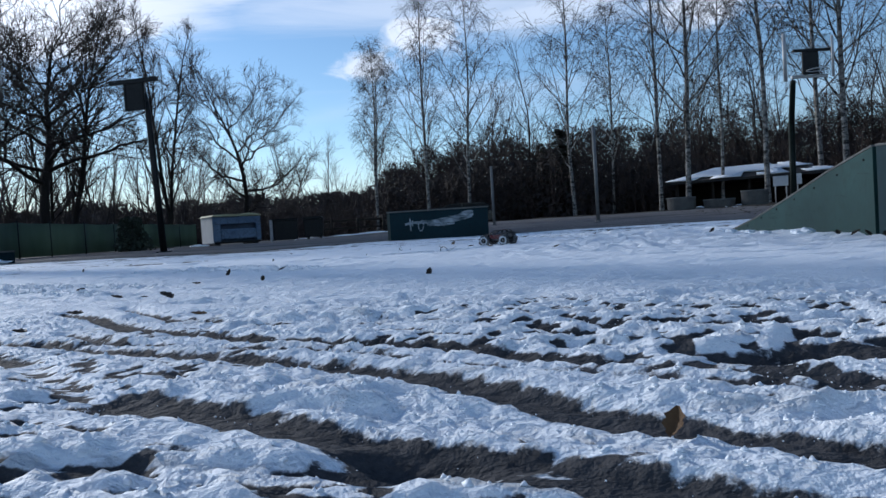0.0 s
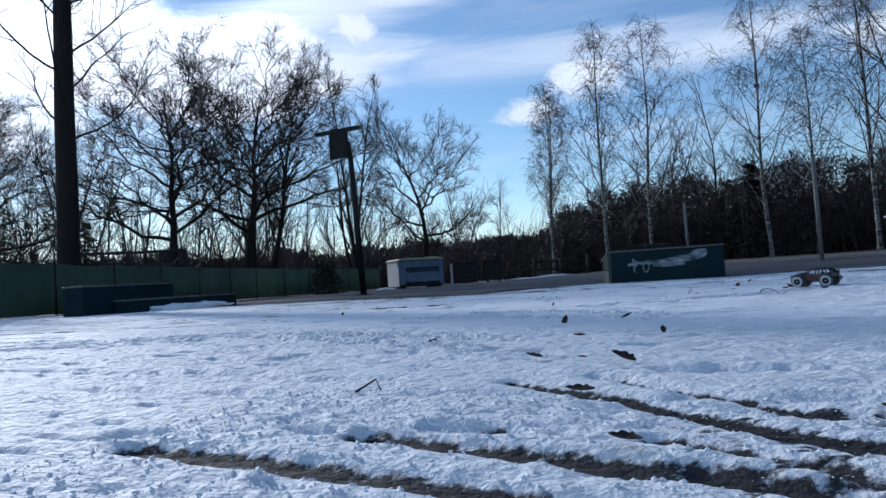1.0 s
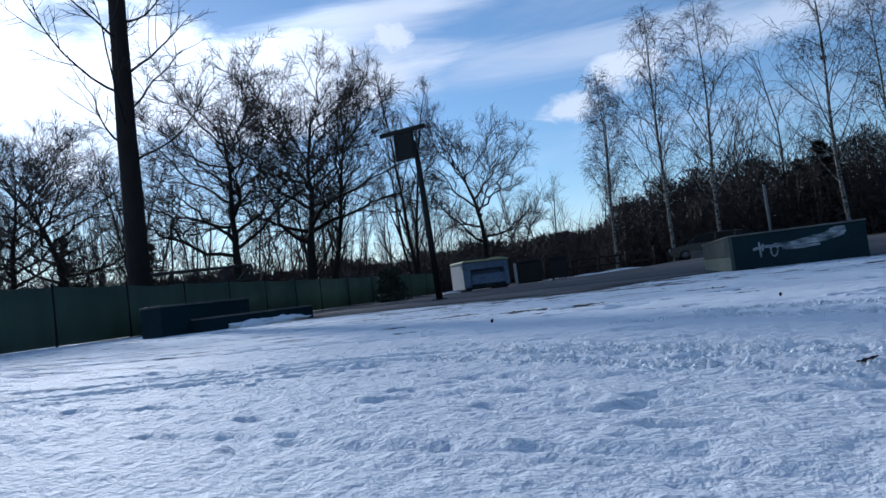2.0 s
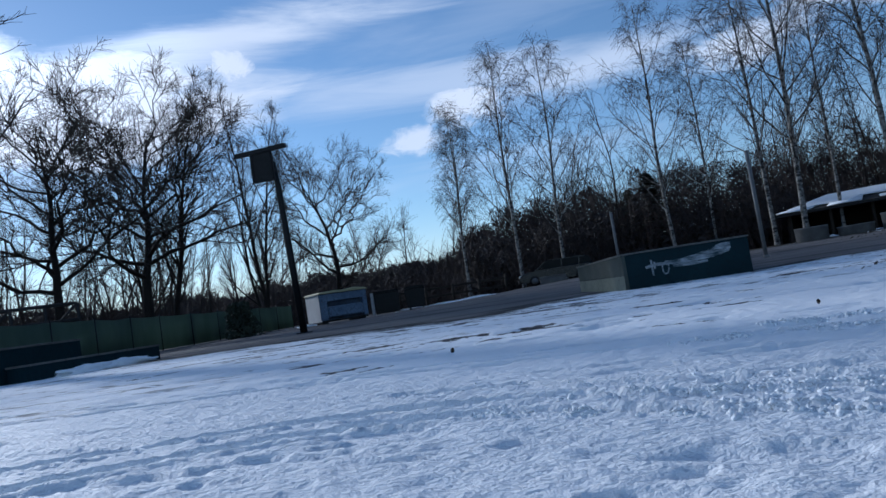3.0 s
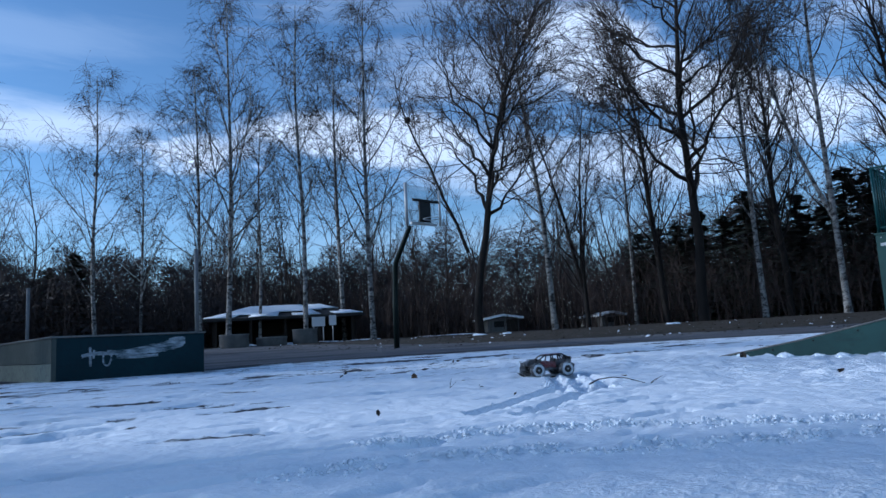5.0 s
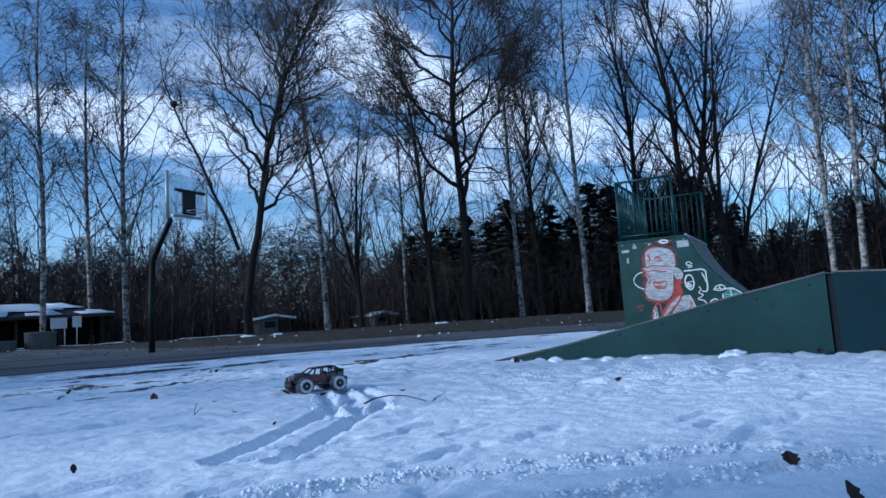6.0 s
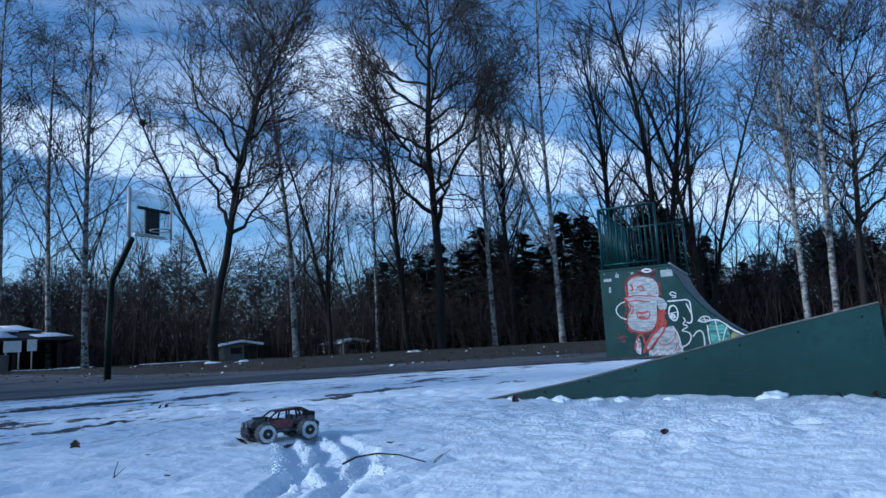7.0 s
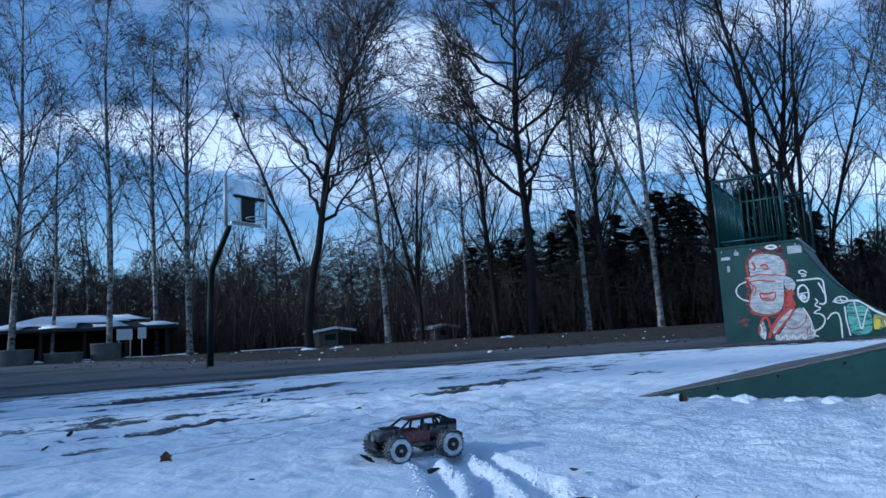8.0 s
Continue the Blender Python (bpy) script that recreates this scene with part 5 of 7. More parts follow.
    red(0.05, (1.03, 0.8), (1.07, 0.71))
    red(0.04, (0.92, 0.61), (0.99, 0.51), (1.08, 0.56))
    grey(0.018, (0.56, 1.33), (0.71, 1.34), (0.83, 1.29))
    grey(0.018, (0.77, 1.24), (0.88, 1.25), (0.97, 1.19))
    grey(0.018, (0.8, 1.12), (0.89, 1.13), (0.98, 1.09))
    grey(0.018, (0.59, 1.04), (0.75, 1.01), (0.92, 1.01))
    grey(0.018, (0.53, 0.89), (0.66, 0.9), (0.82, 0.85))
    grey(0.018, (0.62, 0.84), (0.72, 0.84), (0.85, 0.81))
    grey(0.018, (0.47, 0.6), (0.63, 0.58), (0.81, 0.6))
    grey(0.018, (0.48, 0.53), (0.63, 0.49), (0.79, 0.51))
    grey(0.018, (0.47, 1.18), (0.5, 1.11), (0.56, 1.1))
    paint(patch([(0.69, 0.1), (0.76, 0.27), (0.91, 0.42), (1.02, 0.51), (1.05, 0.47), (0.95, 0.32), (0.8, 0.16)], -0.0042), M_COAT, "thin uneven white sprayed field")
    paint(patch([(0.95, 0.32), (1.05, 0.47), (1.16, 0.52), (1.24, 0.4), (1.28, 0.25), (1.32, 0.09), (1.26, -0.0), (0.77, -0.01), (0.72, 0.03), (0.83, 0.14)], -0.0046), M_COAT, "thin uneven white sprayed field")
    paint(patch([(0.5, 0.13), (0.53, 0.24), (0.58, 0.37), (0.62, 0.24), (0.62, 0.09), (0.57, 0.03)], -0.0044), M_COAT, "thin uneven white sprayed field")
    red(0.05, (0.65, 0.06), (0.72, 0.24), (0.87, 0.42), (1.0, 0.52))
    red(0.03, (0.72, 0.08), (0.86, 0.25), (0.99, 0.37), (1.06, 0.51))
    red(0.03, (0.51, 0.13), (0.54, 0.28), (0.6, 0.39), (0.67, 0.37), (0.68, 0.22))
    red(0.016, (0.9, 0.25), (0.98, 0.17), (1.1, 0.2), (1.2, 0.29), (1.22, 0.42))
    red(0.014, (1.13, 0.13), (1.09, 0.04))
    red(0.014, (1.21, 0.18), (1.18, 0.05))
    red(0.014, (1.26, 0.24), (1.24, 0.11))
    soft(0.05, (1.07, 0.48), (1.18, 0.51), (1.26, 0.38))
    white(0.02, False, (1.18, 0.5), (1.25, 0.36), (1.28, 0.23), (1.25, 0.16), (1.32, 0.13), (1.27, 0.07), (1.35, 0.05))
    white(0.02, False, (0.54, 0.28), (0.57, 0.2), (0.53, 0.11), (0.6, 0.14), (0.59, 0.04))
    white(0.018, False, (0.74, 0.05), (0.78, 0.12), (0.8, 0.01), (0.85, 0.08))
    white(0.018, False, (0.85, 0.04), (0.9, 0.12), (0.91, 0.0), (0.96, 0.08))
    white(0.018, False, (0.97, 0.04), (1.01, 0.11), (1.03, 0.0), (1.08, 0.07))
    white(0.018, False, (1.08, 0.04), (1.12, 0.11), (1.14, -0.0), (1.19, 0.07))
    # loops and letters-like scribble beside it
    white(0.028, True, (0.73, 1.51), (0.84, 1.53), (0.93, 1.49), (0.83, 1.46))
    white(0.018, False, (0.41, 0.66), (0.29, 0.71), (0.22, 0.83), (0.29, 0.94), (0.41, 0.98))
    white(0.024, False, (1.13, 0.93), (1.28, 0.93), (1.5, 0.94), (1.5, 0.77), (1.51, 0.58), (1.47, 0.53), (1.41, 0.55))
    white(0.026, True, (1.13, 0.74), (1.16, 0.84), (1.24, 0.86), (1.29, 0.75), (1.27, 0.62), (1.21, 0.58), (1.15, 0.65))
    white(0.016, False, (1.13, 0.71), (1.21, 0.73), (1.29, 0.73))
    white(0.03, True, (1.17, 0.68), (1.19, 0.71), (1.24, 0.66), (1.2, 0.63))
    white(0.018, False, (1.29, 1.04), (1.24, 1.09), (1.18, 1.07), (1.19, 1.03), (1.27, 1.02), (1.28, 0.99), (1.21, 0.99))
    white(0.02, False, (1.43, 0.87), (1.47, 0.78), (1.49, 0.7))
    white(0.02, False, (1.36, 0.63), (1.4, 0.58), (1.33, 0.52), (1.45, 0.48), (1.29, 0.41), (1.43, 0.39), (1.47, 0.3), (1.41, 0.18), (1.29, 0.13))
    white(0.022, False, (1.49, 0.3), (1.56, 0.39), (1.64, 0.4), (1.67, 0.29), (1.66, 0.01))
    white(0.02, True, (1.59, 0.56), (1.68, 0.64), (1.78, 0.62), (1.79, 0.55), (1.69, 0.53))
    white(0.016, False, (1.59, 0.56), (1.71, 0.58), (1.79, 0.55))
    white(0.016, False, (1.69, 0.64), (1.72, 0.53))
    white(0.03, False, (1.79, 0.56), (1.91, 0.56), (2.0, 0.51), (2.1, 0.4), (2.25, 0.31), (2.41, 0.22))
    white(0.022, False, (1.74, 0.48), (1.74, 0.26), (1.77, 0.04))
    white(0.016, False, (1.87, 0.54), (1.89, 0.34), (1.92, 0.07), (1.99, 0.34), (2.04, 0.44))
    paint(patch([(1.75, 0.51), (1.89, 0.54), (2.01, 0.46), (2.07, 0.37), (2.07, 0.2), (2.04, 0.05), (1.78, 0.04), (1.77, 0.26)], -0.0036), M_TCOAT, "pale teal sprayed field")
    paint(patch([(2.09, 0.37), (2.22, 0.29), (2.37, 0.23), (2.24, 0.15), (2.07, 0.09)], -0.0038), M_OCHRE, "dull yellow sprayed field")
    paint(patch([(2.09, 0.24), (2.17, 0.28), (2.17, 0.14), (2.07, 0.1)], -0.0044), M_YELLOW, "yellow sprayed spot")
    white(0.016, False, (2.22, 0.24), (2.24, 0.16), (2.28, 0.21), (2.32, 0.18), (2.35, 0.2))
    for x0, z0, w, h in ((0.06, 1.36, 0.14, 0.05), (0.27, 1.42, 0.07, 0.06), (0.55, 1.44, 0.05, 0.05), (1.06, 1.36, 0.2, 0.12), (0.14, 1.16, 0.04, 0.1)):
        part("sticker", box_bm((x0, -0.003, z0), (x0 + w, -0.0005, z0 + h)), M_SMEAR, root, "pale worn sticker")
    for k in range(6):
        bm = bmesh.new()
        bmesh.ops.create_icosphere(bm, subdivisions=1, radius=0.012, matrix=Matrix.Translation((0.08 + 0.22 * k, -0.002, 1.50)))
        part("screw", bm, M_GALV, root)
    return tagged(root, "green plywood quarter pipe with railing and spray paint", "skate ramp")


quarter_pipe()


def bank_ramp():
    """A low green launch ramp that meets a table."""
    root = empty("bank_ramp", frame_of(3.51, 3.02, 0.129, -0.99, -0.005))
    L, H, W = 1.86, 0.385, 2.3
    prof = [(0, 0.0), (0, 0.006), (0.5, 0.092), (1.0, 0.2), (1.45, 0.305), (L, H), (L, 0)]
    part("side_panel", prism(prof, 0, 0.025), M_GREEN, root)
    part("side_panel", prism(prof, W - 0.025, W), M_GREEN, root)
    part("end_panel", box_bm((L - 0.025, 0.027, 0), (L - 0.001, W - 0.027, H - 0.03)), M_GREEN, root)
    bm = bmesh.new()
    top = prof[1:6]
    ring = [(x - 0.003, z + 0.009) for x, z in top] + [(x, z + 0.002) for x, z in top[::-1]]
    a = [bm.verts.new((x, -0.003, z)) for x, z in ring]
    b = [bm.verts.new((x, W + 0.003, z)) for x, z in ring]
    bm.faces.new(a)
    bm.faces.new(b[::-1])
    for i in range(len(ring)):
        bm.faces.new((a[i], b[i], b[(i + 1) % len(ring)], a[(i + 1) % len(ring)]))
    part("riding_surface", bm, M_TOP, root, "worn grey ramp boards")
    part("toe_plate", box_bm((-0.14, 0.0, 0.004), (0.04, W, 0.010)), M_GALV, root, "thin steel toe plate")
    rng = random.Random(12)
    for k in range(12):
        x = rng.uniform(0.5, 1.75)
        z = rng.uniform(0.05, 0.17 * x)
        part("scuff", stroke([(x, z), (x + rng.uniform(0.02, 0.09), z + rng.uniform(-0.012, 0.012)), (x + rng.uniform(0.1, 0.14), z + rng.uniform(-0.02, 0.02))], rng.uniform(0.003, 0.008), -0.003), M_SCUFF, root, "pale scuffed scratch")
    for k in range(7):
        x = 0.35 + 0.24 * k
        bm = bmesh.new()
        bmesh.ops.create_icosphere(bm, subdivisions=1, radius=0.006, matrix=Matrix.Translation((x, -0.001, 0.2 * x - 0.022)))
        part("screw", bm, M_DARK, root)
    return tagged(root, "low dark green wooden skate bank set in the snow", "skate ramp")


bank_ramp()


def table_ramp():
    root = empty("ramp_table", frame_of(3.51, 3.02, 0.129, -0.99, -0.005))
    x0, x1, H, E, W = 1.89, 3.5, 0.385, 0.29, 2.3
    prof = [(x0, 0), (x0, H), (x1, E), (x1, 0)]
    part("side_panel", prism(prof, 0, 0.025), M_TABLE, root)
    part("side_panel", prism(prof, W - 0.025, W), M_GREEN, root)
    part("end_panel", box_bm((x0 + 0.001, 0.027, 0), (x0 + 0.025, W - 0.027, H - 0.004)), M_DARK, root)
    part("top_board", prism([(x0 - 0.002, H + 0.002), (x0 - 0.002, H + 0.010), (x1, E + 0.010), (x1, E + 0.002)], -0.003, W + 0.003), M_TOP, root, "worn grey top board")
    part("joint_strip", box_bm((1.864, 0.014, 0), (x0 - 0.002, 0.022, H - 0.01)), M_RUBBER, root, "dark recessed joint strip")
    return tagged(root, "low dark green skate table butted against the bank", "skate ramp")


table_ramp()


def funbox():
    root = empty("grind_box", frame_of(-0.19, 7.16, 0.968, 0.235, 0.0))
    L, D, H = 1.40, 3.8, 0.40
    part("front_panel", box_bm((0, 0, -0.01), (L, 0.025, H), 0.003), M_NAVY, root, "dark blue-green painted front panel")
    part("back_panel", box_bm((0, D - 0.025, -0.01), (L, D, H), 0.003), M_NAVY, root)
    part("side_panel", box_bm((-0.004, 0.027, 0.175), (0.021, D - 0.027, H), 0.003), M_CONC, root, "grey weathered upper side board")
    part("side_panel", box_bm((-0.006, 0.027, -0.01), (0.021, D - 0.027, 0.172), 0.003), M_PALE, root, "pale green weathered lower side board")
    part("side_panel", box_bm((L - 0.021, 0.027, -0.01), (L + 0.004, D - 0.027, H), 0.003), M_NAVY, root)
    part("top_board", box_bm((-0.012, -0.012, H + 0.002), (L + 0.012, D + 0.012, H + 0.02), 0.004), M_TOP, root, "worn grey top board")
    part("corner_strip", box_bm((-0.008, -0.006, -0.01), (0.03, -0.001, H)), M_CONC, root, "pale corner strip")
    for pts, wd in (([(0.24, 0.225), (0.34, 0.25), (0.5, 0.24)], 0.034), ([(0.31, 0.31), (0.315, 0.13)], 0.022), ([(0.345, 0.28), (0.34, 0.2)], 0.02), ([(0.43, 0.26), (0.42, 0.15), (0.47, 0.12), (0.50, 0.2), (0.49, 0.26)], 0.016),
                    ([(0.46, 0.25), (0.62, 0.245), (0.84, 0.275)], 0.05), ([(0.54, 0.205), (0.74, 0.195), (0.93, 0.205)], 0.03), ([(0.6, 0.225), (0.8, 0.23), (0.98, 0.25)], 0.03), ([(0.84, 0.27), (0.98, 0.29), (1.1, 0.33), (1.2, 0.335)], 0.07), ([(0.98, 0.25), (1.08, 0.27), (1.18, 0.30)], 0.04), ([(1.04, 0.345), (1.12, 0.365), (1.2, 0.355)], 0.03)):
        part("spray_mark", stroke(pts, wd, -0.004 - 0.0004 * len(root.children)), M_THIN, root, "smeared thin white sprayed line")
    return tagged(root, "low skate box with dark front and pale side", "skate box")


funbox()


def ledges():
    for name, x, y, l, d, h, lab in (("skate_ledge", -8.55, 5.55, 1.75, 0.5, 0.46, "dark green wooden skate ledge beside the fence"), ("skate_ledge", -8.0, 6.05, 2.3, 0.42, 0.20, "low dark green ledge with snow along its foot")):
        root = empty(name, frame_of(x, y, 0.03, 1.0) )
        part("front_panel", box_bm((0, -d, -0.01), (l, -d + 0.025, h), 0.003), M_NAVY, root)
        part("back_panel", box_bm((0, -0.025, -0.01), (l, 0, h), 0.003), M_NAVY, root)
        for xx in (0, l - 0.025):
            part("end_panel", box_bm((xx, -d + 0.027, -0.01), (xx + 0.025, -0.027, h)), M_NAVY, root)
        part("top_board", box_bm((-0.01, -d - 0.01, h + 0.002), (l + 0.01, 0.01, h + 0.03), 0.004), M_TOP, root, "paler worn grey-green top board")
        tagged(root, lab, "skate ledge")


ledges()


# ---- basketball hoops ----
def hoop_left():
    root = empty("basketball_hoop", pose(-6.63, 11.43, 0))
    tube("pole", [(0, 0, -0.05), (-0.07, 0.0, 1.6), (-0.13, 0.0, 3.05), (-0.16, -0.03, 3.5)], [0.075, 0.07, 0.062, 0.058], M_DARK, root, sides=12)
    part("base_collar", box_bm((-0.12, -0.12, -0.02), (0.12, 0.12, 0.02), 0.01), M_DARK, root)
    part("backboard", box_bm((-0.60, -0.14, 3.12), (-0.10, -0.10, 3.73), 0.01), M_DARK, root, "dark weathered board")
    part("top_bar", box_bm((-0.95, -0.17, 3.71), (0.23, -0.08, 3.80), 0.008), M_DARK, root, "dark crossbar on the board")
    for x in (-0.57, -0.15):
        part("batten", box_bm((x - 0.02, -0.155, 3.12), (x + 0.02, -0.142, 3.705)), M_DARK, root)
    part("bracket", box_bm((-0.4, -0.099, 3.3), (-0.1, -0.05, 3.38), 0.006), M_DARK, root)
    tagged(root, "dark basketball post with small weathered board and crossbar", "basketball hoop")


def hoop_right():
    root = empty("basketball_hoop", pose(7.49, 16.35, 0.02))
    tube("pole", [(0, 0, -0.05), (0, -0.02, 1.2), (-0.02, -0.16, 2.05), (-0.05, -0.3, 2.22), (-0.42, -1.9, 2.84)], [0.075, 0.072, 0.07, 0.068, 0.058], M_POLE, root, sides=12)
    e = Vector((0.968, 0.25, 0))
    o = Vector((-0.67, -2.29, 0))

    def at(s, z, back=0.0):
        return o + e * s + Vector((-0.25, 0.968, 0)) * back + Vector((0, 0, z))
    m = Matrix(((e.x, -e.y, 0, o.x), (e.y, e.x, 0, o.y), (0, 0, 1, 0), (0, 0, 0, 1)))
    pane = part("backboard", box_bm((0.02, -0.012, 2.90), (1.05, 0.0, 3.78), 0.003), M_ACRYL, root, "scratched clear backboard")
    pane.matrix_local = m
    tube("edge_post", [at(0.0, 2.80), at(0.0, 3.82)], 0.040, M_GALV, root, "pale metal edge post", 8)
    tube("edge_post", [at(1.06, 2.86), at(1.06, 3.74)], 0.028, M_GALV, root, "pale metal edge post", 8)
    b = part("top_bar", box_bm((0.16, -0.07, 3.40), (0.98, -0.02, 3.46), 0.006), M_DARK, root, "dark crossbar")
    b.matrix_local = m
    b = part("inner_board", box_bm((0.36, -0.05, 2.92), (0.72, -0.016, 3.40), 0.006), M_DARK, root, "dark square panel")
    b.matrix_local = m
    b = part("bracket", box_bm((0.16, 0.02, 2.86), (0.95, 0.07, 2.92), 0.006), M_GALV, root, "steel bracket")
    b.matrix_local = m
    ring = [at(0.55 + 0.2 * math.cos(t), 2.97, -0.26 + 0.2 * math.sin(t)) for t in [k * math.pi / 9 for k in range(19)]]
    tube("rim", ring, 0.011, M_GALV, root, "bare steel hoop ring", 6)
    tagged(root, "dark bent basketball post with clear backboard and ring", "basketball hoop")


hoop_left()
hoop_right()


# ---- fence and things along the west side ----
def fence():
    line = [(-9.4, -5.5), (-10.7, 0.2), (-12.45, 6.5), (-16.2, 18.9), (-18.6, 32.0)]
    root = empty("screen_fence")
    rng = random.Random(4)
    pts = []
    for a, b in zip(line[:-1], line[1:]):
        a, b = Vector(a), Vector(b)
        n = max(1, round((b - a).length / 2.2))
        pts += [a.lerp(b, k / n) for k in range(n)]
    pts.append(Vector(line[-1]))
    for i, p in enumerate(pts):
        tube("post", [(p.x, p.y, -0.1), (p.x, p.y, 1.24)], 0.028, M_DARK, root, "dark steel post", 8)
        if p.y < 4.5 and i % 4 == 2:
            d = (pts[i + 1] - p).normalized() * 0.8
            for s in (1, -1):
                tube("brace", [(p.x + 0.03, p.y, 1.1), (p.x + d.x * s + 0.05, p.y + d.y * s, 0.02)], 0.02, M_DARK, root, sides=6)
    for p, q in zip(pts[:-1], pts[1:]):
        v, f = [], []
        d = (q - p)
        nrm = Vector((-d.y, d.x)).normalized()
        n = 8
        sag = rng.uniform(0.01, 0.05)
        for k in range(n + 1):
            c = p.lerp(q, 0.012 + 0.976 * k / n)
            w = math.sin(k * 1.9 + rng.random() * 0.5) * 0.012
            topz = 1.18 - sag * math.sin(math.pi * k / n) + rng.uniform(-0.006, 0.006)
            for off in (0.0, -0.012):
                o = nrm * (w + off)
                v += [(c.x + o.x, c.y + o.y, 0.03), (c.x + o.x * 1.5, c.y + o.y * 1.5, 0.6), (c.x + o.x, c.y + o.y, topz)]
        for k in range(n):
            b = k * 6
            for j in (0, 1):
                f += [(b + j, b + 6 + j, b + 7 + j, b + 1 + j), (b + 3 + j, b + 4 + j, b + 10 + j, b + 9 + j)]
            f += [(b + 2, b + 8, b + 11, b + 5), (b, b + 3, b + 9, b + 6)]
        from_lists("screen_cloth", v, f, M_SCREEN, root, "", True)
    tagged(root, "green cloth screening fence on dark steel posts", "fence")


fence()


def guard_rail():
    root = empty("metal_railing")
    a, b = Vector((-18.8, 13.2, 0)), Vector((-16.6, 15.9, 0))
    for z in (1.35, 1.85):
        tube("rail", [a + Vector((0, 0, z)), b + Vector((0, 0, z))], 0.055, M_ROOF, root, sides=7)
    for k in range(5):
        p = a.lerp(b, k / 4)
        tube("post", [p + Vector((0, 0, -0.05)), p + Vector((0, 0, 1.85))], 0.045, M_ROOF, root, sides=7)
    for k in (1, 3):
        p, q = a.lerp(b, k / 4), a.lerp(b, (k + 1) / 4)
        tube("brace", [p + Vector((0, 0, 1.0)), q + Vector((0, 0, 1.85))], 0.04, M_ROOF, root, sides=6)
    tagged(root, "grey metal railing with slanted brace behind the fence", "railing")


guard_rail()


def container():
    root = empty("recycling_container", frame_of(-12.03, 22.62, 0.643, 0.766, -0.02))
    L, D, H = 2.0, 1.36, 1.16
    # the body's deeper blue stands in for shade inside the deep front opening
    part("body", box_bm((0.03, 0.2, 0.1), (L - 0.03, D, H), 0.02), M_DEEPBLUE, root, "blue inner body, darkened as the shade inside the opening")
    part("end_panel", prism([(0.0, 0.12), (0.0, H), (0.028, H), (0.028, 0.12)], 0.02, D, 0.004), M_WHITE, root, "white end panel")
    part("end_panel", prism([(L - 0.028, 0.12), (L - 0.028, H), (L, H), (L, 0.12)], 0.02, D, 0.004), M_DIRTY, root, "dirty pale end panel")
    part("front_band", box_bm((0.0, 0.0, 0.86), (L, 0.198, H - 0.01), 0.02), M_BLUE, root, "grey-blue upper front band")
    for x0, x1 in ((0.0, 0.32), (L - 0.2, L)):
        part("front_post", box_bm((x0 + 0.002, 0.004, 0.16), (x1 - 0.002, 0.198, 0.858), 0.02), M_BLUE, root, "grey-blue front post")
    part("front_lip", prism([(0.33, 0.24), (0.33, 0.60), (0.40, 0.66), (L - 0.28, 0.66), (L - 0.21, 0.60), (L - 0.21, 0.24)], -0.05, 0.198, 0.04), M_BLUE, root, "rounded grey-blue front lip below the opening")
    part("sill", box_bm((0.04, -0.02, 0.08), (L - 0.04, 0.198, 0.15), 0.01), M_DARK, root)
    part("lid", prism([(-0.05, H + 0.002), (0.06, H + 0.08), (L * 0.3, H + 0.10), (L * 0.5, H + 0.08), (L * 0.75, H + 0.13), (L - 0.06, H + 0.07), (L + 0.05, H + 0.002)], -0.06, D + 0.06, 0.01), M_LID, root, "mossy yellowish lid")
    for x in (0.12, L - 0.3):
        part("skid", box_bm((x, 0.05, 0.0), (x + 0.18, D - 0.05, 0.079)), M_DARK, root)
    tagged(root, "grey-blue recycling container with white end and mossy lid", "container")


container()


def dark_container():
    root = empty("waste_container", frame_of(-12.1, 28.0, 0.9, 0.36, -0.02))
    part("body", prism([(0.03, 0.06), (0, 1.0), (1.15, 1.0), (1.12, 0.06)], 0, 0.9, 0.02), M_DARK, root)
    part("side_board", box_bm((-0.14, -0.01, 0.0), (-0.004, 0.86, 1.03), 0.01), M_DIRTY, root, "pale end board")
    part("lid", prism([(-0.03, 1.005), (0.06, 1.07), (1.1, 1.07), (1.18, 1.005)], -0.04, 0.93, 0.015), M_DARK, root)
    tagged(root, "dark waste container with a pale end board", "container")


dark_container()


def dark_bin():
    root = empty("waste_bin", frame_of(-10.9, 28.8, 0.9, 0.3, -0.02))
    part("body", prism([(0.06, 0.12), (0, 0.98), (0.95, 0.98), (0.88, 0.12)], 0, 0.75, 0.02), M_DARK, root)
    part("lid", prism([(-0.03, 0.985), (0.1, 1.1), (0.85, 1.1), (0.98, 0.985)], -0.04, 0.78, 0.015), M_DARK, root)
    for x in (0.14, 0.74):
        tube("wheel", [(x, 0.1, 0.07), (x + 0.07, 0.1, 0.07)], 0.075, M_RUBBER, root, sides=12)
        tube("wheel", [(x, 0.65, 0.07), (x + 0.07, 0.65, 0.07)], 0.075, M_RUBBER, root, sides=12)
    tagged(root, "dark wheeled waste bin on the asphalt", "bin")


dark_bin()


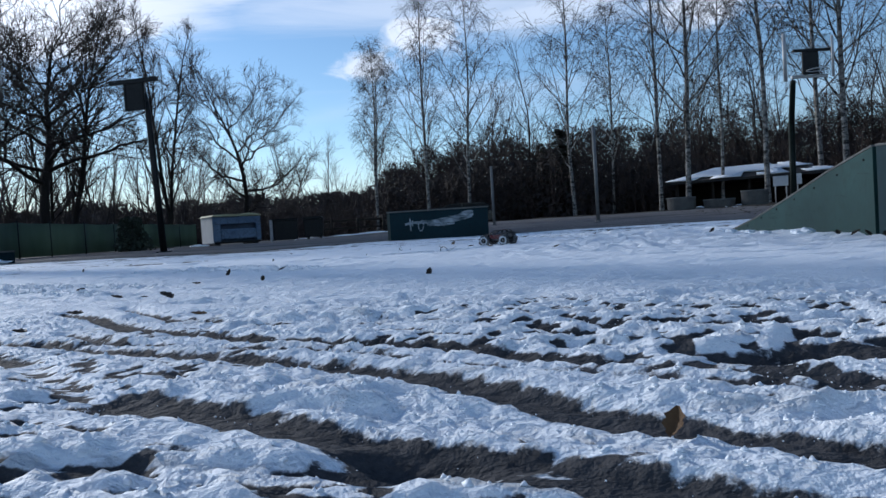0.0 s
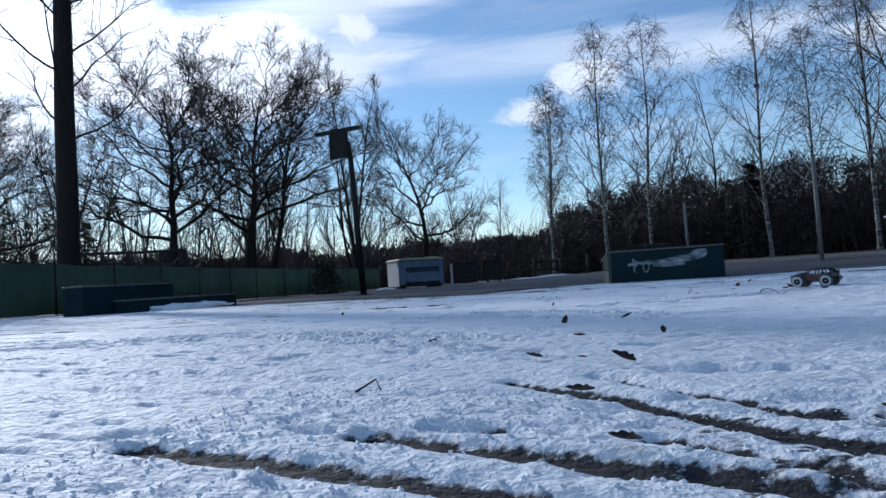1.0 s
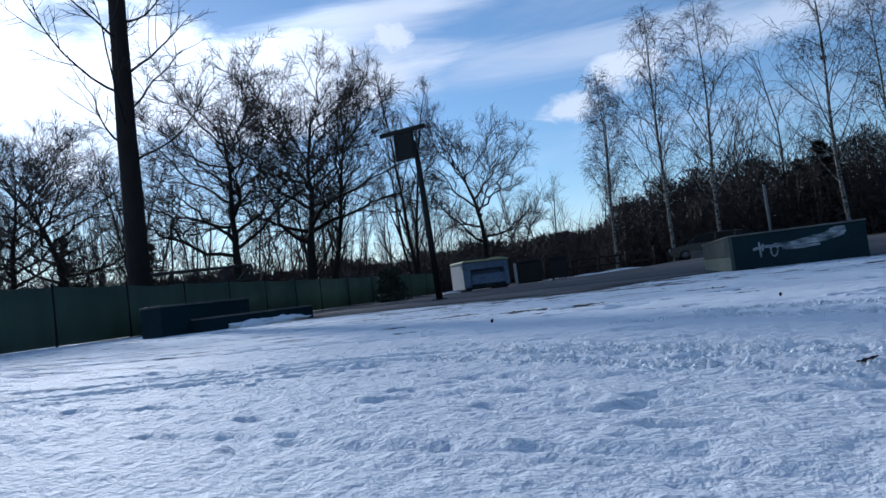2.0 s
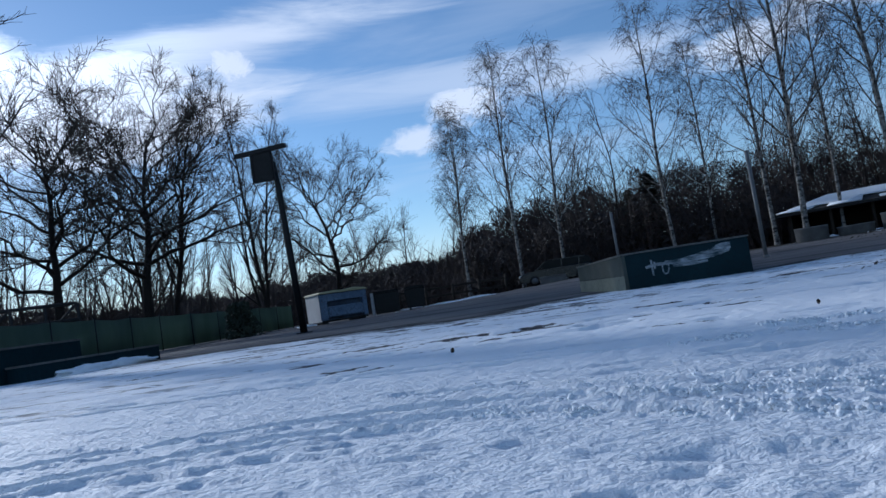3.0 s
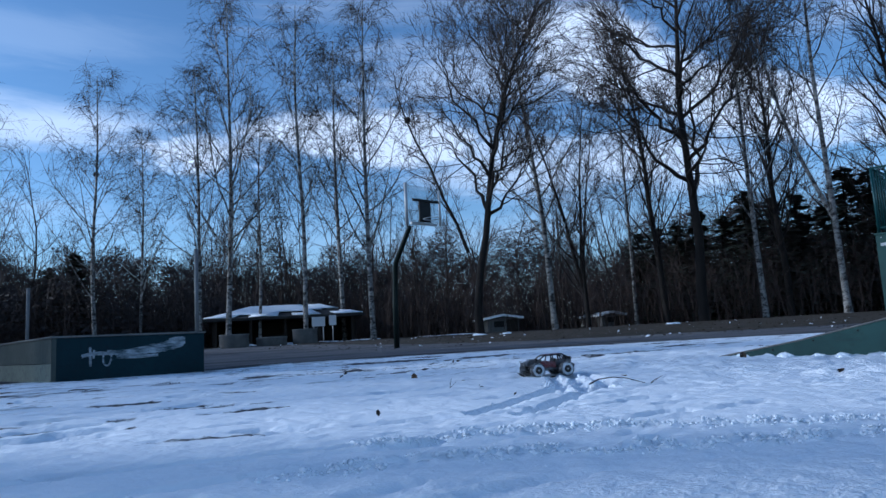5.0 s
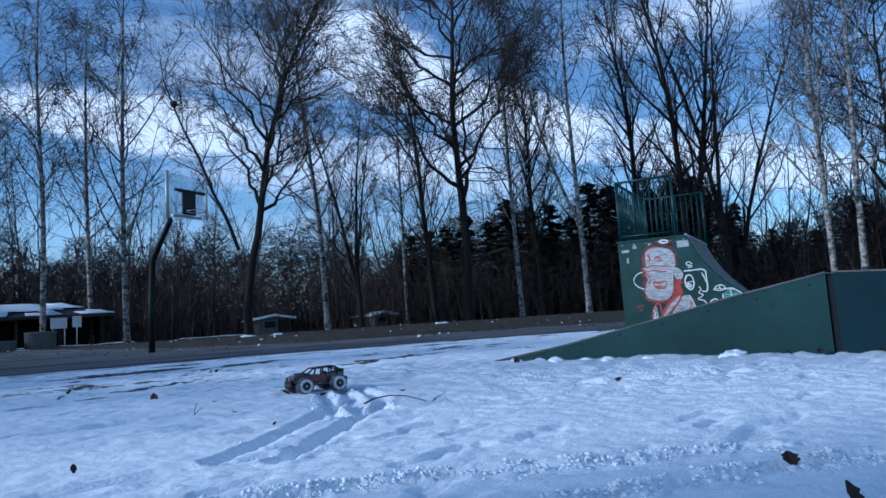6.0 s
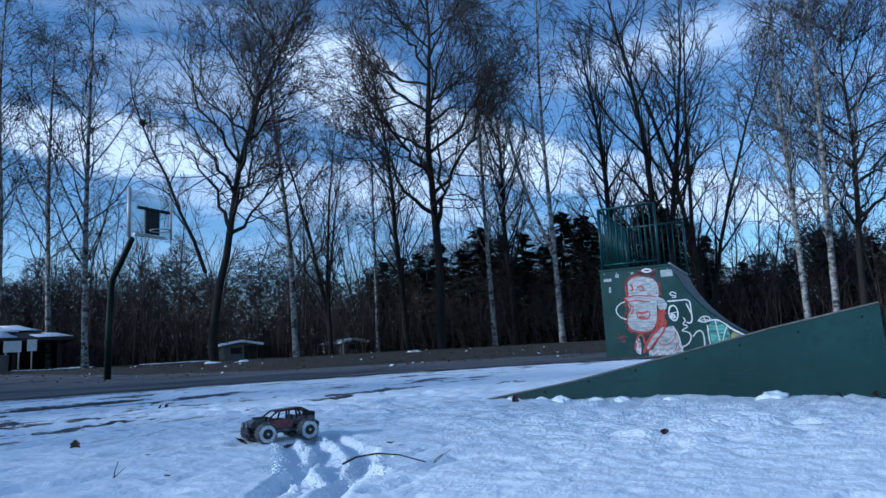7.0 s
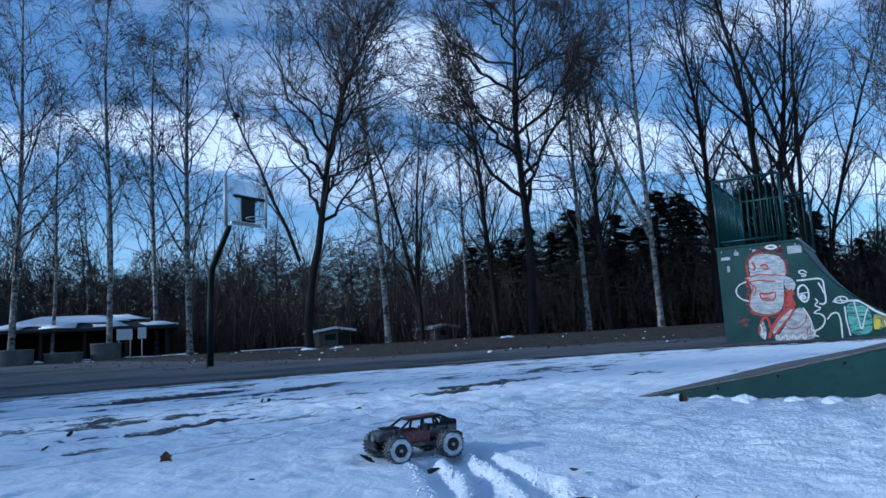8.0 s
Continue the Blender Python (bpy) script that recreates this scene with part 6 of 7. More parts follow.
def shrub(x, y, h, r0, seed, material=None):
    r = random.Random(seed)
    root = empty("shrub", pose(x, y, land(x, y)))
    v, f = [], []
    for k in range(7):
        a = k * 0.9
        tube_arrays([Vector((0, 0, -0.05)), Vector((math.cos(a) * r0 * 0.4, math.sin(a) * r0 * 0.4, h * 0.5)), Vector((math.cos(a) * r0 * 0.6, math.sin(a) * r0 * 0.6, h * 0.85))], [0.03, 0.02, 0.008], 5, v, f)
    from_lists("stems", v, f, M_BARK, root)
    v, f = [], []
    for k in range(1500):
        t, a, hh = r.random() ** 0.5, r.uniform(0, 6.283), r.random()
        rr = r0 * t * (1.05 - 0.6 * hh) * (0.8 + 0.3 * math.sin(3 * a + 4 * hh))
        c = Vector((math.cos(a) * rr, math.sin(a) * rr, h * hh))
        u = Vector((r.gauss(0, 1), r.gauss(0, 1), r.gauss(0, 1))).normalized() * 0.07
        s = u.orthogonal().normalized() * 0.045
        b = len(v)
        v += [tuple(c - u), tuple(c + s), tuple(c + u), tuple(c - s)]
        f.append((b, b + 1, b + 2, b + 3))
    from_lists("crown", v, f, material or M_FIR, root)
    tagged(root, "small dark evergreen shrub in front of the fence", "shrub")


shrub(-14.0, 20.4, 1.25, 0.75, 6)


def parked_car():
    root = empty("parked_car", frame_of(-7.05, 36.9, 0.97, 0.2, land(-6, 37)) @ Matrix.Diagonal((1, 1, 0.88, 1)))
    low = [(0.0, 0.30), (-0.02, 0.52), (0.06, 0.74), (0.35, 0.86), (0.95, 0.97), (3.9, 1.0), (4.16, 0.92), (4.22, 0.5), (4.18, 0.3), (3.75, 0.24), (0.5, 0.24)]
    part("body", prism(low, 0, 1.72, 0.05), M_CARBODY, root, "dark grey painted body with a short rounded nose")
    part("cabin", prism([(0.9, 0.96), (1.5, 1.42), (1.8, 1.47), (3.5, 1.47), (3.95, 1.36), (4.12, 0.98)], 0.1, 1.62, 0.05), M_CARGLASS, root, "dark glass cabin")
    part("roof", prism([(1.52, 1.44), (1.8, 1.5), (3.5, 1.5), (3.95, 1.39)], 0.13, 1.59, 0.01), M_CARBODY, root)
    for x0, x1 in ((0.93, 1.56), (2.35, 2.42), (3.3, 3.42)):
        for y in (0.085, 1.617):
            top = 1.45
            pts = [(x0, 0.97), (x0 + 0.07, 0.97), (x1 + 0.04, top), (x1 - 0.03, top)]
            part("pillar", prism(pts, y, y + 0.018), M_CARBODY, root)
    for y in (-0.02, 1.56):
        for x in (0.82, 3.4):
            wheel = tube("wheel", [(x, y, 0.31), (x, y + 0.18, 0.31)], 0.31, M_RUBBER, root, sides=20)
            tube("rim", [(x, y - 0.004, 0.31), (x, y + 0.1, 0.31)], 0.19, M_POST, wheel, sides=16)
    for y in (0.06, 1.36):
        part("headlight", box_bm((-0.005, y, 0.6), (0.22, y + 0.3, 0.76), 0.03), M_WHITE, root, "pale clear headlight")
    part("number_plate", box_bm((-0.045, 0.62, 0.38), (-0.028, 1.12, 0.49)), M_WHITE, root, "plain pale plate")
    part("bumper", box_bm((-0.07, 0.05, 0.3), (0.06, 1.67, 0.5), 0.03), M_DARK, root)
    part("mirror", box_bm((1.25, -0.16, 0.98), (1.36, -0.01, 1.1), 0.02), M_DARK, root)
    tagged(root, "dark grey car with dark windows parked beyond the asphalt", "car")


parked_car()


def rail_fence():
    root = empty("timber_barrier")
    a, b = Vector((-14.0, 36.0, 0)), Vector((-7.8, 37.6, 0))
    for z in (0.45, 0.9):
        bm = bmesh.new()
        d = (b - a)
        add_box(bm, (0, -0.05, z - 0.06), (d.length, 0.05, z + 0.06), 0.01, frame_of(a.x, a.y, d.x, d.y, land(-10, 37)))
        part("rail", bm, M_WOOD, root)
    for k in range(5):
        p = a.lerp(b, (k + 0.1) / 4.2)
        tube("post", [(p.x, p.y - 0.1, land(p.x, p.y) - 0.1), (p.x, p.y - 0.1, land(p.x, p.y) + 1.05)], 0.08, M_WOOD, root, sides=8)
    tagged(root, "low dark timber barrier beside the parked car", "barrier")


rail_fence()


# ---- north side ----
def thin_post(x, y, h, r):
    root = empty("metal_post", pose(x, y, land(x, y)))
    tube("shaft", [(0, 0, -0.1), (0, 0, h)], r, M_POST, root, sides=10)
    tube("cap", [(0, 0, h + 0.001), (0, 0, h + 0.03)], r * 1.15, M_POST, root, sides=10)
    tube("collar", [(0, 0, -0.02), (0, 0, 0.06)], r * 1.6, M_POST, root, sides=10)
    tagged(root, "plain pale galvanised post at the court's edge", "post")


thin_post(2.78, 17.75, 2.68, 0.05)
thin_post(-1.0, 23.85, 2.2, 0.048)


def planter(x, y, r, h, lab):
    root = empty("planter", pose(x, y, land(x, y)))
    bm = bmesh.new()
    prof = [(r * 0.86, -0.03), (r, 0.1), (r, h - 0.08), (r * 1.03, h - 0.06), (r * 1.03, h), (r * 0.88, h), (r * 0.88, h - 0.1)]
    n = 28
    rings = [[bm.verts.new((a * math.cos(2 * math.pi * k / n), a * math.sin(2 * math.pi * k / n), z)) for k in range(n)] for a, z in prof]
    for p, q in zip(rings[:-1], rings[1:]):
        for k in range(n):
            bm.faces.new((p[k], p[(k + 1) % n], q[(k + 1) % n], q[k]))
    part("tub", bm, M_TUB, root, smooth=True)
    bm = bmesh.new()
    bmesh.ops.create_circle(bm, cap_ends=True, radius=r * 0.88, segments=24, matrix=Matrix.Translation((0, 0, h - 0.07)))
    part("soil", bm, M_SNOW, root, "snow-covered soil")
    tagged(root, lab, "planter")


planter(6.87, 32.7, 0.66, 0.62, "round grey concrete planter topped with snow")
planter(8.52, 32.35, 0.70, 0.42, "low round grey concrete planter")
planter(10.0, 31.95, 0.58, 0.72, "round grey concrete planter topped with snow")


def notice_board(x, y, w, h, z):
    root = empty("notice_board", frame_of(x, y, 0.96, -0.28, land(x, y)))
    part("panel", box_bm((-w / 2, -0.02, z), (w / 2, 0.02, z + h), 0.004), M_WHITE, root, "plain white panel")
    for s in ((-0.36, 0.36) if w > 0.5 else (0.0,)):
        tube("leg", [(s * w, 0.03, -0.1), (s * w, 0.03, z + h)], 0.03, M_GALV, root, sides=8)
    tagged(root, "white notice panel on thin metal legs", "sign")


notice_board(12.42, 37.1, 0.72, 0.52, 0.95)
notice_board(13.2, 36.95, 0.40, 0.55, 0.98)


def shelter():
    root = empty("park_shelter", frame_of(7.65, 42.95, 0.96, -0.28, land(11, 42)))
    W, D, E, R = 8.8, 5.2, 1.75, 2.45
    bm = bmesh.new()
    e = [(-0.4, -0.4, E), (W + 0.4, -0.4, E), (W + 0.4, D + 0.4, E), (-0.4, D + 0.4, E)]
    r = [(2.2, D / 2, R), (W - 2.2, D / 2, R)]
    v = [bm.verts.new(p) for p in e + r]
    u = [bm.verts.new((p[0], p[1], E - 0.14)) for p in e]
    for f in ((0, 1, 5, 4), (1, 2, 5), (2, 3, 4, 5), (3, 0, 4)):
        bm.faces.new([v[i] for i in f])
    for i in range(4):
        bm.faces.new((v[i], u[i], u[(i + 1) % 4], v[(i + 1) % 4]))
    bm.faces.new(u[::-1])
    roof = part("roof", bm, M_ROOF, root, "low hipped felt roof")
    bm = bmesh.new()
    s = [bm.verts.new((p[0] * 0.985 + 0.06, p[1] * 0.98 + 0.05, p[2] + 0.03)) for p in e] + [bm.verts.new((p[0], p[1], p[2] + 0.10)) for p in r]
    for f in ((0, 1, 5, 4), (1, 2, 5), (2, 3, 4, 5), (3, 0, 4)):
        bm.faces.new([s[i] for i in f])
    bmesh.ops.subdivide_edges(bm, edges=list(bm.edges), cuts=10, use_grid_fill=True)
    for q in bm.verts:
        q.co.z += 0.03 * noise.noise(q.co * 1.1) + 0.015 * noise.noise(q.co * 4) + 0.02
    gone = [q for q in bm.faces if noise.noise(q.calc_center_median() * 0.8 + Vector((3, 1, 0))) > 0.42 - 0.55 * max(0, q.calc_center_median().x / W - 0.35)]
    bmesh.ops.delete(bm, geom=gone, context="FACES")
    thick = bmesh.ops.extrude_face_region(bm, geom=list(bm.faces))
    for q in [g for g in thick["geom"] if isinstance(g, bmesh.types.BMVert)]:
        q.co.z += 0.035
    part("snow_cover", bm, M_SNOW, roof, "uneven snow lying on the roof", True)
    part("back_wall", box_bm((0.1, D - 0.2, -0.1), (W - 0.1, D - 0.05, E - 0.15)), M_WOOD, root)
    part("side_wall", box_bm((0.1, 0.3, -0.1), (0.25, D - 0.21, E - 0.15)), M_WOOD, root)
    part("side_wall", box_bm((W - 0.25, 0.3, -0.1), (W - 0.1, D - 0.21, E - 0.15)), M_WOOD, root)
    for k in range(5):
        x = 0.3 + k * (W - 0.6) / 4
        part("post", box_bm((x - 0.08, 0.02, -0.1), (x + 0.08, 0.18, E - 0.15), 0.01), M_WOOD, root)
    part("bench", box_bm((1.0, D - 0.8, 0.38), (W - 1.0, D - 0.4, 0.44), 0.01), M_WOOD, root)
    tagged(root, "low dark open shelter with snow on its hipped roof", "shelter")


shelter()


def far_hut(x, y, w, h, lab):
    root = empty("hut", frame_of(x, y, 0.9, -0.35, land(x, y)))
    part("wall", prism([(0, -0.2), (0, h), (w / 2, h + 0.16), (w, h), (w, -0.2)], 0, 4.0), M_TUB, root)
    part("door", box_bm((w * 0.6, -0.03, 0), (w * 0.6 + 0.8, -0.002, min(1.9, h - 0.05)), 0.01), M_WOOD, root)
    part("window", box_bm((w * 0.2, -0.03, h * 0.45), (w * 0.2 + 0.7, -0.002, h * 0.85), 0.01), M_CARGLASS, root)
    part("roof", prism([(-0.3, h - 0.05), (w / 2, h + 0.18), (w + 0.3, h - 0.05), (w + 0.3, h + 0.08), (w / 2, h + 0.32), (-0.3, h + 0.08)], -0.4, 4.4), M_SNOW, root, "snow-covered roof")
    tagged(root, lab, "hut")


far_hut(25.0, 39.3, 2.1, 1.0, "small grey-blue hut with snowy roof among trees")
far_hut(33.7, 37.8, 1.5, 0.9, "little low hut with snowy roof far among trees")


# ---- radio-controlled truck ----
def rc_truck(m):
    root = empty("toy_truck", m)
    WB, TR, RW, WW = 0.182, 0.185, 0.042, 0.050

    def wheel(x, y, s):
        n = 28
        prof = [(-0.5, 0.60), (-0.5, 0.84), (-0.42, 0.95), (-0.2, 0.98), (0.2, 0.98), (0.42, 0.95), (0.5, 0.84), (0.5, 0.60)]
        v, f = [], []
        for k in range(n):
            a = 2 * math.pi * k / n
            for u, rr in prof:
                v.append((RW * rr * math.cos(a), u * WW, RW * rr * math.sin(a)))
        q = len(prof)
        for k in range(n):
            for j in range(q):
                a, b = k * q + j, k * q + (j + 1) % q
                c, d = ((k + 1) % n) * q + (j + 1) % q, ((k + 1) % n) * q + j
                f.append((a, b, c, d))
        # tread lugs
        for k in range(22):
            for row, u in enumerate((-0.34, 0.0, 0.34)):
                a = 2 * math.pi * (k + 0.5 * (row % 2)) / 22
                ca, sa = math.cos(a), math.sin(a)
                for da, du, r0 in ((-0.055, -0.13, 0.94), (0.055, -0.13, 0.94), (0.055, 0.13, 0.94), (-0.055, 0.13, 0.94), (-0.045, -0.11, 1.06), (0.045, -0.11, 1.06), (0.045, 0.11, 1.06), (-0.045, 0.11, 1.06)):
                    v.append((RW * r0 * math.cos(a + da), (u + du) * WW, RW * r0 * math.sin(a + da)))
                b = len(v) - 8
                f += [(b + 4, b + 5, b + 6, b + 7), (b, b + 1, b + 5, b + 4), (b + 1, b + 2, b + 6, b + 5), (b + 2, b + 3, b + 7, b + 6), (b + 3, b, b + 4, b + 7)]
        w = from_lists("wheel", v, f, M_CAKED, root, "knobbly black tyre caked with snow")
        w.location = (x, y, RW + 0.001)
        # snow packed on the outer wall
        bm = bmesh.new()
        ro, ri = RW * 0.90, RW * 0.50
        o = [bm.verts.new((ro * math.cos(2 * math.pi * k / n) * random.uniform(0.95, 1.0), s * WW * 0.47, ro * math.sin(2 * math.pi * k / n) * random.uniform(0.95, 1.0))) for k in range(n)]
        mid = [bm.verts.new((RW * 0.72 * math.cos(2 * math.pi * k / n), s * WW * 0.56, RW * 0.72 * math.sin(2 * math.pi * k / n))) for k in range(n)]
        i = [bm.verts.new((ri * math.cos(2 * math.pi * k / n), s * WW * 0.50, ri * math.sin(2 * math.pi * k / n))) for k in range(n)]
        for k in range(n):
            bm.faces.new((o[k], o[(k + 1) % n], mid[(k + 1) % n], mid[k]))
            bm.faces.new((mid[k], mid[(k + 1) % n], i[(k + 1) % n], i[k]))
        part("packed_snow", bm, M_PACKED, w, "snow packed on the tyre wall", True)
        bm = bmesh.new()
        bmesh.ops.create_cone(bm, cap_ends=True, segments=20, radius1=RW * 0.56, radius2=RW * 0.50, depth=WW * 0.9, matrix=Matrix.Rotation(math.pi / 2, 4, "X"))
        for k in range(6):
            a = k * math.pi / 3
            add_box(bm, (RW * 0.12, s * WW * 0.45 - 0.003, -0.003), (RW * 0.5, s * WW * 0.45 + 0.004, 0.003), 0.0, Matrix.Rotation(a, 4, "Y"))
        part("rim", bm, M_CARBLK, w, "black spoked rim")
        bm = bmesh.new()
        bmesh.ops.create_cone(bm, cap_ends=True, segments=6, radius1=0.0055, radius2=0.005, depth=0.012, matrix=Matrix.Translation((0, s * WW * 0.5, 0)) @ Matrix.Rotation(math.pi / 2, 4, "X"))
        part("hub_nut", bm, M_GALV, w)

    for x in (WB / 2, -WB / 2):
        for s in (1, -1):
            wheel(x, s * TR / 2, s)
    part("chassis", prism([(-0.12, 0.036), (-0.13, 0.05), (0.12, 0.05), (0.14, 0.042), (0.12, 0.034)], -0.035, 0.035, 0.003), M_CARBLK, root)
    for x in (WB / 2, -WB / 2):
        tube("axle", [(x, -TR / 2 + 0.01, RW), (x, TR / 2 - 0.01, RW)], 0.006, M_CARBLK, root, sides=8)
        for s in (1, -1):
            v, f = [], []
            a, b = Vector((x, s * 0.062, RW + 0.005)), Vector((x - 0.018, s * 0.038, 0.098))
            tube_arrays([a, a.lerp(b, 0.5), b], [0.004, 0.007, 0.007], 8, v, f)
            for k in range(7):
                c = a.lerp(b, 0.12 + 0.1 * k)
                tube_arrays([c, a.lerp(b, 0.16 + 0.1 * k)], [0.010, 0.010], 10, v, f)
            from_lists("shock_absorber", v, f, M_CARBLK, root, "black coil-over shock")
    # bonnet, flanks and tail
    part("bonnet", prism([(0.035, 0.088), (0.045, 0.102), (0.125, 0.093), (0.142, 0.078), (0.14, 0.066), (0.04, 0.068)], -0.042, 0.042, 0.004), M_DUSTED, root, "black bonnet dusted with snow")
    for y in (-0.02, 0.0, 0.02):
        part("bonnet_rib", box_bm((0.055, y - 0.004, 0.1), (0.115, y + 0.004, 0.1045), 0.001), M_CARBLK, root)
    for s in (1, -1):
        o = s * 0.052
        part("door_panel", prism([(-0.04, 0.052), (-0.044, 0.085), (-0.02, 0.09), (0.055, 0.09), (0.06, 0.056)], min(o, o - s * 0.012), max(o, o - s * 0.012), 0.002), M_CARRED, root, "scuffed red door panel dusted with snow")
        part("side_skirt", prism([(-0.07, 0.04), (-0.07, 0.052), (0.055, 0.052), (0.05, 0.04)], min(o, o - s * 0.01), max(o, o - s * 0.01), 0.001), M_DUSTED, root, "lower sill caked with snow")
        part("rear_flank", prism([(-0.145, 0.066), (-0.142, 0.096), (-0.05, 0.097), (-0.045, 0.062)], min(o * 0.9, o * 0.9 - s * 0.012), max(o * 0.9, o * 0.9 - s * 0.012), 0.002), M_DUSTED, root, "rear flank caked with snow")
        for pts in ([(0.06, 0.098), (0.022, 0.124), (-0.09, 0.129), (-0.135, 0.104)], [(-0.012, 0.088), (-0.02, 0.1265)], [(-0.06, 0.1275), (-0.062, 0.09)], [(-0.09, 0.129), (-0.118, 0.098)]):
            tube("cage_tube", [(x, s * (0.048 - max(0, z - 0.095) * 0.35), z) for x, z in pts], 0.0042, M_CARBLK, root, "black roll-cage tube", 7)
    for x, z in ((0.022, 0.124), (-0.02, 0.1265), (-0.09, 0.129)):
        tube("cross_tube", [(x, -0.034, z), (x, 0.034, z)], 0.004, M_CARBLK, root, sides=7)
    part("roof_panel", prism([(0.020, 0.1262), (-0.09, 0.1312), (-0.09, 0.1338), (0.018, 0.1288)], -0.03, 0.03, 0.001), M_CARRED, root, "dark red roof panel dusted with snow")
    part("seat", prism([(-0.03, 0.06), (-0.045, 0.105), (-0.055, 0.105), (-0.05, 0.055)], -0.03, 0.03, 0.003), M_CARBLK, root)
    part("spare_mount", prism([(-0.15, 0.075), (-0.152, 0.112), (-0.12, 0.108), (-0.115, 0.08)], -0.036, 0.036, 0.004), M_CARBLK, root)
    part("rear_bumper", prism([(-0.158, 0.04), (-0.166, 0.062), (-0.15, 0.075), (-0.14, 0.05)], -0.05, 0.05, 0.003), M_CARBLK, root)
    part("front_bumper", prism([(0.138, 0.036), (0.152, 0.05), (0.15, 0.068), (0.138, 0.062)], -0.045, 0.045, 0.003), M_CARBLK, root)
    for s in (1, -1):
        bm = bmesh.new()
        bmesh.ops.create_cone(bm, cap_ends=True, segments=14, radius1=0.009, radius2=0.011, depth=0.012, matrix=Matrix.Translation((0.146, s * 0.026, 0.078)) @ Matrix.Rotation(math.pi / 2, 4, "Y"))
        part("headlight", bm, M_POST, root, "round pale headlight")
    tagged(root, "toy off-road truck, black and red, dusted and packed with snow", "toy truck")


rc_truck(frame_of(1.935, 2.735, -0.96, 0.28, 0.008) @ Matrix.Diagonal((0.8, 0.8, 0.8, 1)))


def concrete_block(x, y, l, d, h):
    root = empty("concrete_block", frame_of(x, y, 0.99, 0.13, land(x, y)))
    part("block", box_bm((0, 0, -0.05), (l, d, h), 0.04), M_TUB, root)
    part("top_slab", box_bm((-0.02, -0.02, h + 0.003), (l + 0.02, d + 0.02, h + 0.05), 0.015), M_TUB, root)
    tagged(root, "low grey concrete block beside the parked car", "concrete block")


concrete_block(-5.7, 35.4, 1.4, 0.5, 0.36)


# ---- litter on the snow ----
def leaf(x, y, s, spin, tilt, dark, curl=0.35):
    s *= 0.8
    bm = bmesh.new()
    n = 9
    rows = []
    for k in range(n + 1):
        t = k / n
        w = math.sin(math.pi * min(1, t * 0.96 + 0.02)) ** 0.8 * 0.30 * (1 + 0.22 * math.sin(k * 2.3))
        z = curl * (t - 0.5) ** 2
        rows.append([bm.verts.new((t - 0.5, j * w, z + abs(j) * w * 0.5)) for j in (-1, 0, 1)])
    for a, b in zip(rows[:-1], rows[1:]):
        for j in range(2):
            bm.faces.new((a[j], b[j], b[j + 1], a[j + 1]))
    r = bmesh.ops.extrude_face_region(bm, geom=list(bm.faces))
    for v in [g for g in r["geom"] if isinstance(g, bmesh.types.BMVert)]:
        v.co.z += 0.012
    ob = part("dead_leaf", bm, M_LEAFD if dark else M_LEAF)
    ob.matrix_world = Matrix.Translation((x, y, 0.018)) @ Matrix.Rotation(spin, 4, "Z") @ Matrix.Rotation(tilt, 4, "Y") @ Matrix.Diagonal((s, s, s, 1))
    tagged(ob, "curled dark dead leaf lying on the snow" if dark else "curled brown dead leaf standing in the snow", "leaf", "leaves on the snow")


# x, y, size, spin, tilt, dark
leaf(3.35, 2.72, 0.075, 0.6, -0.9, True)
leaf(1.8, 2.76, 0.055, 2.2, -0.5, True)
leaf(1.5, 3.3, 0.065, 1.2, -0.9, False)
leaf(1.78, 2.48, 0.055, 0.3, -0.1, True)
leaf(1.95, 2.22, 0.045, 0.2, 0.1, False)
leaf(1.37, 2.44, 0.02, 1.0, 0.2, True)
leaf(1.22, 1.97, 0.02, 0.4, -0.6, True)
leaf(1.54, 4.4, 0.05, 0.7, -0.7, True)
leaf(1.36, 4.0, 0.04, 0.3, -0.5, True)
leaf(2.75, 5.0, 0.05, 1.0, -0.6, True)
leaf(0.91, -0.09, 0.05, 2.6, 0.35, True)
leaf(1.09, 0.55, 0.05, 1.2, -1.1, True)
leaf(1.3, -0.42, 0.045, 0.1, 0.2, True)
leaf(1.48, -0.46, 0.065, -0.4, 0.3, True)
leaf(1.49, -0.8, 0.05, 0.1, 0.05, True)
leaf(1.47, 0.1, 0.03, 1.9, -0.9, True)
leaf(1.27, 0.67, 0.05, 0.5, -0.4, True)
leaf(1.28, 0.0, 0.04, 0.0, 0.05, True)
leaf(1.4, -0.44, 0.025, 0.4, 0.1, True)
leaf(2.08, 0.0, 0.04, 1.4, -1.0, True)
leaf(1.6, -1.06, 0.04, 0.0, 0.1, True)
leaf(2.62, -1.6, 0.028, 1.1, -0.8, False)
leaf(1.84, -0.89, 0.04, 0.2, 0.1, False)
leaf(-0.67, 1.82, 0.035, 1.5, -1.2, True)
leaf(2.73, 5.04, 0.04, 0.2, -1.1, True)
leaf(1.33, 2.36, 0.028, 0.2, 0.1, True)
leaf(1.5, 2.79, 0.025, 0.1, 0.1, True)
leaf(2.39, 1.56, 0.05, 0.3, -0.3, True)
leaf(3.6, 1.62, 0.06, 0.4, -0.8, False)
leaf(3.66, 1.35, 0.05, 1.4, -0.6, True)
leaf(3.69, 1.22, 0.06, 0.2, -0.5, True)
leaf(3.7, 1.12, 0.05, 2.0, -0.7, True)
leaf(3.72, 0.98, 0.06, 1.0, -0.5, True)
leaf(3.74, 0.88, 0.05, 0.1, -0.4, False)
leaf(0.66, 1.84, 0.025, 1.4, -1.1, True)
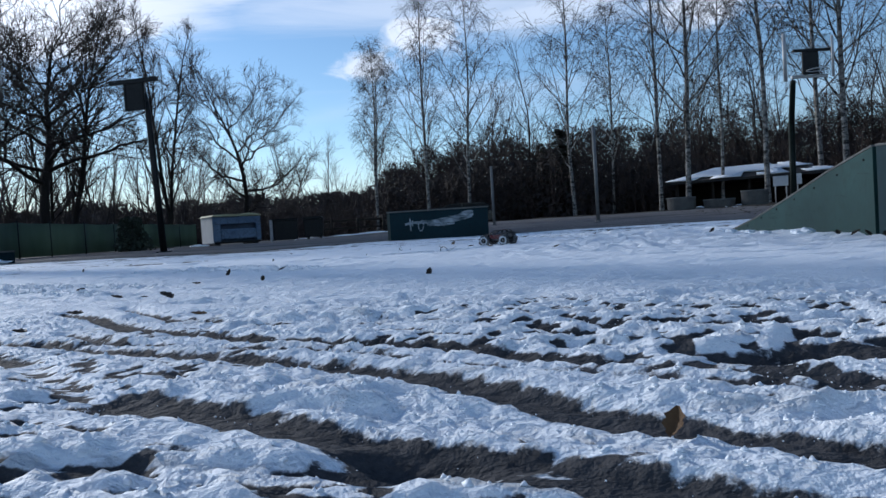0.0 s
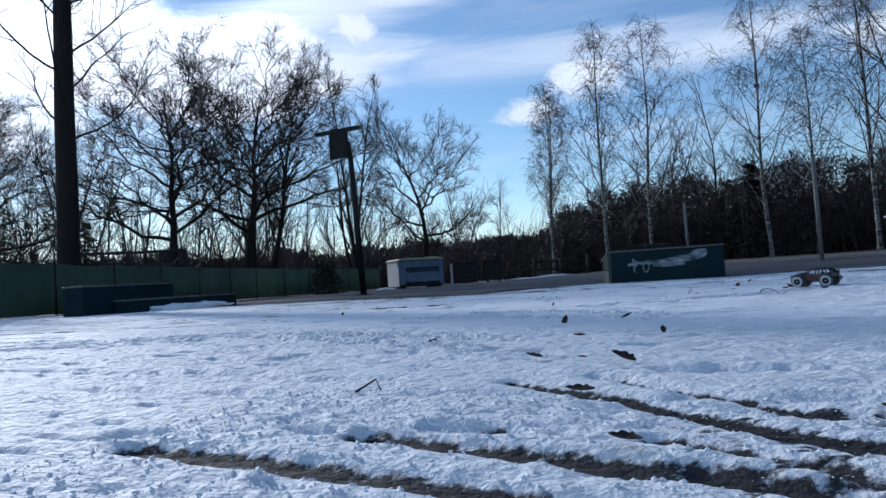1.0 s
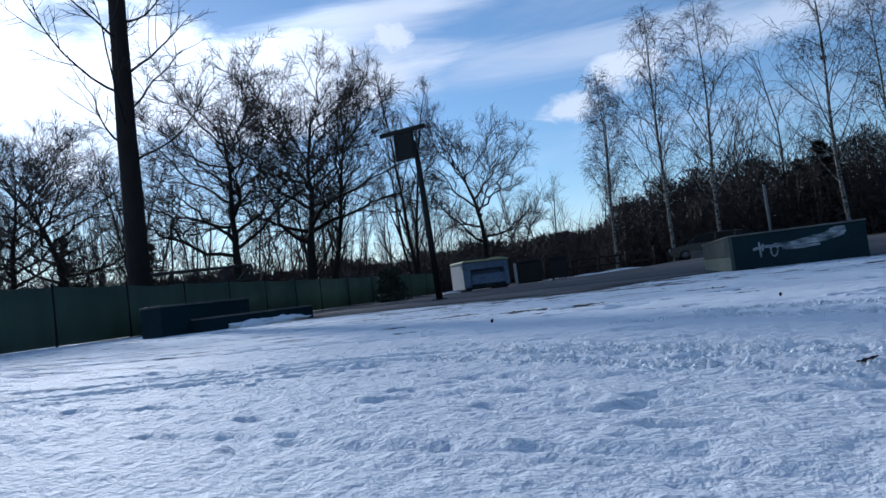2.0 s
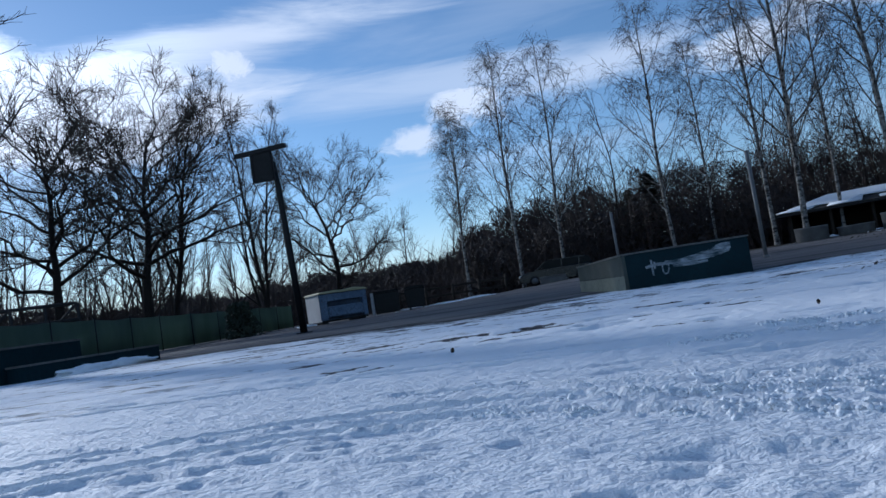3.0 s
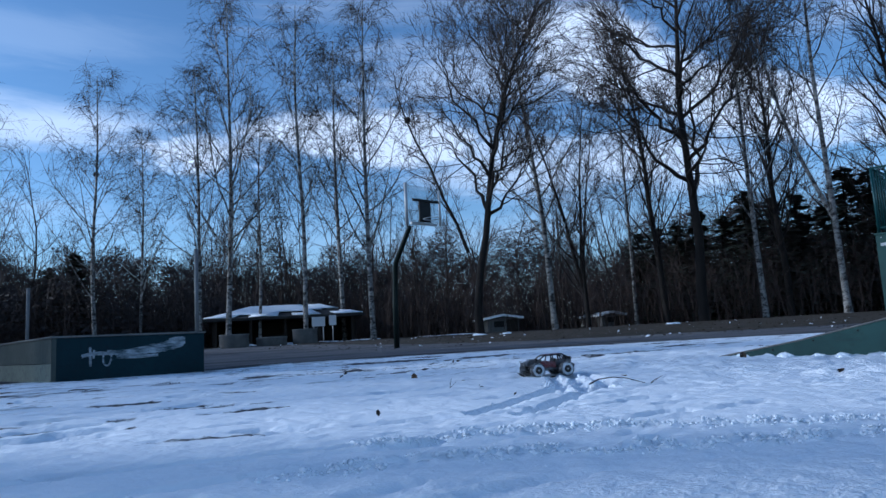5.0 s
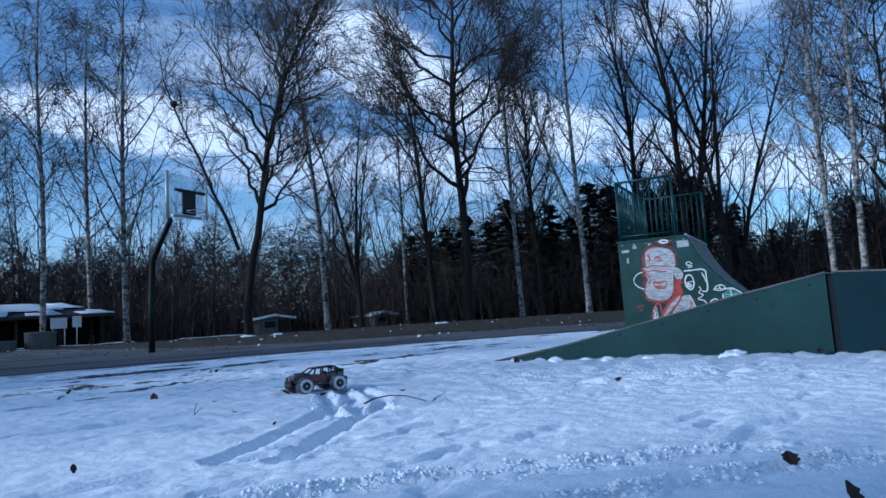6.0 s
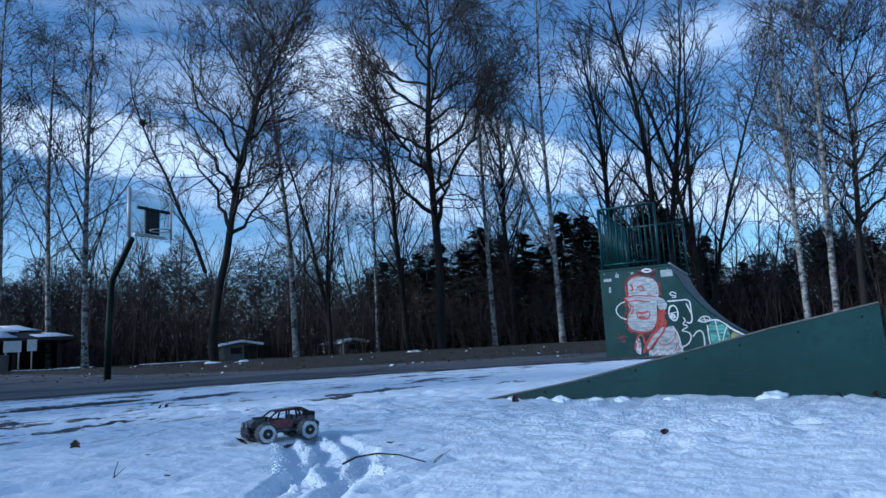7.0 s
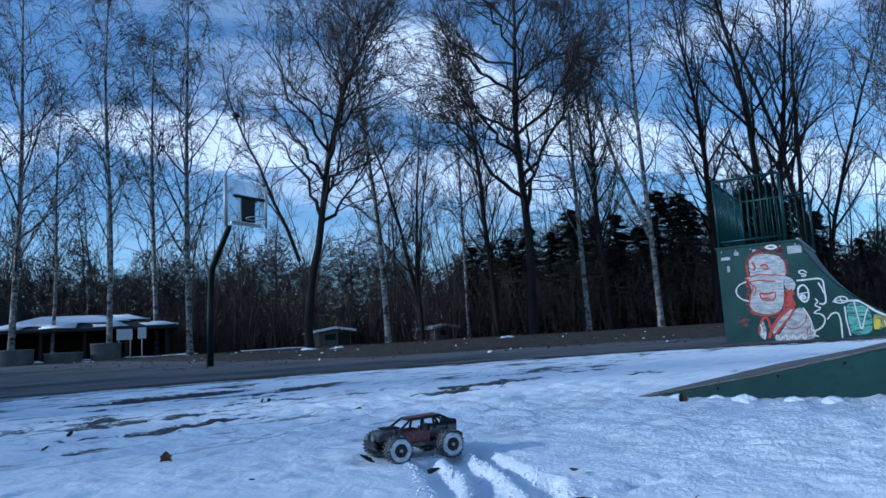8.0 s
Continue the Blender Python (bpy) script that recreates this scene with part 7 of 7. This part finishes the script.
leaf(-0.9, 2.6, 0.03, 0.4, 0.1, True)
leaf(0.2, 3.1, 0.03, 2.0, -0.3, True)
leaf(2.6, 3.9, 0.05, 0.9, -0.4, True)


def stick(points, r, lab):
    v, f = [], []
    pts = [Vector(p) for p in points]
    tube_arrays(pts, [r * (1 - 0.5 * k / (len(pts) - 1)) for k in range(len(pts))], 6, v, f)
    ob = from_lists("twig", v, f, M_BARK, None, "", True)
    tagged(ob, lab, "twig")


stick([(1.655, 2.10, 0.012), (1.665, 2.06, 0.030), (1.69, 2.01, 0.038), (1.715, 1.96, 0.034), (1.745, 1.90, 0.016)], 0.0028, "thin dark bowed twig lying on the snow")
stick([(1.27, 2.51, 0.008), (1.275, 2.515, 0.03), (1.285, 2.52, 0.05)], 0.0016, "thin forked stalk standing in the snow")
stick([(1.268, 2.51, 0.012), (1.295, 2.50, 0.036)], 0.0013, "thin forked stalk standing in the snow")
for k in range(2):
    stick([(1.755, 1.88, 0.014), (1.765 + 0.012 * k, 1.885 - 0.01 * k, 0.02 + 0.006 * (k % 3)), (1.785 + 0.014 * k, 1.875 - 0.013 * k, 0.022 + 0.009 * ((k + 1) % 3))], 0.0013, "dry grass stalk lying on the snow")
stick([(1.13, -0.80, 0.012), (1.16, -0.785, 0.03), (1.165, -0.78, 0.012)], 0.002, "thin bent twig poking from the snow")


def crumbs():
    """Loose snow: broken clods on the ridges, grains by the grooves, knobbly crust round the first ruts."""
    rs = np.random.RandomState(8)
    px, py, ps = [], [], []
    for line, w, depth, scrape, churn in RUTS:
        for (ax, ay), (bx, by) in zip(line[:-1], line[1:]):
            ln = math.hypot(bx - ax, by - ay)
            nx, ny = -(by - ay) / ln, (bx - ax) / ln
            n = int(ln * (300 if scrape else 40 + 5200 * churn ** 2 * (1.0 if churn < 0.45 else 1.7)))
            t, r1, ridge = rs.rand(n), rs.rand(n), rs.rand(n) < 0.86
            sign = np.where(rs.rand(n) < 0.5, -1, 1)
            o = np.where(ridge, sign * (w + 0.012) + rs.normal(0, 0.011, n), rs.normal(0, 0.045, n))
            size = np.where(ridge, 0.0016 + (0.001 + 0.0085 * churn) * r1 ** 1.9, 0.0012 + 0.0045 * r1 ** 4)
            if scrape:
                o, size = sign * w * rs.normal(1.05, 0.4, n), 0.0006 + 0.0022 * r1 ** 3
            px.append(ax + (bx - ax) * t + nx * o)
            py.append(ay + (by - ay) * t + ny * o)
            ps.append(size)
    n = 7000
    px.append(rs.uniform(1.0, 3.0, n))
    py.append(rs.uniform(-1.8, -0.75, n))
    ps.append(0.0014 + 0.0028 * rs.rand(n) ** 2)
    x, y, size = np.concatenate(px), np.concatenate(py), np.concatenate(ps)
    bare = on_ground(x, y, "bare")
    clump = fbm(x * 16, y * 16, 2, 45) + 0.12 * (rs.rand(len(x)) - 0.5) > -0.04
    keep = ((bare < 0.34) | (size < 0.0014)) & (clump | (y < -0.7))
    x, y, size = x[keep], y[keep], size[keep]
    z = on_ground(x, y) + size * 0.25
    axes = np.array([(1, 0, 0), (-1, 0, 0), (0, 1, 0), (0, -1, 0), (0, 0, 0.75), (0, 0, -0.75)])
    a = rs.uniform(0, 6.28, len(x))
    ca, sa = np.cos(a)[:, None], np.sin(a)[:, None]
    d = axes[None] * rs.uniform(0.6, 1.4, (len(x), 6, 1)) + rs.normal(0, 0.18, (len(x), 6, 3))
    d = np.stack([d[..., 0] * ca - d[..., 1] * sa, d[..., 0] * sa + d[..., 1] * ca, d[..., 2]], -1) * size[:, None, None]
    v = (d + np.stack([x, y, z], -1)[:, None]).reshape(-1, 3)
    oct_f = np.array([(0, 2, 4), (2, 1, 4), (1, 3, 4), (3, 0, 4), (2, 0, 5), (1, 2, 5), (3, 1, 5), (0, 3, 5)])
    f = (oct_f[None] + 6 * np.arange(len(x))[:, None, None]).reshape(-1, 3)
    tagged(from_lists("snow_crumbs", v.tolist(), f.tolist(), M_SNOW, smooth=True), "loose crumbs of snow thrown along the wheel ruts", "snow", kind="stuff")


crumbs()


def snow_heap(x, y, rx, ry, h, seed, lab="rounded lump of old snow by the ramp's foot", group="lumps of snow"):
    bm = bmesh.new()
    bmesh.ops.create_icosphere(bm, subdivisions=4, radius=1)
    for v in bm.verts:
        k = 1 + 0.5 * noise.noise(v.co * 1.7 + Vector((seed, 0, 0))) + 0.2 * noise.noise(v.co * 5 + Vector((0, seed, 0)))
        v.co = Vector((v.co.x * rx * k, v.co.y * ry * k, v.co.z * h * k))
    ob = part("snow_lump", bm, M_SNOW, None, "", True)
    ob.matrix_world = Matrix.Translation((x, y, 0.01 + land(x, y)))
    tagged(ob, lab, "snow", group)


for hx, hy, hrx, hry, hh in ((3.58, 1.58, 0.05, 0.06, 0.035), (3.42, 2.78, 0.03, 0.035, 0.02), (3.44, 2.62, 0.025, 0.03, 0.018), (3.42, 2.5, 0.03, 0.04, 0.024), (3.46, 2.33, 0.02, 0.03, 0.016), (3.47, 2.2, 0.03, 0.03, 0.02), (3.5, 1.98, 0.025, 0.03, 0.018)):
    snow_heap(hx, hy, hrx, hry, hh, hx * 7)
for hx, hy, hrx, hry in ((-7.35, 6.7, 0.16, 0.45), (-7.4, 7.5, 0.14, 0.5)):
    snow_heap(hx, hy, hrx, hry, 0.09, hy, "white bank of snow along the ledge's foot", "snow by the ledge")
for hx, hy, hrx, hry in ((-11.0, 29.9, 0.8, 0.15), (-9.4, 30.3, 0.9, 0.14), (-7.9, 30.7, 0.8, 0.14), (-12.9, 23.0, 0.4, 0.2)):
    snow_heap(hx, hy, hrx, hry, 0.07, hx * 2, "thin strip of old snow at the asphalt's far edge", "strips of snow by the asphalt")
for hx, hy, hrx, hry in ((13.4, 37.9, 1.0, 0.35), (15.6, 38.4, 1.3, 0.3), (20.5, 36.5, 2.4, 0.22), (7.8, 33.5, 0.5, 0.3), (9.3, 33.2, 0.5, 0.3), (14.8, 24.0, 0.35, 0.2), (15.4, 23.0, 0.3, 0.15), (21.0, 19.5, 0.5, 0.15)):
    snow_heap(hx, hy, hrx, hry, 0.10, hx * 3, "thin strip of old snow on the leafy verge", "strips of snow on the verge")


def verge_litter():
    """Fallen leaves and last flecks of snow, strewn over the verge and the asphalt by it."""
    rs = np.random.RandomState(31)
    for name, n, mat, lo, hi, lab, cat in (("fallen_leaves", 1300, M_LEAFD, 0.02, 0.05, "brown fallen leaves strewn on the verge", "leaves"), ("snow_flecks", 45, M_SNOW, 0.03, 0.08, "small flecks of old snow on the verge", "snow")):
        x, y = rs.uniform(6, 24, n), rs.uniform(7, 34, n)
        far = np.hypot(x, y)
        keep = (far > 15) & (far < 36)
        x, y = x[keep], y[keep]
        z = on_ground(x, y)
        v, f = [], []
        for px, py, pz in zip(x, y, z):
            s, a = rs.uniform(lo, hi), rs.uniform(0, 6.28)
            u = Vector((math.cos(a), math.sin(a), rs.uniform(-0.2, 0.5))) * s
            w = Vector((-math.sin(a), math.cos(a), rs.uniform(0.0, 0.7))) * s * 0.5
            c = Vector((px, py, pz + 0.012))
            b = len(v)
            v += [tuple(c - u), tuple(c + w), tuple(c + u), tuple(c - w), tuple(c + Vector((0, 0, s * 0.35)))]
            f += [(b, b + 1, b + 4), (b + 1, b + 2, b + 4), (b + 2, b + 3, b + 4), (b + 3, b, b + 4)]
        tagged(from_lists(name, v, f, mat), lab, cat, kind="stuff")


verge_litter()
